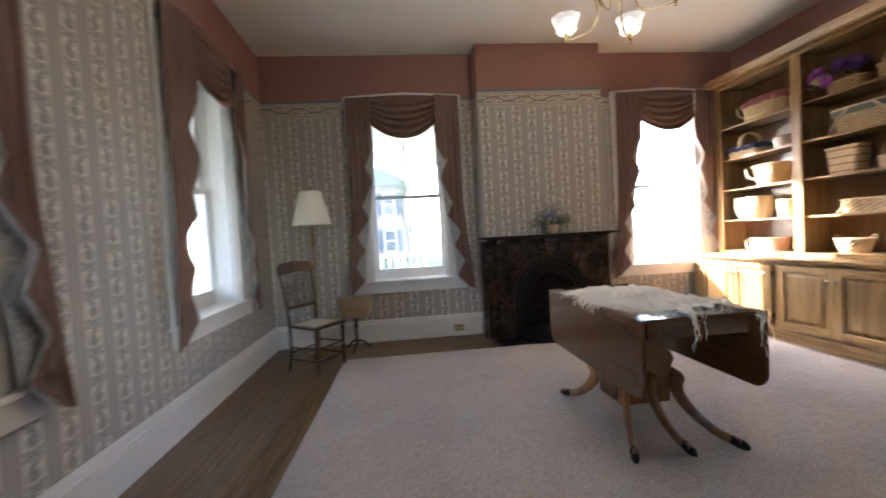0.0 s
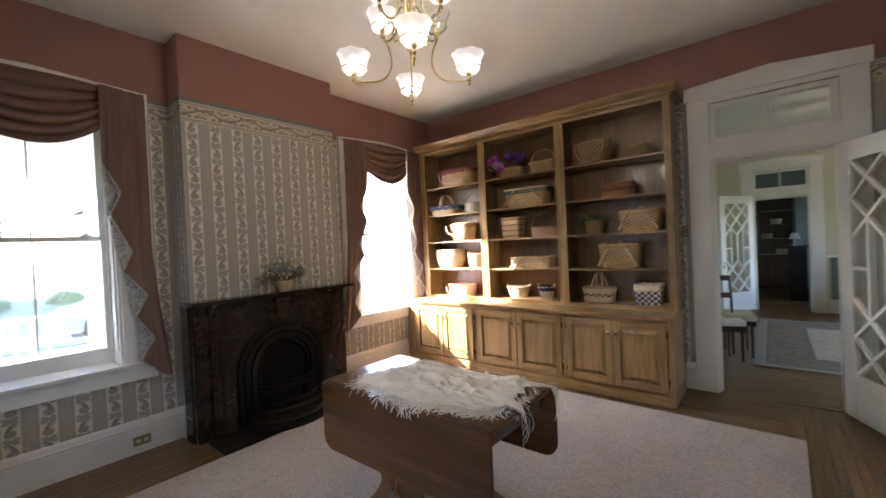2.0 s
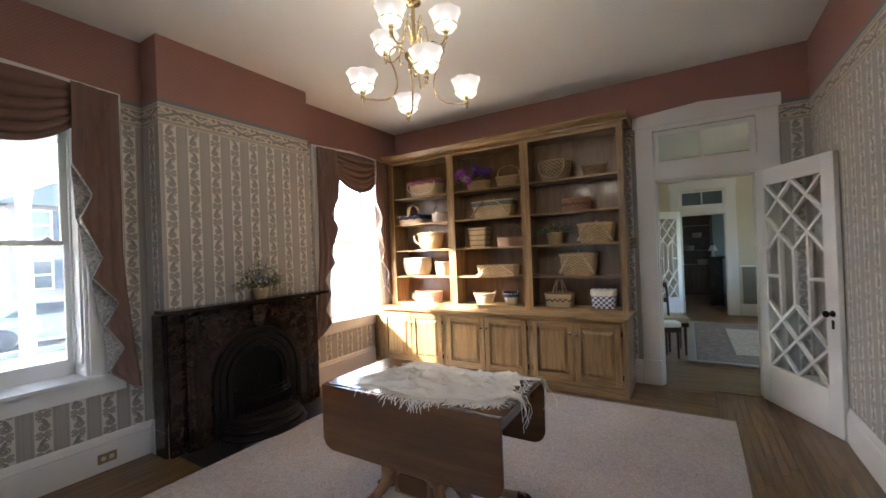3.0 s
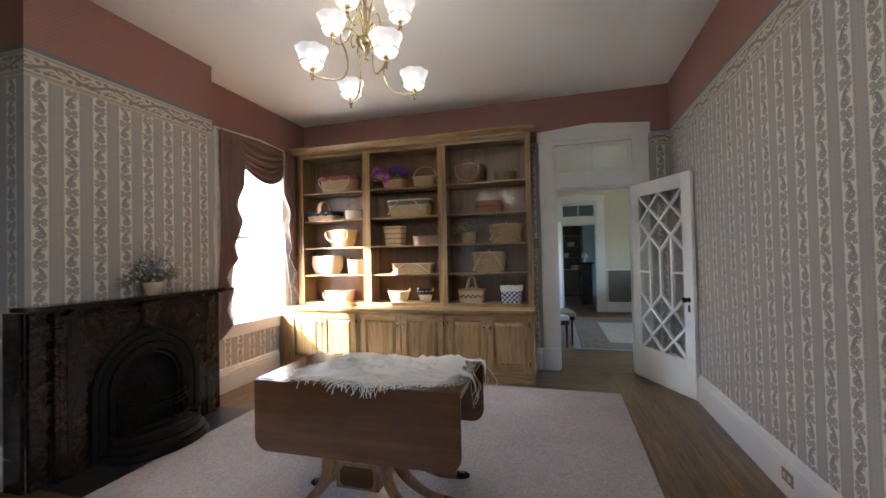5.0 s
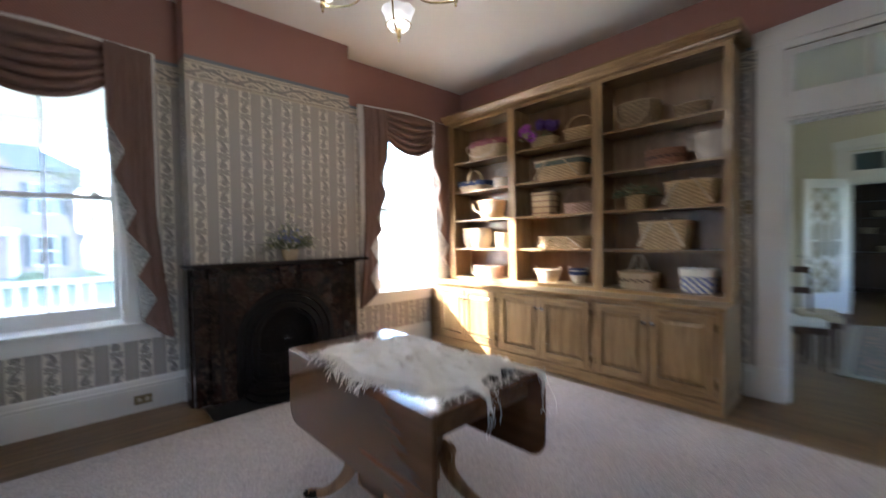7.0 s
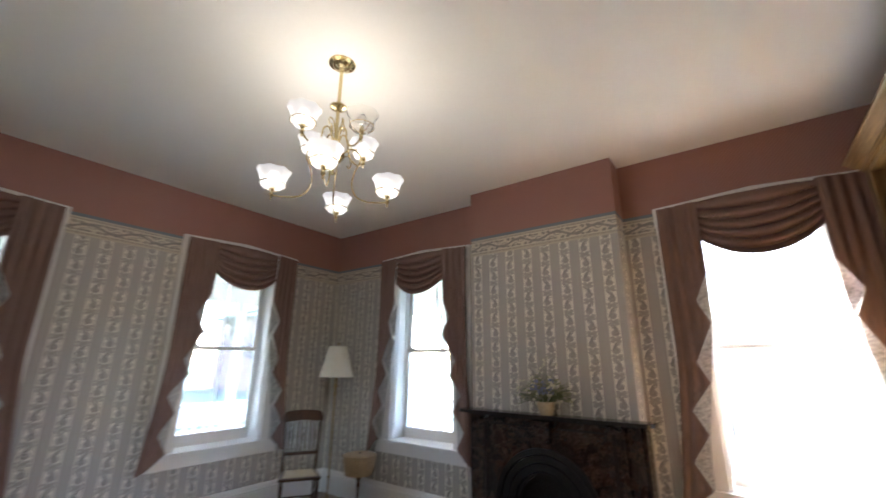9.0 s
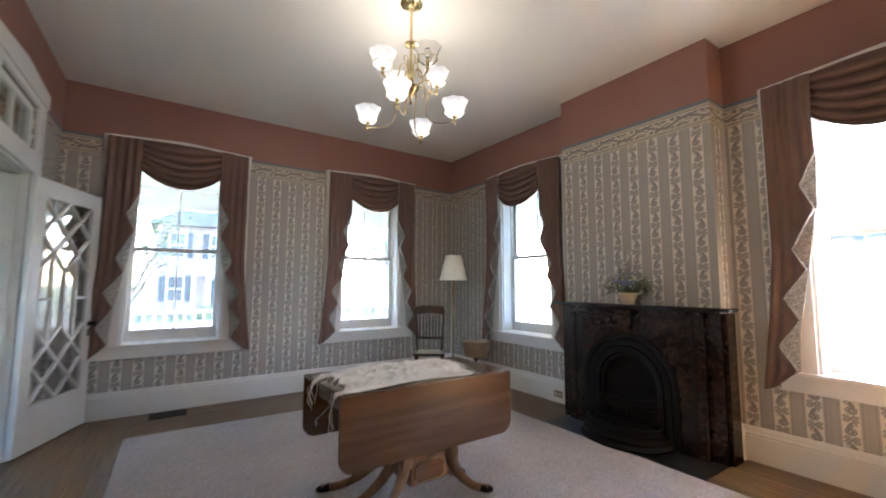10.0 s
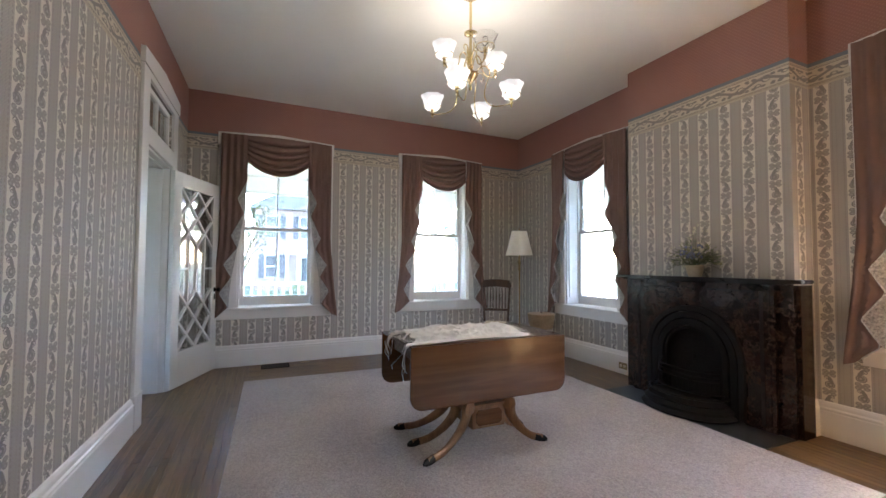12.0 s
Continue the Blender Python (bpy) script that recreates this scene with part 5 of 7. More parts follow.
def build_basket(label, at, w, d, h, n=2.0, taper=0.85, bulge=0.0, mat=None, second=None, pattern="plain", handle="", extras=(), turn=90, step=0.016, hh=0.12, cat="basket", group="baskets on the shelves"):
    mat = mat or TAN
    if pattern == "plain" and not second:
        pattern, second = "speck", SHADED.get(mat.name, mat)
    t = thing("basket", label, cat, at, turn, group)
    seg = max(40, int((w + d) * 1.35 / 0.0105) // 4 * 4)

    def rm(j, rows, i):
        if pattern == "band": return 1 if rows * 0.4 <= j <= rows * 0.62 and (i + j) % 2 else 0
        if pattern == "check": return 1 if (i + (j // 2)) % 2 else 0
        if pattern == "speck": return 1 if (i + j) % 2 else 0
        if pattern == "rows": return 1 if j % 4 == 1 else 0
        return 0

    part("body", basket_body(w, d, h, taper, n, bulge, seg, step, rm), [mat, second or mat], t)
    bm = bmesh.new()
    strips = loop_pts(w * 1.01, d * 1.01, n, h)
    tube(bm, strips, 0.008, 6, flat=0.6, closed=True)
    part("rim", bm, mat, t, smooth=True)
    if handle in ("arch", "arch_thin", "plate"):
        bm = bmesh.new()
        wide = {"arch": 0.022, "arch_thin": 0.013, "plate": 0.05}[handle]
        pts = [(w * 0.49 * math.cos(k * math.pi / 16), 0, h * 0.5 + (hh + h * 0.5) * math.sin(k * math.pi / 16) ** 0.55) for k in range(17)] if handle != "plate" else [(0, d * 0.49 * math.cos(k * math.pi / 16), h * 0.5 + (hh + h * 0.5) * math.sin(k * math.pi / 16) ** 0.5) for k in range(17)]
        strap(bm, pts, wide, 0.005)
        part("handle", bm, mat, t)
    if handle in ("swing", "crossed", "pair_down", "swing_low"):
        specs = {"swing": [(1, 0.85)], "swing_low": [(1, 0.6)], "crossed": [(1, 0.75)], "pair_down": [(1, 0.8), (-1, 0.8)]}[handle]
        for sd, drop in specs:
            bm = bmesh.new()
            pts = []
            for k in range(17):
                th = k * math.pi / 16
                pts.append((w * 0.40 * math.cos(th), -(d * 0.5 + 0.022) * sd, h - 0.015 - h * drop * math.sin(th) ** 0.6))
            tube(bm, pts, 0.0085, 6, flat=0.6)
            part("handle", bm, PALE if mat in (TAN, PINK_W) else mat, t, smooth=True)
    if handle == "diag":
        for sx in (-1, 1):
            bm = bmesh.new()
            strap(bm, [(sx * w * 0.16, -d * 0.5 - 0.018, h + 0.004), (sx * w * 0.33, -d * 0.5 - 0.018, h * 0.55), (sx * w * 0.46, -d * 0.48 - 0.014, h * 0.12)], 0.028, 0.006)
            part("strap", bm, PALE, t)
    if handle == "ears":
        for sx in (-1, 1):
            bm = bmesh.new()
            tube(bm, smooth_path([(sx * w * 0.49, -0.03, h - 0.01), (sx * w * 0.52, -0.02, h + 0.03), (sx * w * 0.53, 0, h + 0.036), (sx * w * 0.52, 0.02, h + 0.03), (sx * w * 0.49, 0.03, h - 0.01)], 4), 0.006, 6)
            part("ear_handle", bm, mat, t, smooth=True)
    if handle == "a_pair":
        for sy in (-1, 1):
            bm = bmesh.new()
            pts = [(-w * 0.20, sy * d * 0.42, h - 0.01), (-w * 0.10, sy * 0.03, h + hh * 0.9), (-0.02, sy * 0.022, h + hh), (0.02, sy * 0.022, h + hh), (w * 0.10, sy * 0.03, h + hh * 0.9), (w * 0.20, sy * d * 0.42, h - 0.01)]
            tube(bm, smooth_path(pts, 4), 0.009, 6, flat=0.6)
            part("handle", bm, PALE, t, smooth=True)
    for kind, m2 in extras:
        if kind == "liner":
            bm = bmesh.new()
            rnd = random.Random(int(w * 1000 + h * 77))
            prev = None
            ring0 = []
            seg2 = 60
            rings = []
            for (sc, z) in ((1.055, h - 0.045), (1.06, h - 0.02), (1.04, h + 0.012), (0.93, h + 0.02), (0.9, h - 0.02)):
                ring = []
                for i in range(seg2):
                    th = 2 * math.pi * i / seg2
                    x, y = squircle(th, w / 2 * sc, d / 2 * sc, n)
                    wv = 0.006 * math.sin(13 * th + sc * 7) + 0.004 * math.sin(29 * th)
                    ring.append(bm.verts.new((x * (1 + wv * 3), y * (1 + wv * 3), z + wv)))
                rings.append(ring)
            for a, b in zip(rings, rings[1:]):
                for i in range(seg2):
                    k = (i + 1) % seg2
                    bm.faces.new((a[i], a[k], b[k], b[i]))
            part("liner", bm, m2, t, smooth=True)
        if kind == "cover":
            bm = bmesh.new()
            rings = []
            for sc, z in ((1.06, h - 0.04), (1.07, h - 0.01), (1.03, h + 0.02), (0.8, h + 0.045), (0.4, h + 0.055), (0.02, h + 0.056)):
                ring = []
                for i in range(56):
                    th = 2 * math.pi * i / 56
                    x, y = squircle(th, w / 2 * sc, d / 2 * sc, n)
                    wv = 0.007 * math.sin(11 * th + z * 90) + 0.005 * math.sin(23 * th)
                    ring.append(bm.verts.new((x * (1 + wv * 3), y * (1 + wv * 3), z + wv)))
                rings.append(ring)
            for a, b in zip(rings, rings[1:]):
                for i in range(56):
                    k = (i + 1) % 56
                    bm.faces.new((a[i], a[k], b[k], b[i]))
            part("cloth_cover", bm, m2, t, smooth=True)
        if kind == "band":
            bm = bmesh.new()
            a0, b0 = loop_pts(w * 1.025, d * 1.025, n, h * 0.74, 56), loop_pts(w * 1.035, d * 1.035, n, h * 0.985, 56)
            lo = [bm.verts.new(v) for v in a0]
            hi = [bm.verts.new(v) for v in b0]
            for i in range(56):
                k = (i + 1) % 56
                bm.faces.new((lo[i], lo[k], hi[k], hi[i]))
            part("cloth_band", bm, m2, t, smooth=True)
        if kind == "lid":
            bm = bmesh.new()
            rings = []
            for sc, z in ((1.04, h + 0.004), (1.04, h + 0.014), (0.7, h + 0.024), (0.02, h + 0.028)):
                rings.append([bm.verts.new((x * 1, y, z)) for x, y, _ in loop_pts(w * sc, d * sc, n, 0, 48)])
            for a, b in zip(rings, rings[1:]):
                for i in range(48):
                    k = (i + 1) % 48
                    bm.faces.new((a[i], a[k], b[k], b[i]))
            bm.faces.new(rings[0][::-1])
            lid = part("lid", bm, m2, t, smooth=True)
            bm = bmesh.new()
            lathe(bm, [(0.006, h + 0.026), (0.012, h + 0.034), (0.013, h + 0.042), (0.004, h + 0.05)], 10)
            part("lid_knob", bm, PALE, lid, smooth=True)
    return t


def leaves(bm, at, spread, height, count, size, rnd, mats=1, droop=0.4):
    """Small pointed leaves on thin stems, in a loose tuft."""
    o = Vector(at)
    for k in range(count):
        th = rnd.uniform(0, 6.283)
        rr = spread * math.sqrt(rnd.random())
        z = height * (0.25 + 0.75 * rnd.random()) * (1 - droop * (rr / spread) ** 2)
        c = o + Vector((rr * math.cos(th), rr * math.sin(th), z))
        d = Vector((math.cos(th) + rnd.uniform(-.6, .6), math.sin(th) + rnd.uniform(-.6, .6), rnd.uniform(-.3, .9))).normalized()
        s = d.cross(Vector((rnd.uniform(-1, 1), rnd.uniform(-1, 1), 1))).normalized()
        L = size * rnd.uniform(0.6, 1.4)
        up = d.cross(s) * (L * 0.12)
        vs = [bm.verts.new(c), bm.verts.new(c + d * L * 0.5 + s * L * 0.2 + up), bm.verts.new(c + d * L), bm.verts.new(c + d * L * 0.5 - s * L * 0.2 + up)]
        f1, f2 = bm.faces.new((vs[0], vs[1], vs[2])), bm.faces.new((vs[0], vs[2], vs[3]))
        f1.material_index = f2.material_index = rnd.randrange(mats)


def stems(bm, at, tops, r=0.0015):
    for tp in tops:
        o = Vector(at)
        tp = Vector(tp)
        mid = (o + tp) / 2 + Vector((0, 0, 0.03))
        tube(bm, smooth_path([o, mid, tp], 3), r, 4)


_PX = [(504, 5.083), (614, 4.17), (628, 4.062), (750, 3.12), (766, 3.012), (906, 2.02)]


def along(v):
    """Place along the shelves (y) of a mark on the bookcase's own scale."""
    for (a, ya), (b, yb) in zip(_PX, _PX[1:]):
        if a <= v <= b:
            y = ya + (yb - ya) * (v - a) / (b - a)
            return 1.882 + (y - 1.882) * 1.032
    return 0


def on_shelf(row, a, b):
    """Middle and width of a thing that spans a to b on that scale, on a shelf."""
    ya, yb = along(a), along(b)
    return (UX + 0.19, (ya + yb) / 2, SHELF_Z[row] + 0.0005), abs(ya - yb)


def place_baskets():
    def B(row, a, b, h, label, d=None, **k):
        at, w = on_shelf(row, a, b)
        d = min(d or w * 0.6, 0.30)
        w, h = w * 1.03, h * 1.13
        return build_basket(label, at, w, d, h, turn=-90, **k), w
    B(0, 538, 604, 0.18, "golden market basket with red print cloth cover and folded handles", n=2.6, taper=0.82, handle="pair_down", extras=[("cover", RED_CLOTH)])
    B(1, 514, 569, 0.10, "low golden basket with navy cloth lining and centre handle", n=4, taper=0.86, handle="plate", hh=0.17, extras=[("liner", NAVY)])
    B(1, 582, 610, 0.115, "small basket with brown and cream print and arched handle", n=2, taper=0.95, mat=BROWN, second=CREAM_W, pattern="speck", handle="arch_thin", hh=0.12, d=0.2)
    B(2, 550, 598, 0.195, "tapered golden basket with lid and swing handle", n=2, taper=0.74, handle="swing_low", extras=[("lid", TAN)], d=0.29)
    B(3, 521, 570, 0.225, "round bellied pale reed basket", n=2.2, taper=0.8, bulge=0.12, mat=PALE, d=0.29, step=0.011)
    B(3, 584, 612, 0.165, "small round pale basket with flat rim handle", n=2, taper=0.85, mat=PALE, handle="ears", d=0.2)
    B(4, 542, 592, 0.125, "low rosy splint basket with folded handle", n=2.3, taper=0.92, mat=PINK_W, handle="swing", d=0.24)
    B(0, 653, 692, 0.10, "shallow golden basket filled with violet silk flowers", n=3, taper=0.85, d=0.2)
    B(0, 707, 746, 0.115, "small golden berry basket with tall arched handle", n=4, taper=0.82, handle="arch", hh=0.15, d=0.2)
    B(1, 664, 735, 0.185, "golden picnic basket with green plaid band and crossed straps", n=4.5, taper=0.86, handle="diag", extras=[("band", PLAID), ("lid", PALE)], d=0.28)
    B(2, 654, 688, 0.225, "tall square golden basket with brown patterned weave", n=7, taper=0.84, second=BROWN, pattern="rows", d=0.2)
    B(2, 704, 748, 0.10, "small oval brown basket with thin arched handle", n=2, taper=0.92, mat=BROWN, second=PINK_W, pattern="speck", handle="arch_thin", hh=0.17, d=0.2)
    B(3, 669, 737, 0.115, "long low golden bread basket with folded strap", n=5, taper=0.9, handle="diag", d=0.24)
    B(4, 657, 694, 0.12, "small pale bowl basket with two ear handles", n=2, taper=0.7, mat=PALE, handle="ears", d=0.24)
    B(4, 711, 735, 0.125, "little pale basket with ruffled navy liner", n=2, taper=0.68, mat=PALE, handle="ears", extras=[("liner", NAVY)], d=0.17)
    B(0, 783, 833, 0.21, "weathered round willow basket with swing handle", n=2, taper=0.78, bulge=0.06, mat=GREYED, handle="swing", d=0.30, step=0.02)
    B(0, 852, 888, 0.105, "small weathered basket with knob handles", n=2, taper=0.82, mat=GREYED, handle="ears", d=0.22)
    B(1, 818, 862, 0.13, "oval red-brown basket with zigzag band and thin arched handle", n=2.2, taper=0.97, mat=RED_W, second=DARK_W, pattern="band", handle="arch_thin", hh=0.17, d=0.24)
    B(2, 791, 817, 0.12, "small golden pot basket holding a leafy plant", n=2, taper=0.78, d=0.16)
    B(2, 843, 896, 0.185, "wide golden lidded basket with crossed straps", n=4, taper=0.86, handle="diag", extras=[("lid", TAN)], d=0.28)
    B(3, 813, 868, 0.215, "deep golden splint basket with diagonal straps and flat lid", n=5, taper=0.84, handle="diag", extras=[("lid", TAN)], d=0.28)
    B(4, 785, 830, 0.13, "dark-banded picnic basket with two tall bentwood handles", n=4, taper=0.9, mat=PALE, second=DARK_W, pattern="band", handle="a_pair", hh=0.17, extras=[("lid", GREYED)], d=0.22)
    B(4, 859, 894, 0.17, "blue and cream chequered splint basket with pale lining", n=4, taper=0.9, mat=CREAM_W, second=BLUE_W, pattern="check", extras=[("liner", CREAM_W)], d=0.2, step=0.013)
    # silk flowers and the small plant
    rnd = random.Random(11)
    at, w = on_shelf(0, 628, 692)
    t = thing("silk_flowers", "bunch of violet and purple silk daisies spilling from a basket", "flowers", (at[0] - 0.03, at[1], at[2]))
    t.scale = (1.1, 1.3, 1.3)
    for k in range(11):
        c = Vector((rnd.uniform(-0.09, 0.05), (k / 10 - 0.5) * w * 0.86 , 0.15 + rnd.uniform(-0.045, 0.065)))
        bm = bmesh.new()
        f = Vector((-1, rnd.uniform(-.5, .5), rnd.uniform(0, .8))).normalized()
        a = f.cross(Vector((0, 0, 1))).normalized()
        b = f.cross(a)
        for layer in range(3):
            for j in range(16):
                th = 2 * math.pi * j / 16 + layer * 0.2
                d = (a * math.cos(th) + b * math.sin(th) + f * (0.15 + 0.35 * layer)).normalized()
                s = d.cross(f).normalized() * 0.007
                L = 0.062 * (1 - 0.18 * layer)
                vs = [bm.verts.new(c), bm.verts.new(c + d * L * 0.6 + s), bm.verts.new(c + d * L), bm.verts.new(c + d * L * 0.6 - s)]
                bm.faces.new(vs)
        part("flower", bm, PURPLE if c.y > -0.03 else PURPLE_D, t)
    bm = bmesh.new()
    leaves(bm, (-0.02, -0.03, 0.06), 0.12, 0.09, 40, 0.06, rnd)
    stems(bm, (0, -w * 0.2, 0.02), [(-0.03, (k / 5 - 0.5) * w * 0.7, 0.12) for k in range(6)])
    part("leaves", bm, LEAF_PALE, t)
    at, w = on_shelf(2, 791, 817)
    t = thing("small_plant", "small dark green silk plant with tiny pale flowers in a basket", "plant", at)
    t.scale = (1.0, 1.15, 1.25)
    bm = bmesh.new()
    leaves(bm, (0, 0, 0.09), 0.17, 0.12, 260, 0.035, rnd, 3, 0.75)
    stems(bm, (0, 0, 0.03), [(0.14 * math.cos(k), 0.14 * math.sin(k), 0.15) for k in range(12)])
    part("foliage", bm, [LEAF, LEAF, LEAF_PALE], t)


place_baskets()


# ---- mantel flowers ----
def build_mantel_flowers():
    rnd = random.Random(3)
    t = thing("flower_arrangement", "dried arrangement of cream and blue flowers in a small basket pot", "flowers", (2.22, 4.945, 1.2002))
    t.scale = (1.15, 1.0, 1.2)
    bm = bmesh.new()
    rings = lathe(bm, [(0.045, 0.0), (0.058, 0.03), (0.066, 0.07), (0.07, 0.085), (0.06, 0.088), (0.05, 0.06), (0.01, 0.055)], 28, wob=lambda th, k: 1 + 0.02 * math.cos(14 * th + 3.14 * k))
    part("pot", bm, PALE, t, smooth=True)
    bm = bmesh.new()
    tips = []
    for k in range(26):
        th = rnd.uniform(0, 6.28)
        rr = rnd.uniform(0.05, 0.22)
        tips.append((rr * 1.1 * math.cos(th), rr * 0.38 * math.sin(th), 0.30 - rr * 0.9 + rnd.uniform(0, 0.1)))
    tips += [(-0.02, 0, 0.44), (0.03, -0.01, 0.40), (-0.10, 0.01, 0.37), (0.10, 0, 0.36), (0.0, 0.02, 0.38)]
    stems(bm, (0, 0, 0.06), tips, 0.0016)
    for k in range(26):
        a = rnd.uniform(-1, 1)
        stems(bm, (0, 0, 0.07), [(-0.20 - rnd.uniform(0, 0.06) if k % 2 else 0.2, rnd.uniform(-0.05, 0.05), 0.05 + rnd.uniform(0, 0.14))], 0.0012)
    part("stem", bm, LEAF, t)
    bm = bmesh.new()
    leaves(bm, (0, 0, 0.08), 0.18, 0.20, 300, 0.032, rnd, 3, 0.75)
    for v in bm.verts:
        v.co.y *= 0.45
    part("foliage", bm, [LEAF, LEAF, LEAF_PALE], t)
    for nm, mt, cnt, sz in (("blossom", PETAL_W, 60, 0.013), ("blossom", PETAL_B, 26, 0.016)):
        bm = bmesh.new()
        for k in range(cnt):
            tp = Vector(rnd.choice(tips)) if mt is PETAL_W else Vector((rnd.uniform(-0.09, 0.08), rnd.uniform(-0.05, 0), 0.19 + rnd.uniform(-0.05, 0.05)))
            c = tp + Vector((rnd.uniform(-.02, .02), rnd.uniform(-.015, .015), -rnd.uniform(0, 0.08) if mt is PETAL_W else 0))
            f = Vector((rnd.uniform(-.5, .5), -1, rnd.uniform(-.2, .8))).normalized()
            a = f.cross(Vector((0, 0, 1))).normalized()
            b = f.cross(a)
            for j in range(6):
                th = j * 1.047
                d = (a * math.cos(th) + b * math.sin(th) + f * 0.5).normalized()
                s = d.cross(f).normalized() * sz * 0.35
                bm.faces.new([bm.verts.new(q) for q in (c, c + d * sz * 0.7 + s, c + d * sz, c + d * sz * 0.7 - s)])
        tagged(part(nm, bm, mt, t), kind="stuff")


build_mantel_flowers()


# ---- chair, lamp and sewing basket in the corner ----
WALNUT = wood("dark_walnut", (0.035, 0.016, 0.008), (0.085, 0.04, 0.02), "z", 0.3, 0.3)
CANE = weave("woven_cane", (0.50, 0.43, 0.30), (0.62, 0.55, 0.41))
SHADE_CLOTH = surface("pleated_shade_silk", (0.74, 0.70, 0.60), (0.80, 0.77, 0.68), 0.8, 12, relief=0.05)


def build_side_chair():
    d = math.degrees(math.atan2(-0.55, 0.84))
    t = thing("side_chair", "dark walnut spindle-back side chair with a woven cane seat", "chair", (-0.44, 4.46, 0), d)
    # local x points forward
    bm = bmesh.new()
    prism(bm, [(-0.20, -0.18), (0.20, -0.215), (0.20, 0.215), (-0.20, 0.18)], 0.425, 0.452, "z")
    bmesh.ops.bevel(bm, geom=list(bm.edges), offset=0.007, segments=2, affect="EDGES")
    part("seat_frame", bm, WALNUT, t)
    bm = bmesh.new()
    prism(bm, [(-0.155, -0.14), (0.155, -0.17), (0.155, 0.17), (-0.155, 0.14)], 0.4525, 0.458, "z")
    part("seat", bm, CANE, t)
    turned = [(0.012, 0), (0.014, 0.03), (0.017, 0.12), (0.013, 0.16), (0.02, 0.19), (0.013, 0.22), (0.018, 0.30), (0.02, 0.38), (0.016, 0.425)]
    for x, y in ((0.175, 0.18), (0.175, -0.18)):
        bm = bmesh.new()
        lathe(bm, turned, 12, (x, y, 0))
        part("leg", bm, WALNUT, t, smooth=True)
    for s in (-1, 1):
        bm = bmesh.new()
        tube(bm, smooth_path([(-0.22, s * 0.17, 0), (-0.185, s * 0.17, 0.22), (-0.18, s * 0.175, 0.44), (-0.205, s * 0.19, 0.75), (-0.245, s * 0.205, 1.02)], 5), [0.014] * 8 + [0.017] * 6 + [0.014] * 7, 10)
        part("back_post", bm, WALNUT, t, smooth=True)
    for z, x, yy in ((0.12, 0.175, 0.18), (0.24, 0.175, 0.18)):
        bm = bmesh.new()
        tube(bm, smooth_path([(x, -yy, z), (x, -0.07, z), (x, 0, z), (x, 0.07, z), (x, yy, z)], 4), [0.008, 0.009, 0.010, 0.011, 0.012, 0.013, 0.013, 0.014, 0.014, 0.014, 0.013, 0.012, 0.011, 0.010, 0.009, 0.008, 0.008], 8)
        part("stretcher", bm, WALNUT, t, smooth=True)
    for z in (0.12, 0.24):
        for s in (-1, 1):
            bm = bmesh.new()
            tube(bm, [(-0.19, s * 0.17, z), (0.175, s * 0.18, z)], 0.008, 8)
            part("stretcher", bm, WALNUT, t, smooth=True)
    bm = bmesh.new()
    tube(bm, [(-0.19, -0.17, 0.18), (-0.19, 0.17, 0.18)], 0.008, 8)
    part("stretcher", bm, WALNUT, t, smooth=True)
    bm = bmesh.new()
    n = 16
    lo, hi = [], []
    for k in range(n + 1):
        y = -0.225 + 0.45 * k / n
        q = abs(y) / 0.225
        x = -0.255 + 0.02 * q * q - 0.0
        zt = 1.075 - (0.02 * q ** 2) - 0.045 * max(0, (q - 0.8) / 0.2) ** 2
        zb = 0.945 + 0.02 * (1 - q) - 0.0
        lo.append([bm.verts.new((x - 0.009, y, zb)), bm.verts.new((x + 0.009, y, zb))])
        hi.append([bm.verts.new((x - 0.012, y, zt)), bm.verts.new((x + 0.006, y, zt))])
    for k in range(n):
        bm.faces.new((lo[k][0], lo[k + 1][0], hi[k + 1][0], hi[k][0]))
        bm.faces.new((lo[k][1], hi[k][1], hi[k + 1][1], lo[k + 1][1]))
        bm.faces.new((hi[k][0], hi[k + 1][0], hi[k + 1][1], hi[k][1]))
        bm.faces.new((lo[k][0], lo[k][1], lo[k + 1][1], lo[k + 1][0]))
    for k in (0, n):
        bm.faces.new((lo[k][0], hi[k][0], hi[k][1], lo[k][1]))
    bmesh.ops.recalc_face_normals(bm, faces=bm.faces)
    part("crest_rail", bm, WALNUT, t)
    part("back_rail", boxes(((-0.208, -0.18, 0.60), (-0.19, 0.18, 0.635)), bev=0.004), WALNUT, t)
    for k in range(7):
        y = (k - 3) * 0.046
        bm = bmesh.new()
        tube(bm, [(-0.199, y, 0.635), (-0.205, y, 0.67), (-0.212, y, 0.72), (-0.222, y, 0.80), (-0.235, y, 0.88), (-0.245, y, 0.95)], [0.005, 0.009, 0.006, 0.01, 0.006, 0.005], 8)
        part("spindle", bm, WALNUT, t, smooth=True)


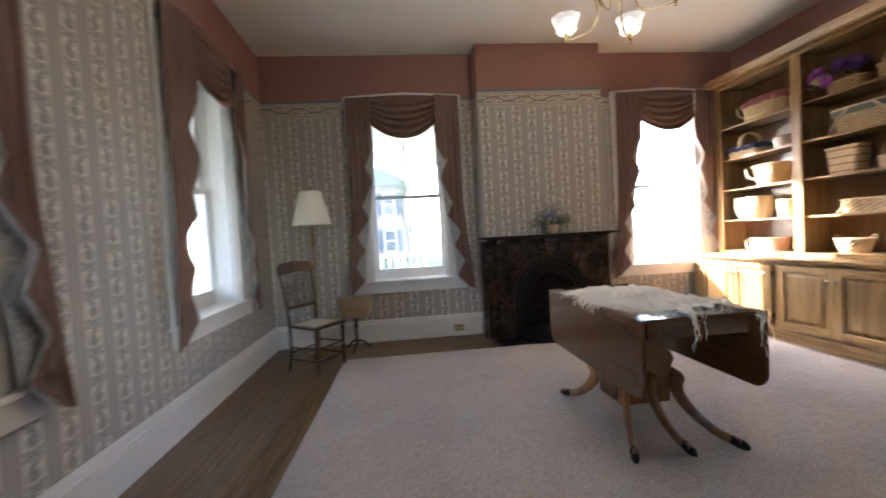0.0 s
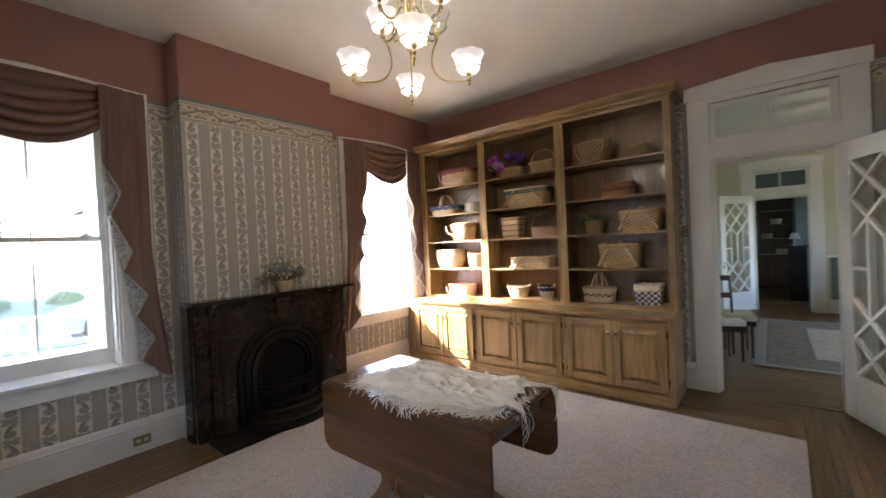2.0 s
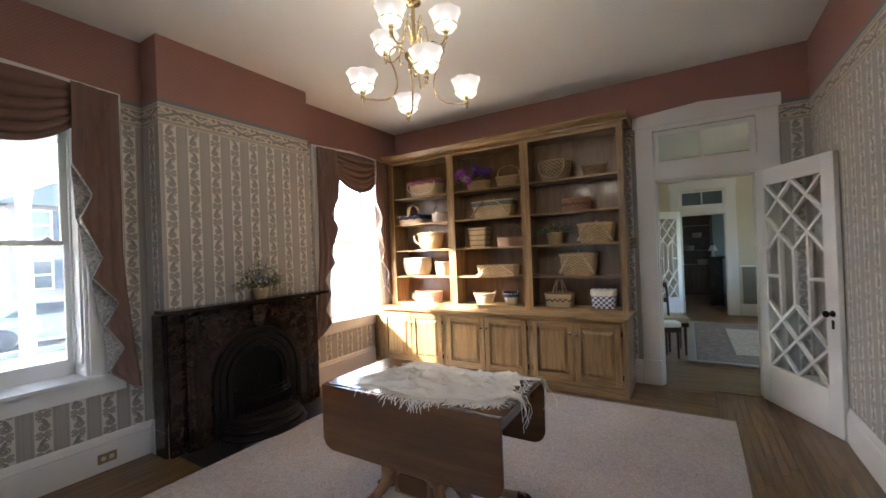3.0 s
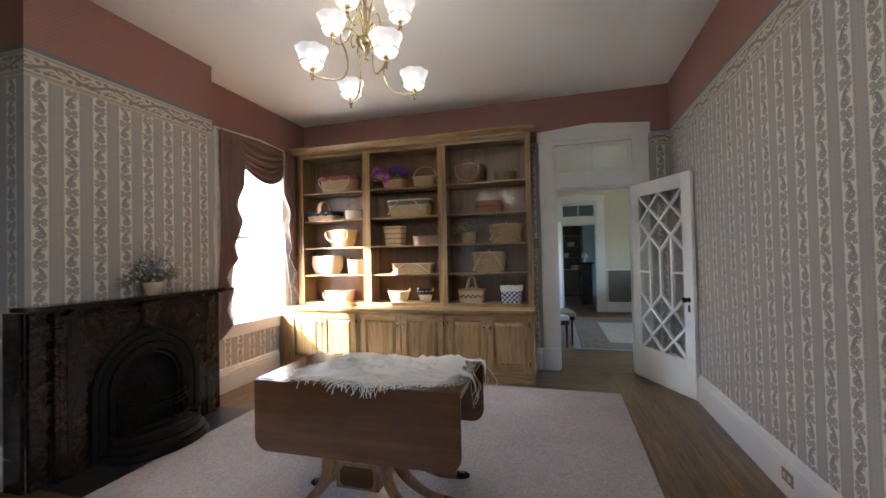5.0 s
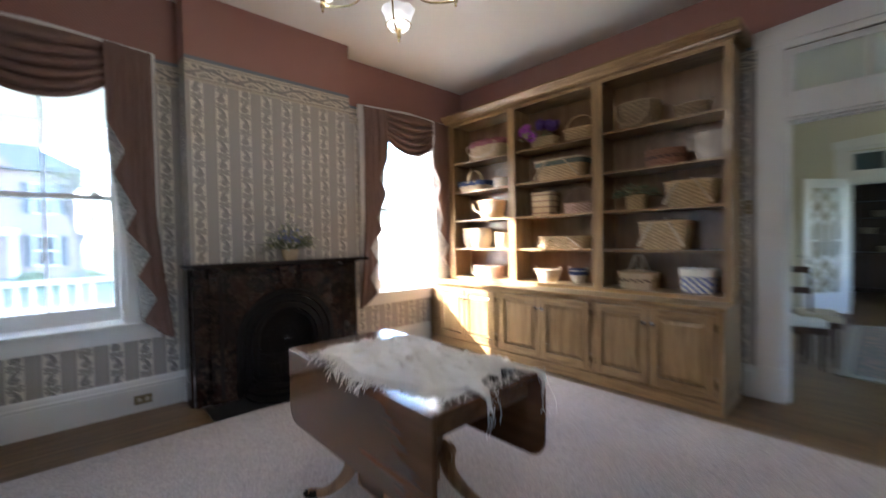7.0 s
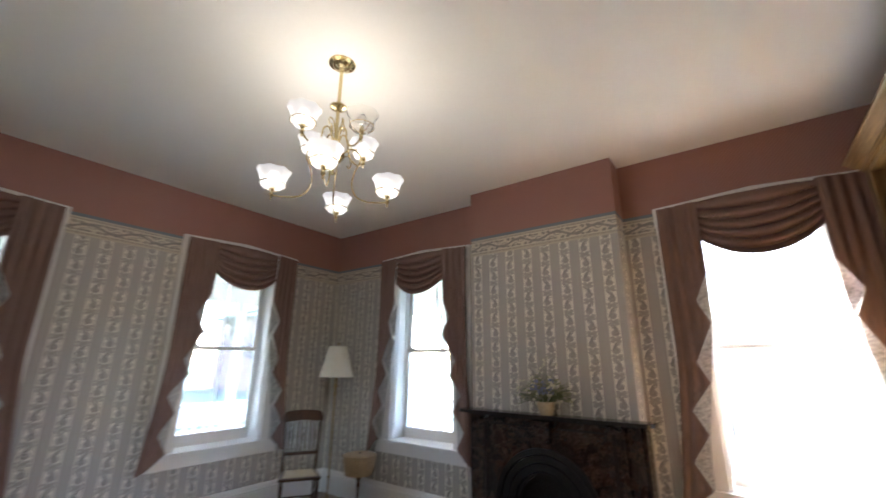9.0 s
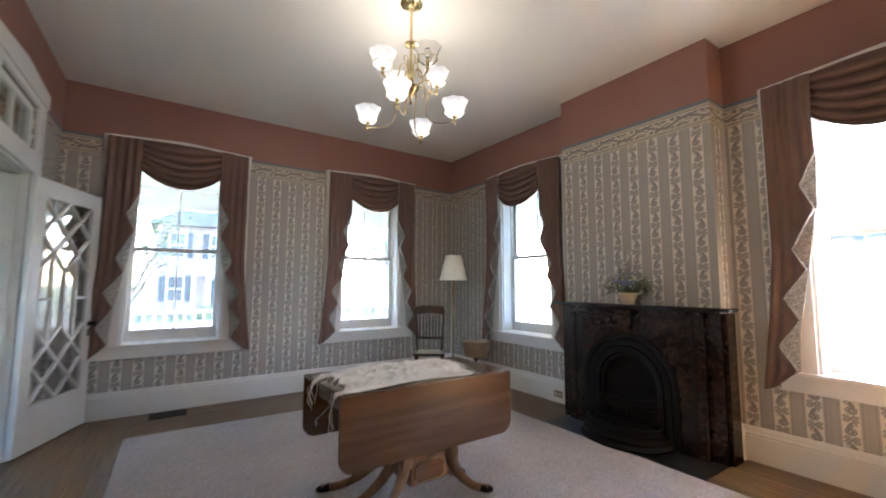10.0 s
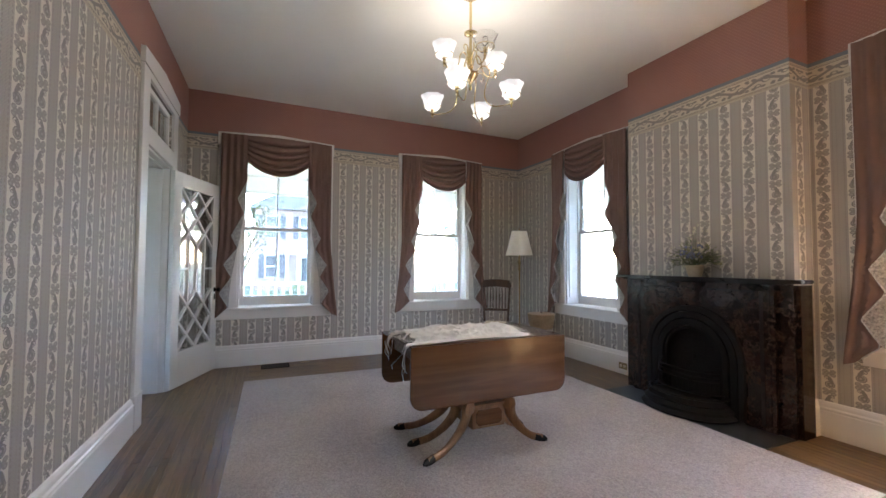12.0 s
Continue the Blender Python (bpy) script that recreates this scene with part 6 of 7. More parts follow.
def build_floor_lamp():
    t = thing("floor_lamp", "antique brass floor lamp with an ivory pleated shade", "lamp", (-0.52, 4.93, 0))
    dull = surface("aged_brass", (0.22, 0.14, 0.06), (0.34, 0.23, 0.10), 0.35, 20, metal=0.9, relief=0.03)
    bm = bmesh.new()
    lathe(bm, [(0.13, 0), (0.135, 0.012), (0.12, 0.022), (0.07, 0.03), (0.04, 0.05), (0.02, 0.07)], 28)
    part("foot", bm, dull, t, smooth=True)
    bm = bmesh.new()
    lathe(bm, [(0.012, 0.07), (0.012, 0.3), (0.02, 0.32), (0.01, 0.34), (0.011, 1.2), (0.018, 1.22), (0.024, 1.24), (0.012, 1.27), (0.022, 1.31), (0.026, 1.34), (0.012, 1.37), (0.018, 1.40), (0.008, 1.44), (0.008, 1.80)], 16)
    part("pole", bm, dull, t, smooth=True)
    bm = bmesh.new()
    wob = lambda th, k: 1 + 0.012 * math.cos(60 * th)
    rings = lathe(bm, [(0.205, 1.445), (0.203, 1.455), (0.16, 1.62), (0.118, 1.80), (0.117, 1.812)], 240, wob=wob, closed=False)
    rin = lathe(bm, [(0.20, 1.445), (0.113, 1.812)], 240, wob=wob, closed=False)
    for a, b in ((rings[0], rin[0]), (rings[-1], rin[-1])):
        for k in range(240):
            bm.faces.new((a[k], a[(k + 1) % 240], b[(k + 1) % 240], b[k]))
    bmesh.ops.recalc_face_normals(bm, faces=bm.faces)
    sh = part("shade", bm, SHADE_CLOTH, t, smooth=True)
    for r_, z in ((0.207, 1.445), (0.119, 1.808)):
        bm = bmesh.new()
        tube(bm, [(r_ * math.cos(k * math.pi / 24), r_ * math.sin(k * math.pi / 24), z) for k in range(48)], 0.004, 6, closed=True)
        part("shade_trim", bm, SHADE_CLOTH, sh, smooth=True)
    bm = bmesh.new()
    for k in range(3):
        tube(bm, [(0, 0, 1.80), (0.113 * math.cos(k * 2.09), 0.113 * math.sin(k * 2.09), 1.80)], 0.002, 5)
    part("shade_spider", bm, dull, t)
    bm = bmesh.new()
    lathe(bm, [(0.004, 1.80), (0.01, 1.82), (0.012, 1.84), (0.005, 1.86), (0.001, 1.87)], 10)
    part("finial", bm, dull, t, smooth=True)


def build_sewing_stand():
    t = thing("sewing_stand", "round woven sewing basket with flat lid on a turned pedestal", "sewing basket", (-0.12, 5.03, 0))
    bm = basket_body(0.38, 0.38, 0.19, 0.80, 2, 0.02, 72, 0.013, lambda j, r_, i: 0)
    bmesh.ops.translate(bm, vec=(0, 0, 0.385), verts=bm.verts)
    part("basket", bm, GREYED, t)
    bm = bmesh.new()
    lathe(bm, [(0.192, 0.576), (0.196, 0.58), (0.196, 0.592), (0.185, 0.597), (0.10, 0.60), (0.002, 0.60)], 40)
    part("lid", bm, GREYED, t, smooth=True)
    bm = bmesh.new()
    lathe(bm, [(0.001, 0.6), (0.012, 0.602), (0.013, 0.614), (0.002, 0.62)], 12)
    part("lid_knob", bm, WALNUT, t, smooth=True)
    bm = bmesh.new()
    lathe(bm, [(0.02, 0.06), (0.024, 0.1), (0.014, 0.14), (0.016, 0.24), (0.026, 0.28), (0.016, 0.31), (0.05, 0.37), (0.05, 0.385)], 16)
    part("pedestal", bm, WALNUT, t, smooth=True)
    for k in range(3):
        th = k * 2.094 + 0.4
        bm = bmesh.new()
        tube(bm, smooth_path([(0.012 * math.cos(th), 0.012 * math.sin(th), 0.10), (0.07 * math.cos(th), 0.07 * math.sin(th), 0.085), (0.13 * math.cos(th), 0.13 * math.sin(th), 0.03), (0.17 * math.cos(th), 0.17 * math.sin(th), 0.012)], 4), 0.012, 8)
        part("foot", bm, WALNUT, t, smooth=True)


build_side_chair()
build_floor_lamp()
build_sewing_stand()


# ---- outlets, switch, floor register ----
PLATE = surface("antique_brass_plate", (0.24, 0.19, 0.11), (0.34, 0.28, 0.17), 0.4, 25, metal=0.7, relief=0.05)
IVORY = surface("ivory_plastic", (0.62, 0.56, 0.42), (0.68, 0.62, 0.49), 0.4, 10, relief=0.02)
# near-black that paints the shade inside openings
DARK = surface("recess_shade", (0.01, 0.01, 0.01), (0.02, 0.02, 0.02), 0.6, 10)


def build_outlet(m, label):
    """A duplex outlet lying along local x, facing local +y."""
    t = thing("wall_outlet", label, "outlet", group="outlets in the skirting")
    t.matrix_world = m
    part("plate", boxes(((-0.06, 0.0002, -0.037), (0.06, 0.005, 0.037)), bev=0.002), PLATE, t)
    for s in (-1, 1):
        bm = bmesh.new()
        lathe(bm, [(0.0165, 0.0), (0.0165, 0.003), (0.015, 0.004)], 20)
        bmesh.ops.transform(bm, matrix=pose(s * 0.026, 0.0052, 0, -90, 0, 0), verts=bm.verts)
        f = part("socket", bm, IVORY, t)
        bm = boxes(((s * 0.026 - 0.007, 0.0093, -0.006), (s * 0.026 - 0.005, 0.0097, 0.006)), ((s * 0.026 + 0.005, 0.0093, -0.006), (s * 0.026 + 0.007, 0.0097, 0.006)), bev=0)
        part("slot", bm, DARK, f)


build_outlet(pose(1.10, YN - 0.028, 0.10, 0, 0, 180), "brass duplex outlet with ivory sockets set in the skirting")
build_outlet(S_M @ pose(2.45 - XE, 0.028, 0.125), "brass duplex outlet with ivory sockets set in the skirting")

t = thing("light_switch", "small brass light switch plate on the striped paper", "switch", (XE, 1.925, 1.60))
part("plate", boxes(((-0.006, -0.028, -0.058), (-0.0005, 0.028, 0.058)), bev=0.002), PLATE, t)
for z in (-0.028, 0.028):
    bm = bmesh.new()
    lathe(bm, [(0.008, 0), (0.008, 0.008), (0.005, 0.010)], 12)
    bmesh.ops.transform(bm, matrix=pose(-0.006, 0, z, 0, -90, 0), verts=bm.verts)
    part("push_button", bm, IVORY, t)

t = thing("floor_register", "dark slotted iron floor register in the boards", "vent", (-0.91, 1.50, 0.0))
bm = bmesh.new()
for a, b in (((-0.11, -0.165, 0.0005), (-0.097, 0.165, 0.006)), ((0.097, -0.165, 0.0005), (0.11, 0.165, 0.006)), ((-0.097, -0.165, 0.0005), (0.097, -0.152, 0.006)), ((-0.097, 0.152, 0.0005), (0.097, 0.165, 0.006))):
    box(bm, a, b, 0.001)
part("register_frame", bm, BLACK_IRON, t)
# flat dark plate in place of the shaded well under the bars
part("register_well_shade", boxes(((-0.097, -0.152, 0.0004), (0.097, 0.152, 0.0012)), bev=0), DARK, t)
for k in range(16):
    y = -0.145 + k * 0.0193
    part("register_bar", boxes(((-0.097, y, 0.0014), (0.097, y + 0.006, 0.005)), bev=0), BLACK_IRON, t)
t = thing("floor_jack", "small brass cover plate in the boards", "cover plate", (-0.98, 1.86, 0.0))
part("cover", boxes(((-0.02, -0.05, 0.0004), (0.02, 0.05, 0.004)), bev=0.001), BRASS, t)


# ---- the rooms beyond ----
CREAM_WALL = surface("cream_plaster", (0.58, 0.53, 0.41), (0.64, 0.59, 0.46), 0.7, 1.0, fine=50)
PALE_BLUE = surface("pale_blue_plaster", (0.36, 0.42, 0.42), (0.42, 0.48, 0.48), 0.7, 1.0, fine=50)
BEAD = surface("grey_green_beadboard", (0.17, 0.17, 0.145), (0.22, 0.22, 0.19), 0.5, 3, fine=80)
BOARD_Y = wood("hall_boards", (0.085, 0.044, 0.017), (0.175, 0.100, 0.040), "y", 0.4, 0.0, grain=12, vary=0.2)
X2 = 10.25


def build_rooms():
    # dining room east of the bookcase wall
    for nm, args, mat in (
        ("wall_dining_far", (-2.6, 3.4, X2, X2 + 0.15, 0, H, [(0.68, 1.52, 0, 2.20), (0.68, 1.52, 2.34, 2.70)], "y"), CREAM_WALL),
        ("wall_dining_south", (XE + 0.2, X2, -2.75, -2.6, 0, H, [(6.4, 7.0, 0.7, 2.3), (8.8, 9.4, 0.7, 2.3)]), CREAM_WALL),
        ("wall_dining_north", (XE + 0.2, X2, 2.6, 2.75, 0, H, []), CREAM_WALL),
        ("wall_dining_near", (-4.05, 0.165, XE + 0.19, XE + 0.21, 0, H, [], "y"), CREAM_WALL),
        ("wall_back_east", (-1.6, 3.4, 14.4, 14.55, 0, H, [], "y"), PALE_BLUE),
        ("wall_back_south", (X2 + 0.15, 14.4, -1.75, -1.6, 0, H, [(11.5, 12.0, 0.8, 2.5)]), PALE_BLUE),
        ("wall_back_north", (X2 + 0.15, 14.4, 3.4, 3.55, 0, H, []), PALE_BLUE),
        ("wall_hall_west", (-3.9, YS - 0.21, XW - WT, XW - WT + 0.15, 0, H, [], "y"), CREAM_WALL),
        ("wall_hall_south", (XW - WT + 0.15, XE + 0.19, -4.05, -3.9, 0, H, [(1.2, 2.0, 0.9, 2.6)]), CREAM_WALL),
    ):
        bm = bmesh.new()
        wall_x(bm, *args)
        setting(nm, bm, mat)
    setting("ceiling_dining", boxes(((XE + 0.2, -2.8, H), (14.6, 3.6, H + 0.12)), bev=0), CEIL)
    setting("ceiling_hall", boxes(((XW - WT, -4.05, H + 0.003), (XE + 0.2, YS - 0.02, H + 0.12)), bev=0), CEIL)
    build_doorway("doorway_dining", Matrix.Translation((X2 - 0.001, 0, 0)) @ pose(0, 0, 0, 0, 0, 90) @ Matrix.Diagonal((1, 1, 0.958, 1)), 0.68, 1.52, 0.14, "cream doorway with a two-light transom above")
    # beadboard panel and its frame
    g = setting("beadboard_panel", boxes(((X2 - 0.012, -0.26, 0.25), (X2 - 0.001, 0.43, 1.02)), bev=0), BEAD)
    for k in range(14):
        y = -0.25 + k * 0.05
        part("bead", boxes(((X2 - 0.018, y, 0.26), (X2 - 0.0125, y + 0.042, 1.01)), bev=0.002), BEAD, g)
    for a, b in (((X2 - 0.024, -2.5, 0.0), (X2 - 0.001, 0.48, 0.245)), ((X2 - 0.03, -0.31, 1.022), (X2 - 0.001, 0.48, 1.05))):
        setting("trim", boxes((a, b), bev=0.004), WHITE)
    # carpet with its border
    t = thing("patterned_rug", "cream and taupe patterned rug with a broad floral border", "rug", (7.6, -0.4, 0))
    rug, nt, b = base("floral_rug", (0.4, 0.36, 0.28), 0.95)
    v = coords(nt)
    sp = nt.nodes.new("ShaderNodeSeparateXYZ")
    nt.links.new(v, sp.inputs[0])
    rx, ry = X(nt, sp.outputs[0]).abs() * -1.0 + 1.55, X(nt, sp.outputs[1]).abs() * -1.0 + 1.85
    e = rx.min(ry)
    n1, n2 = noise_tex(nt, v, 9, 4, 0.7), noise_tex(nt, v, 30, 3)
    band = e.lt(0.55) * e.gt(0.12)
    c = mix(nt, (n1 - 0.5).abs().lt(0.035) * 0.6, (0.60, 0.52, 0.38), (0.32, 0.25, 0.17))
    c = mix(nt, band, c, mix(nt, n1.gt(0.52), (0.18, 0.16, 0.12), (0.30, 0.20, 0.14)))
    c = mix(nt, ((e - 0.55).abs().lt(0.025)).max((e - 0.12).abs().lt(0.02)), c, (0.17, 0.16, 0.14))
    c = mix(nt, e.lt(0.09), c, (0.33, 0.30, 0.24))
    c = mix(nt, n2 * 0.4, c, (0.22, 0.21, 0.19))
    nt.links.new(c, b.inputs["Base Color"])
    part("rug_field", boxes(((-1.55, -1.85, 0.0003), (1.55, 1.85, 0.011)), bev=0.003), rug, t)
    # chair with a pale seat near the doorway
    t = thing("dining_chair", "dark dining chair with a pale upholstered seat", "chair", (6.25, 1.78, 0), 200)
    bm = bmesh.new()
    box(bm, (-0.21, -0.22, 0.43), (0.21, 0.22, 0.50), 0.025)
    part("seat", bm, CLOTH, t)
    part("seat_rail", boxes(((-0.20, -0.21, 0.36), (0.20, 0.21, 0.429)), bev=0.004), WALNUT, t)
    for x in (-0.17, 0.17):
        for y in (-0.18, 0.18):
            bm = bmesh.new()
            lathe(bm, [(0.012, 0), (0.014, 0.05), (0.02, 0.30), (0.022, 0.37)], 10, (x, y, 0))
            part("leg", bm, WALNUT, t)
    for y in (-0.19, 0.19):
        bm = bmesh.new()
        tube(bm, smooth_path([(-0.2, y, 0.37), (-0.21, y, 0.7), (-0.26, y, 1.0)], 4), 0.016, 8)
        part("back_post", bm, WALNUT, t)
    for z in (0.72, 0.94):
        part("back_rail", boxes(((-0.262 + (0.94 - z) * 0.15, -0.18, z), (-0.24 + (0.94 - z) * 0.15, 0.18, z + 0.07)), bev=0.005), WALNUT, t)
    t = thing("piano_stool", "low dark stool with a buff padded top", "stool", (6.55, 1.62, 0), 10)
    bm = bmesh.new()
    box(bm, (-0.25, -0.17, 0.46), (0.25, 0.17, 0.53), 0.025)
    part("pad", bm, CANE, t)
    part("frame", boxes(((-0.24, -0.16, 0.40), (0.24, 0.16, 0.459)), bev=0.004), WALNUT, t)
    for x in (-0.2, 0.2):
        for y in (-0.12, 0.12):
            bm = bmesh.new()
            lathe(bm, [(0.011, 0), (0.012, 0.04), (0.019, 0.36), (0.021, 0.41)], 10, (x, y, 0))
            part("leg", bm, WALNUT, t)
    # checked armchair against the far wall
    t = thing("armchair", "armchair covered in a brown and cream check", "armchair", (9.55, -0.42, 0), 180)
    chk, nt, b = base("brown_check", (0.3, 0.25, 0.2), 0.85)
    sp = nt.nodes.new("ShaderNodeSeparateXYZ")
    nt.links.new(coords(nt), sp.inputs[0])
    q = ((X(nt, sp.outputs[0]) + X(nt, sp.outputs[1])) * 16.0).fract().gt(0.5) + (X(nt, sp.outputs[2]) * 16.0).fract().gt(0.5)
    nt.links.new(mix(nt, q * 0.5, (0.40, 0.36, 0.29), (0.10, 0.075, 0.055)), b.inputs["Base Color"])
    for nm, a, bb in (("seat", (-0.3, -0.26, 0.14), (0.34, 0.26, 0.46)), ("backrest", (-0.42, -0.30, 0.14), (-0.28, 0.30, 0.98)), ("arm", (-0.3, -0.37, 0.14), (0.32, -0.265, 0.62)), ("arm", (-0.3, 0.265, 0.14), (0.32, 0.37, 0.62))):
        bm = bmesh.new()
        box(bm, a, bb, 0.045)
        part(nm, bm, chk, t, smooth=True)
    for x in (-0.3, 0.28):
        for y in (-0.3, 0.3):
            bm = bmesh.new()
            lathe(bm, [(0.015, 0), (0.022, 0.139)], 10, (x, y, 0))
            part("leg", bm, WALNUT, t)
    # ceiling fan
    t = thing("ceiling_fan", "white and wood ceiling fan at rest", "ceiling fan", (8.4, 0.1, H))
    bm = bmesh.new()
    lathe(bm, [(0.02, -0.42), (0.09, -0.40), (0.1, -0.33), (0.08, -0.30), (0.014, -0.28), (0.014, -0.04), (0.06, -0.02), (0.065, 0)], 20)
    part("motor", bm, BRASS, t, smooth=True)
    # bowl's glow and point light added to warm and brighten the dining room
    bm = bmesh.new()
    lathe(bm, [(0.002, -0.53), (0.06, -0.52), (0.10, -0.49), (0.115, -0.45), (0.10, -0.425)], 24)
    part("lamp_bowl", bm, glow("opal_bowl_glow", (1.0, 0.90, 0.74), 0.15), t, smooth=True).visible_shadow = False
    li = new("dining_fill", bpy.data.lights.new("dining_fill", "POINT"))
    li.data.energy, li.data.color, li.data.shadow_soft_size = 0.6, (1.0, 0.84, 0.62), 0.08
    li.location = (8.4, 0.1, H - 0.47)
    for k in range(5):
        bm = boxes(((0.12, -0.06, -0.365), (0.62, 0.06, -0.358)), bev=0.003)
        bmesh.ops.rotate(bm, cent=(0, 0, 0), matrix=pose(0, 0, 0, 0, 0, 72 * k + 20).to_3x3(), verts=bm.verts)
        part("blade", bm, OAK, t)
    # dresser, mantel and small things in the last room
    t = thing("dresser", "tall dark wooden dresser with open shelves and cupboards", "dresser", (14.1, 1.55, 0))
    for nm, a, bb in (("back_panel", (0.27, -0.75, 0), (0.29, 0.75, 2.5)), ("side", (-0.2, -0.78, 0), (0.29, -0.75, 2.5)), ("side", (-0.2, 0.75, 0), (0.29, 0.78, 2.5)), ("upright", (-0.19, -0.02, 0.9), (0.26, 0.02, 2.45)), ("counter", (-0.28, -0.8, 0.86), (0.29, 0.8, 0.9)), ("cornice", (-0.24, -0.82, 2.46), (0.29, 0.82, 2.56)), ("plinth", (-0.22, -0.75, 0), (-0.18, 0.75, 0.1))):
        part(nm, boxes((a, bb)), WALNUT_MID, t)
    for z in (1.3, 1.68, 2.06):
        part("shelf", boxes(((-0.17, -0.75, z), (0.26, 0.75, z + 0.02))), WALNUT_MID, t)
    for k in range(3):
        part("cupboard_door", boxes(((-0.24, -0.74 + k * 0.5, 0.12), (-0.21, -0.26 + k * 0.5, 0.84)), bev=0.006), WALNUT_MID, t)
    for k, (y, z) in enumerate(((-0.5, 0.902), (-0.2, 1.322), (0.4, 0.902), (0.5, 1.322), (-0.4, 1.702))):
        build_basket("small pale basket on a dark dresser shelf", (14.05, 1.55 + y, z), 0.24, 0.2, 0.13, mat=PALE, group="baskets in the far room")
    t = thing("dark_mantel", "black painted mantelpiece in the far room", "fireplace", (12.3, 0.83, 0))
    part("body", boxes(((-0.6, -0.15, 0), (0.6, 0.14, 1.16)), bev=0.006), MARBLE_BLACK, t)
    part("mantel_shelf", boxes(((-0.68, -0.2, 1.161), (0.68, 0.2, 1.20)), bev=0.006), MARBLE_BLACK, t)
    t = thing("table_lamp", "small white lamp on the dark mantel", "lamp", (11.95, 0.86, 1.2005))
    bm = bmesh.new()
    lathe(bm, [(0.05, 0), (0.05, 0.015), (0.015, 0.03), (0.035, 0.08), (0.01, 0.14)], 14)
    part("base", bm, KNOB_WHITE, t, smooth=True)
    bm = bmesh.new()
    lathe(bm, [(0.10, 0.14), (0.05, 0.27)], 20)
    part("shade", bm, SHADE_CLOTH, t, smooth=True)


WALNUT_MID = wood("reddish_dresser_wood", (0.045, 0.024, 0.014), (0.095, 0.052, 0.030), "z", 0.35, 0.2)
build_rooms()
build_lattice_door((X2 - 0.03, 1.54), (9.55, 2.02))


# ---- porch, garden and street ----
LAWN = surface("spring_lawn", (0.045, 0.075, 0.022), (0.085, 0.12, 0.04), 0.9, 0.6, fine=9, relief=0.4, dist=0.02)
ROAD = surface("worn_asphalt", (0.06, 0.06, 0.062), (0.10, 0.10, 0.10), 0.85, 0.8, fine=30, relief=0.2)
WALK = surface("pale_concrete", (0.24, 0.235, 0.22), (0.32, 0.315, 0.30), 0.8, 1.2, fine=40, relief=0.2)
BRICK = surface("pale_red_brick", (0.25, 0.175, 0.155), (0.34, 0.25, 0.22), 0.8, 3, fine=14, relief=0.4, dist=0.01)
ROOF = surface("grey_roof_slates", (0.11, 0.11, 0.115), (0.17, 0.17, 0.175), 0.7, 3, fine=20, relief=0.4)
SHUTTER = surface("dark_shutter_paint", (0.03, 0.035, 0.04), (0.05, 0.055, 0.06), 0.5, 6)
BARK = surface("grey_bark", (0.12, 0.10, 0.08), (0.20, 0.17, 0.14), 0.9, 8, fine=40, relief=0.6, dist=0.01)
SPRING = surface("young_leaf", (0.09, 0.13, 0.03), (0.16, 0.20, 0.06), 0.6, 8)
CAR_PAINT = surface("silver_blue_car_paint", (0.25, 0.30, 0.34), (0.28, 0.33, 0.37), 0.25, 2, metal=0.4, relief=0.0)
TYRE = surface("tyre_rubber", (0.02, 0.02, 0.02), (0.035, 0.035, 0.035), 0.8, 8)
DARK_GLASS = surface("dark_window_glass", (0.03, 0.035, 0.04), (0.05, 0.055, 0.06), 0.08, 2, relief=0.0)
GZ = -0.9


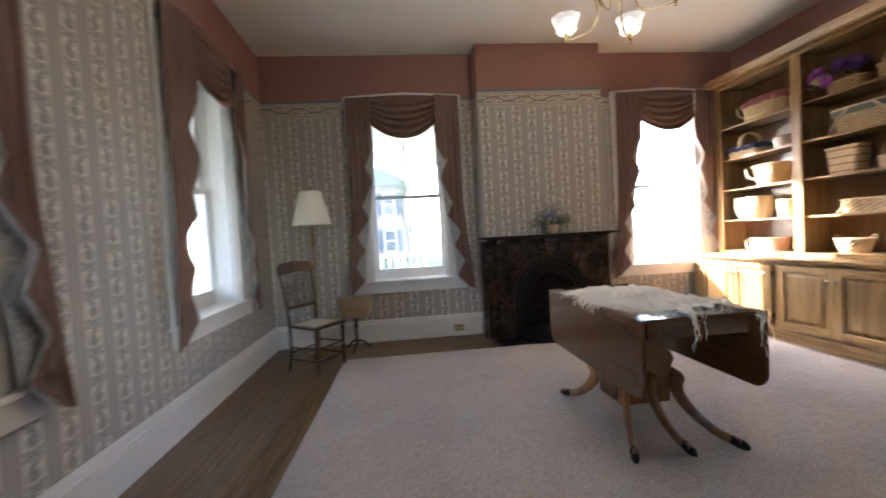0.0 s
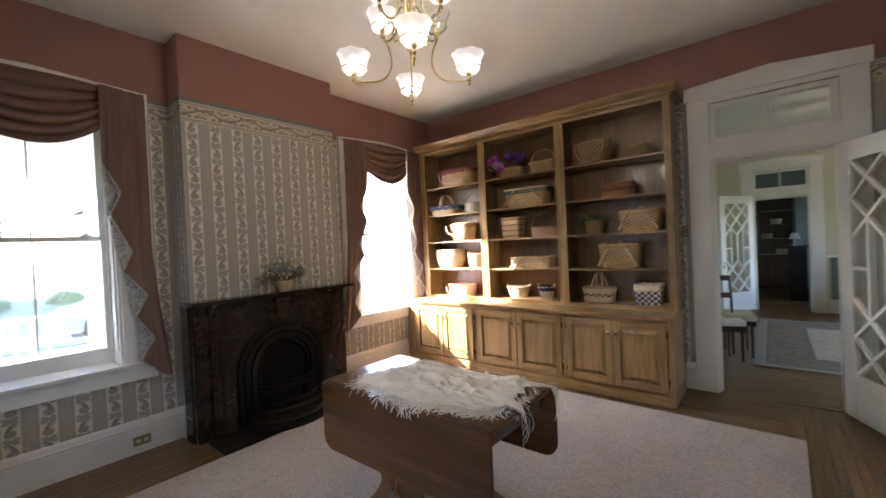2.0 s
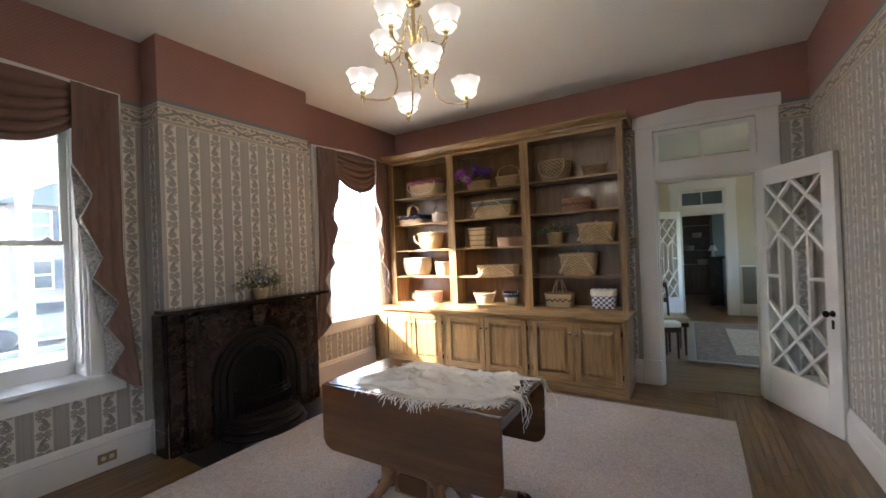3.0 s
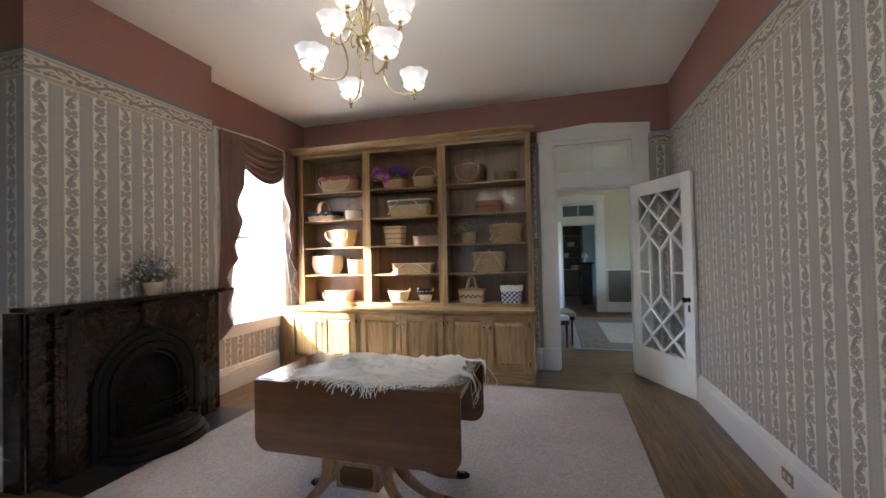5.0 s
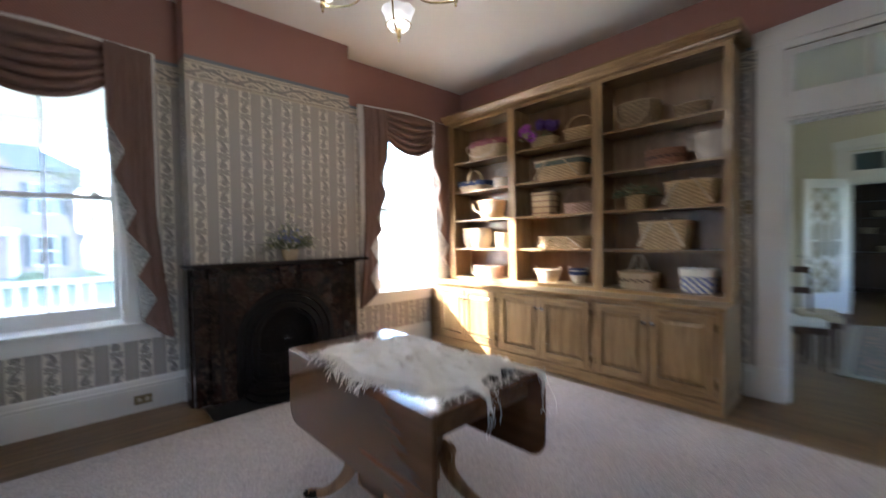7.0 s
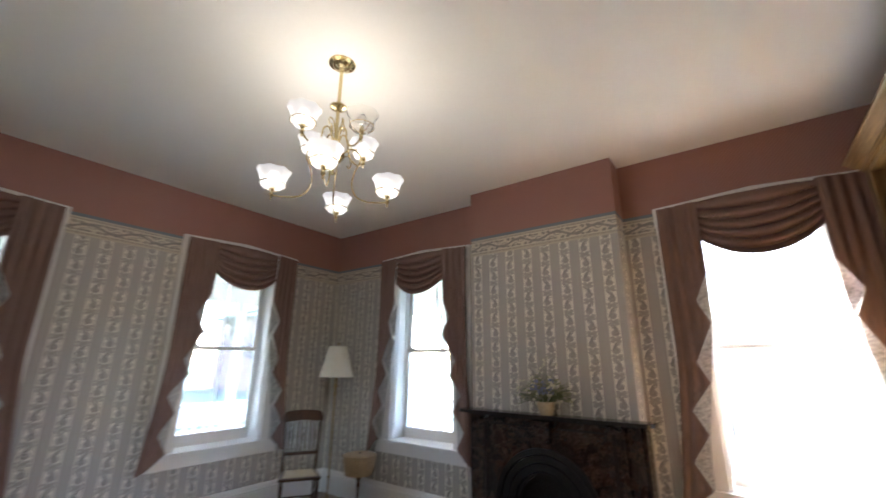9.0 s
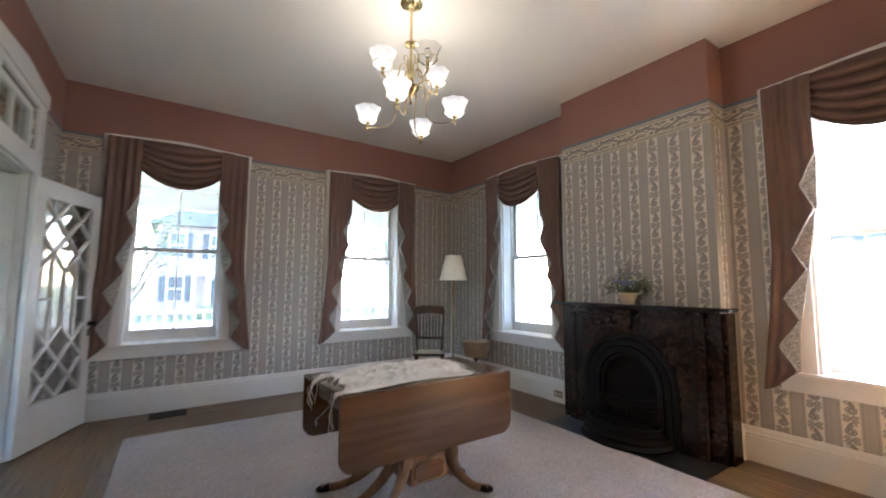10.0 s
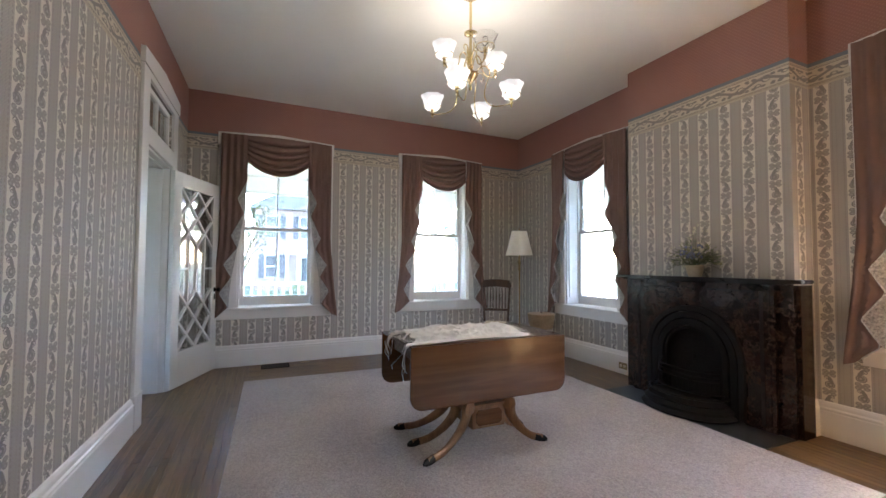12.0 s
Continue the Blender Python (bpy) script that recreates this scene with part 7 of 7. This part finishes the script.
def build_outside():
    setting("ground", boxes(((-900, -900, GZ - 0.5), (900, 900, GZ)), bev=0), LAWN)
    # streets: a raised kerb each side of a sunken-looking strip
    for nm, a, b, m in (("road", (-23, -900, GZ), (-14, 18.0, GZ + 0.02), ROAD), ("road", (-900, 18.0, GZ), (900, 27, GZ + 0.02), ROAD), ("pavement", (-12.4, -900, GZ), (-10.6, 14.4, GZ + 0.12), WALK), ("pavement", (-12.4, 14.4, GZ), (900, 16.2, GZ + 0.12), WALK), ("kerb", (-13.9, -900, GZ), (-13.7, 17.6, GZ + 0.15), WALK), ("kerb", (-13.7, 17.4, GZ), (900, 17.6, GZ + 0.15), WALK)):
        setting(nm, boxes((a, b), bev=0.01), m)
    t = thing("porch", "white painted wrap-around porch with turned balustrade", "porch", (0, 0, 0))
    px, py, x1 = XW - WT - 2.4, YN + WT + 2.7, 1.45
    part("porch_deck", boxes(((px, -3.6, -0.12), (XW - WT - 0.01, YN + WT + 0.01, -0.05)), ((px, YN + WT + 0.02, -0.12), (x1, py, -0.05)), bev=0.003), WALK, t)
    # unseen ceiling and fascia, added and sized to block sun west of x1
    part("porch_ceiling", boxes(((px - 0.25, -3.6, 2.98), (XW - WT - 0.01, YN + WT + 0.01, 3.1)), ((px - 0.25, YN + WT + 0.02, 2.98), (x1, py + 0.25, 3.1)), bev=0), WHITE, t)
    part("fascia", boxes(((px - 0.2, -3.6, 2.66), (px, py + 0.2, 2.979)), ((px + 0.001, py, 2.66), (x1, py + 0.2, 2.979)), bev=0.01), WHITE, t)
    part("porch_skirt", boxes(((px - 0.05, -3.6, GZ), (px, py + 0.05, -0.121)), ((px + 0.001, py, GZ), (x1, py + 0.05, -0.121)), bev=0), WHITE, t)
    posts = [(px + 0.09, y) for y in (-3.4, -0.6, 2.75, 5.3, py - 0.09)] + [(x, py - 0.09) for x in (-1.3, 1.35)]
    for x, y in posts:
        bm = bmesh.new()
        lathe(bm, [(0.10, -0.05), (0.10, 0.1), (0.075, 0.14), (0.08, 0.3), (0.062, 2.3), (0.085, 2.5), (0.10, 2.66)], 16, (x, y, 0))
        part("porch_post", bm, WHITE, t, smooth=True)
    part("hand_rail", boxes(((px + 0.05, -3.3, 0.88), (px + 0.13, py - 0.14, 0.94)), ((px + 0.14, py - 0.13, 0.88), (1.3, py - 0.05, 0.94)), bev=0.01), WHITE, t)
    part("foot_rail", boxes(((px + 0.06, -3.3, 0.03), (px + 0.12, py - 0.14, 0.08)), ((px + 0.14, py - 0.12, 0.03), (1.3, py - 0.06, 0.08)), bev=0.005), WHITE, t)
    bm = bmesh.new()
    lathe(bm, [(0.02, 0.081), (0.02, 0.16), (0.033, 0.24), (0.04, 0.34), (0.02, 0.50), (0.018, 0.70), (0.028, 0.75), (0.02, 0.80), (0.02, 0.879)], 8)
    proto = part("baluster", bm, WHITE, t, smooth=True)
    proto.location = (px + 0.09, -3.2, 0)
    spots = [(px + 0.09, -3.06 + 0.14 * k) for k in range(80)] + [(px + 0.25 + 0.14 * k, py - 0.09) for k in range(33)]
    for x, y in spots:
        o = proto.copy()
        scene.collection.objects.link(o)
        o.location = (x, y, 0)

    def house(at, rz, w, d, h, label, porch):
        t = thing("house", label, "house", (at[0], at[1], GZ), rz, "houses across the street")
        part("wall", boxes(((-w / 2, 0, 0), (w / 2, d, h)), bev=0), BRICK, t)
        bm = bmesh.new()
        prism(bm, [(-w / 2 - 0.4, h + 0.001), (w / 2 + 0.4, h + 0.001), (w / 2 + 0.4, h + 0.2), (0, h + w * 0.30), (-w / 2 - 0.4, h + 0.2)], -0.4, d + 0.4)
        part("roof", bm, ROOF, t)
        bm = bmesh.new()
        prism(bm, [(-w / 4, h + 0.1), (w / 4 + 1, h + 0.1), (w / 8 + 0.5, h + w * 0.22)], -0.62, -0.41)
        part("gable", bm, BRICK, t)
        n = max(3, int(w / 2.6))
        for fl in range(2):
            for k in range(n):
                x = -w / 2 + w * (k + 0.5) / n
                z = 1.0 + fl * 3.2
                if porch and fl == 0 and abs(x - porch) < 1.6:
                    continue
                win = part("window", boxes(((x - 0.55, -0.06, z), (x + 0.55, -0.002, z + 1.9)), bev=0.01), WHITE, t)
                for zz in (z + 0.08, z + 1.0):
                    part("pane", boxes(((x - 0.45, -0.075, zz), (x + 0.45, -0.062, zz + 0.82)), bev=0), DARK_GLASS, win)
                for s in (-1, 1):
                    xa, xb = sorted((x + s * 0.57, x + s * 1.0))
                    part("shutter", boxes(((xa, -0.07, z), (xb, -0.002, z + 1.9)), bev=0.01), SHUTTER, t)
        if porch is not None:
            x = porch
            part("entrance_porch", boxes(((x - 1.9, -2.0, 2.9), (x + 1.9, -0.65, 3.3)), bev=0.04), WHITE, t)
            for xx in (x - 1.75, x - 0.9, x + 0.9, x + 1.75):
                bm = bmesh.new()
                lathe(bm, [(0.16, 0.4), (0.13, 0.6), (0.11, 2.7), (0.16, 2.9)], 12, (xx, -1.8, 0))
                part("porch_column", bm, WHITE, t, smooth=True)
            part("porch_floor", boxes(((x - 1.9, -2.0, 0), (x + 1.9, -0.002, 0.4)), bev=0.02), WALK, t)
            part("front_door", boxes(((x - 0.5, -0.1, 0.4), (x + 0.5, -0.01, 2.6)), bev=0.02), SHUTTER, t)
            part("arched_surround", boxes(((x - 0.85, -0.08, 0.4), (x - 0.52, -0.005, 2.75)), ((x + 0.52, -0.08, 0.4), (x + 0.85, -0.005, 2.75)), ((x - 0.85, -0.08, 2.62), (x + 0.85, -0.005, 2.85)), bev=0.02), WHITE, t)
        part("chimney", boxes(((w / 3, d / 2, h + 0.5), (w / 3 + 0.8, d / 2 + 0.8, h + w * 0.30 + 0.8)), bev=0.02), BRICK, t)

    house((-31, 7.2), 90, 13, 9, 6.6, "two-storey pale brick house with white arched porch and dark shutters", -2.4)
    house((-31, -9.0), 90, 11, 9, 6.4, "two-storey pale brick house with dark shutters and grey roof", 1.5)
    house((-30, 27.0), 90, 11, 9, 6.4, "brick house on the corner with white windows", None)
    house((-6.5, 36), 0, 15, 10, 6.8, "long two-storey brick house facing the road", 3.0)
    house((13, 37), 0, 12, 10, 6.4, "brick house with white windows beyond the road", None)

    # young trees with thin spring foliage
    def tree(at, h, seed, leafy):
        rnd = random.Random(seed)
        t = thing("tree", "slender street tree in early leaf", "tree", (at[0], at[1], GZ), 0, "street trees")
        bm = bmesh.new()
        tips = []

        def grow(p, d, L, r_, depth):
            q = p + d * L
            tube(bm, [p, (p + q) / 2 + Vector((rnd.uniform(-.06, .06), rnd.uniform(-.06, .06), 0)) * L, q], [r_, r_ * 0.85, r_ * 0.7], 6)
            tips.append((q, depth))
            if depth < 4:
                for _ in range(3 if depth else 5):
                    dd = (d + Vector((rnd.uniform(-.9, .9), rnd.uniform(-.9, .9), rnd.uniform(-.1, .6)))).normalized()
                    grow(q - d * L * rnd.uniform(0, 0.35), dd, L * rnd.uniform(0.55, 0.78), r_ * 0.6, depth + 1)
        grow(Vector((0, 0, 0)), Vector((0, 0, 1)), h * 0.36, h * 0.018, 0)
        part("trunk", bm, BARK, t)
        verts, faces = [], []
        for q, depth in tips:
            if depth >= 3:
                for _ in range(leafy):
                    c = q + Vector((rnd.gauss(0, .28), rnd.gauss(0, .28), rnd.gauss(0, .22)))
                    a = Vector((rnd.uniform(-1, 1), rnd.uniform(-1, 1), rnd.uniform(-1, 1))).normalized() * 0.06
                    b = a.cross(Vector((rnd.uniform(-1, 1), rnd.uniform(-1, 1), 1))).normalized() * 0.035
                    i = len(verts)
                    verts.extend([tuple(c - a), tuple(c + b), tuple(c + a), tuple(c - b)])
                    faces.append((i, i + 1, i + 2, i + 3))
        me = bpy.data.meshes.new("crown")
        me.from_pydata(verts, [], faces)
        me.materials.append(SPRING)
        o = new("crown", me)
        o.parent = t

    tree((-11.0, 0.4), 5.5, 1, 5)
    tree((-9.6, 9.8), 6.5, 2, 5)
    tree((-1.5, 13.2), 7.5, 3, 3)
    tree((6.5, 13.0), 8.0, 4, 3)
    tree((1.0, 31.0), 8.0, 5, 8)
    # clipped shrubs along the pavements
    for k, (x, y) in enumerate(((-27.6, 11.4), (-27.6, 4.0), (-27.6, 6.0), (-1.0, 32.5), (1.2, 32.6), (-3.4, 32.4), (4.2, 32.6))):
        t = thing("shrub", "rounded green garden shrub", "shrub", (x, y, GZ), 0, "garden shrubs")
        rnd = random.Random(k + 40)
        verts, faces = [], []
        for _ in range(900):
            d = Vector((rnd.gauss(0, 1), rnd.gauss(0, 1), abs(rnd.gauss(0, 1)))).normalized() * (0.55 + 0.25 * rnd.random())
            c = Vector((d.x * 1.1, d.y * 1.1, d.z * 1.0 + 0.12))
            a = Vector((rnd.uniform(-1, 1), rnd.uniform(-1, 1), rnd.uniform(-1, 1))).normalized() * 0.07
            b = a.cross(d).normalized() * 0.045
            i = len(verts)
            verts.extend([tuple(c - a), tuple(c + b), tuple(c + a), tuple(c - b)])
            faces.append((i, i + 1, i + 2, i + 3))
        me = bpy.data.meshes.new("foliage")
        me.from_pydata(verts, [], faces)
        me.materials.append(SPRING)
        o = new("foliage", me)
        o.parent = t
    # parked cars
    for k, (x, y, rz) in enumerate(((4.5, 19.4, 0), (-4.2, 25.8, 0))):
        t = thing("parked_car", "silver-blue parked saloon car at the kerb", "car", (x, y, GZ + 0.02), rz, "cars parked in the street")
        bm = bmesh.new()
        prism(bm, [(-2.2, 0.25), (2.2, 0.25), (2.25, 0.6), (2.1, 0.82), (1.2, 0.92), (0.6, 1.38), (-0.9, 1.42), (-1.6, 0.98), (-2.15, 0.9), (-2.25, 0.6)], -0.85, 0.85)
        bmesh.ops.bevel(bm, geom=list(bm.edges), offset=0.06, segments=3, affect="EDGES")
        part("body", bm, CAR_PAINT, t, smooth=True)
        for s in (-1, 1):
            bm = bmesh.new()
            y0, y1 = sorted((s * 0.845, s * 0.856))
            prism(bm, [(-1.35, 0.98), (1.0, 0.96), (0.5, 1.32), (-0.85, 1.35)], y0, y1)
            part("side_window", bm, DARK_GLASS, t)
            for xx in (-1.4, 1.4):
                bm = bmesh.new()
                lathe(bm, [(0.2, 0), (0.31, 0.01), (0.33, 0.05), (0.33, 0.15), (0.30, 0.19), (0.2, 0.2)], 20)
                bmesh.ops.transform(bm, matrix=pose(xx, s * 0.7, 0.33, -90 * s, 0, 0), verts=bm.verts)
                part("wheel", bm, TYRE, t, smooth=True)


build_outside()


# ---- floor boards ----
def build_boards():
    W = 0.0572
    rnd = random.Random(9)
    meshes = {}

    def board(L, mat):
        key = (round(L, 2), mat.name)
        if key not in meshes:
            bm = boxes(((0, 0.0004, -0.02), (L - 0.0012, W - 0.0004, 0.0)), bev=0)
            top = [e for e in bm.edges if all(v.co.z > -0.001 for v in e.verts)]
            bmesh.ops.bevel(bm, geom=top, offset=0.0012, segments=1, affect="EDGES")
            me = bpy.data.meshes.new("floorboard")
            bm.to_mesh(me)
            bm.free()
            me.materials.append(mat)
            meshes[key] = me
        return meshes[key]

    root = new("floor")
    tagged(root, "brown oak strip floor with a low varnish sheen", "floor", kind="structure")

    def strip(x0, x1, y0, y1, ax):
        a0, a1, b0, b1 = (x0, x1, y0, y1) if ax == "x" else (y0, y1, x0, x1)
        b = b0
        while b < b1 - 0.01:
            a = a0
            while a < a1 - 0.05:
                L = round(rnd.choice((1.0, 1.3, 1.6, 2.0)) * (0.6 if a == a0 and rnd.random() < 0.5 else 1.0), 2)
                if a1 - a - L < 0.4:
                    L = round(a1 - a, 2)
                o = new("floorboard", board(L, PLANK))
                o.parent = root
                o.matrix_basis = pose(a, b, 0) if ax == "x" else pose(b + W, a, 0, 0, 0, 90)
                a += L
            b += W

    strip(XW + 0.0, XE, 0.17, 0.17 + 18 * W, "x")
    strip(XW, XE, 4.57, 4.57 + 14 * W, "x")
    strip(-0.18 - 16 * W, -0.18, 0.171 + 18 * W, 4.57, "y")
    strip(4.06, 4.06 + 15 * W, 0.171 + 18 * W, 4.57, "y")
    strip(4.92, 4.92 + 24 * W, -0.6, 2.6, "y")
    # everything further off as one sheet of boards
    verts, faces = [], []
    def sheet(x0, x1, y0, y1):
        x = x0
        while x < x1:
            i = len(verts)
            xe = min(x + W, x1) - 0.0008
            verts.extend([(x, y0, 0), (xe, y0, 0), (xe, y1, 0), (x, y1, 0), (x, y0, -0.02), (xe, y0, -0.02), (xe, y1, -0.02), (x, y1, -0.02)])
            faces.extend([(i, i + 1, i + 2, i + 3), (i + 4, i + 5, i + 1, i), (i + 5, i + 6, i + 2, i + 1), (i + 6, i + 7, i + 3, i + 2), (i + 7, i + 4, i, i + 3)])
            x += W
    sheet(4.92 + 24 * W, 14.4, -2.6, 3.4)
    sheet(XW - WT + 0.15, 4.9, -3.9, 0.168)
    me = bpy.data.meshes.new("far_floorboards")
    me.from_pydata(verts, [], faces)
    me.materials.append(BOARD_Y)
    o = new("far_floorboards", me)
    o.parent = root
    tagged(o, kind="stuff")


build_boards()
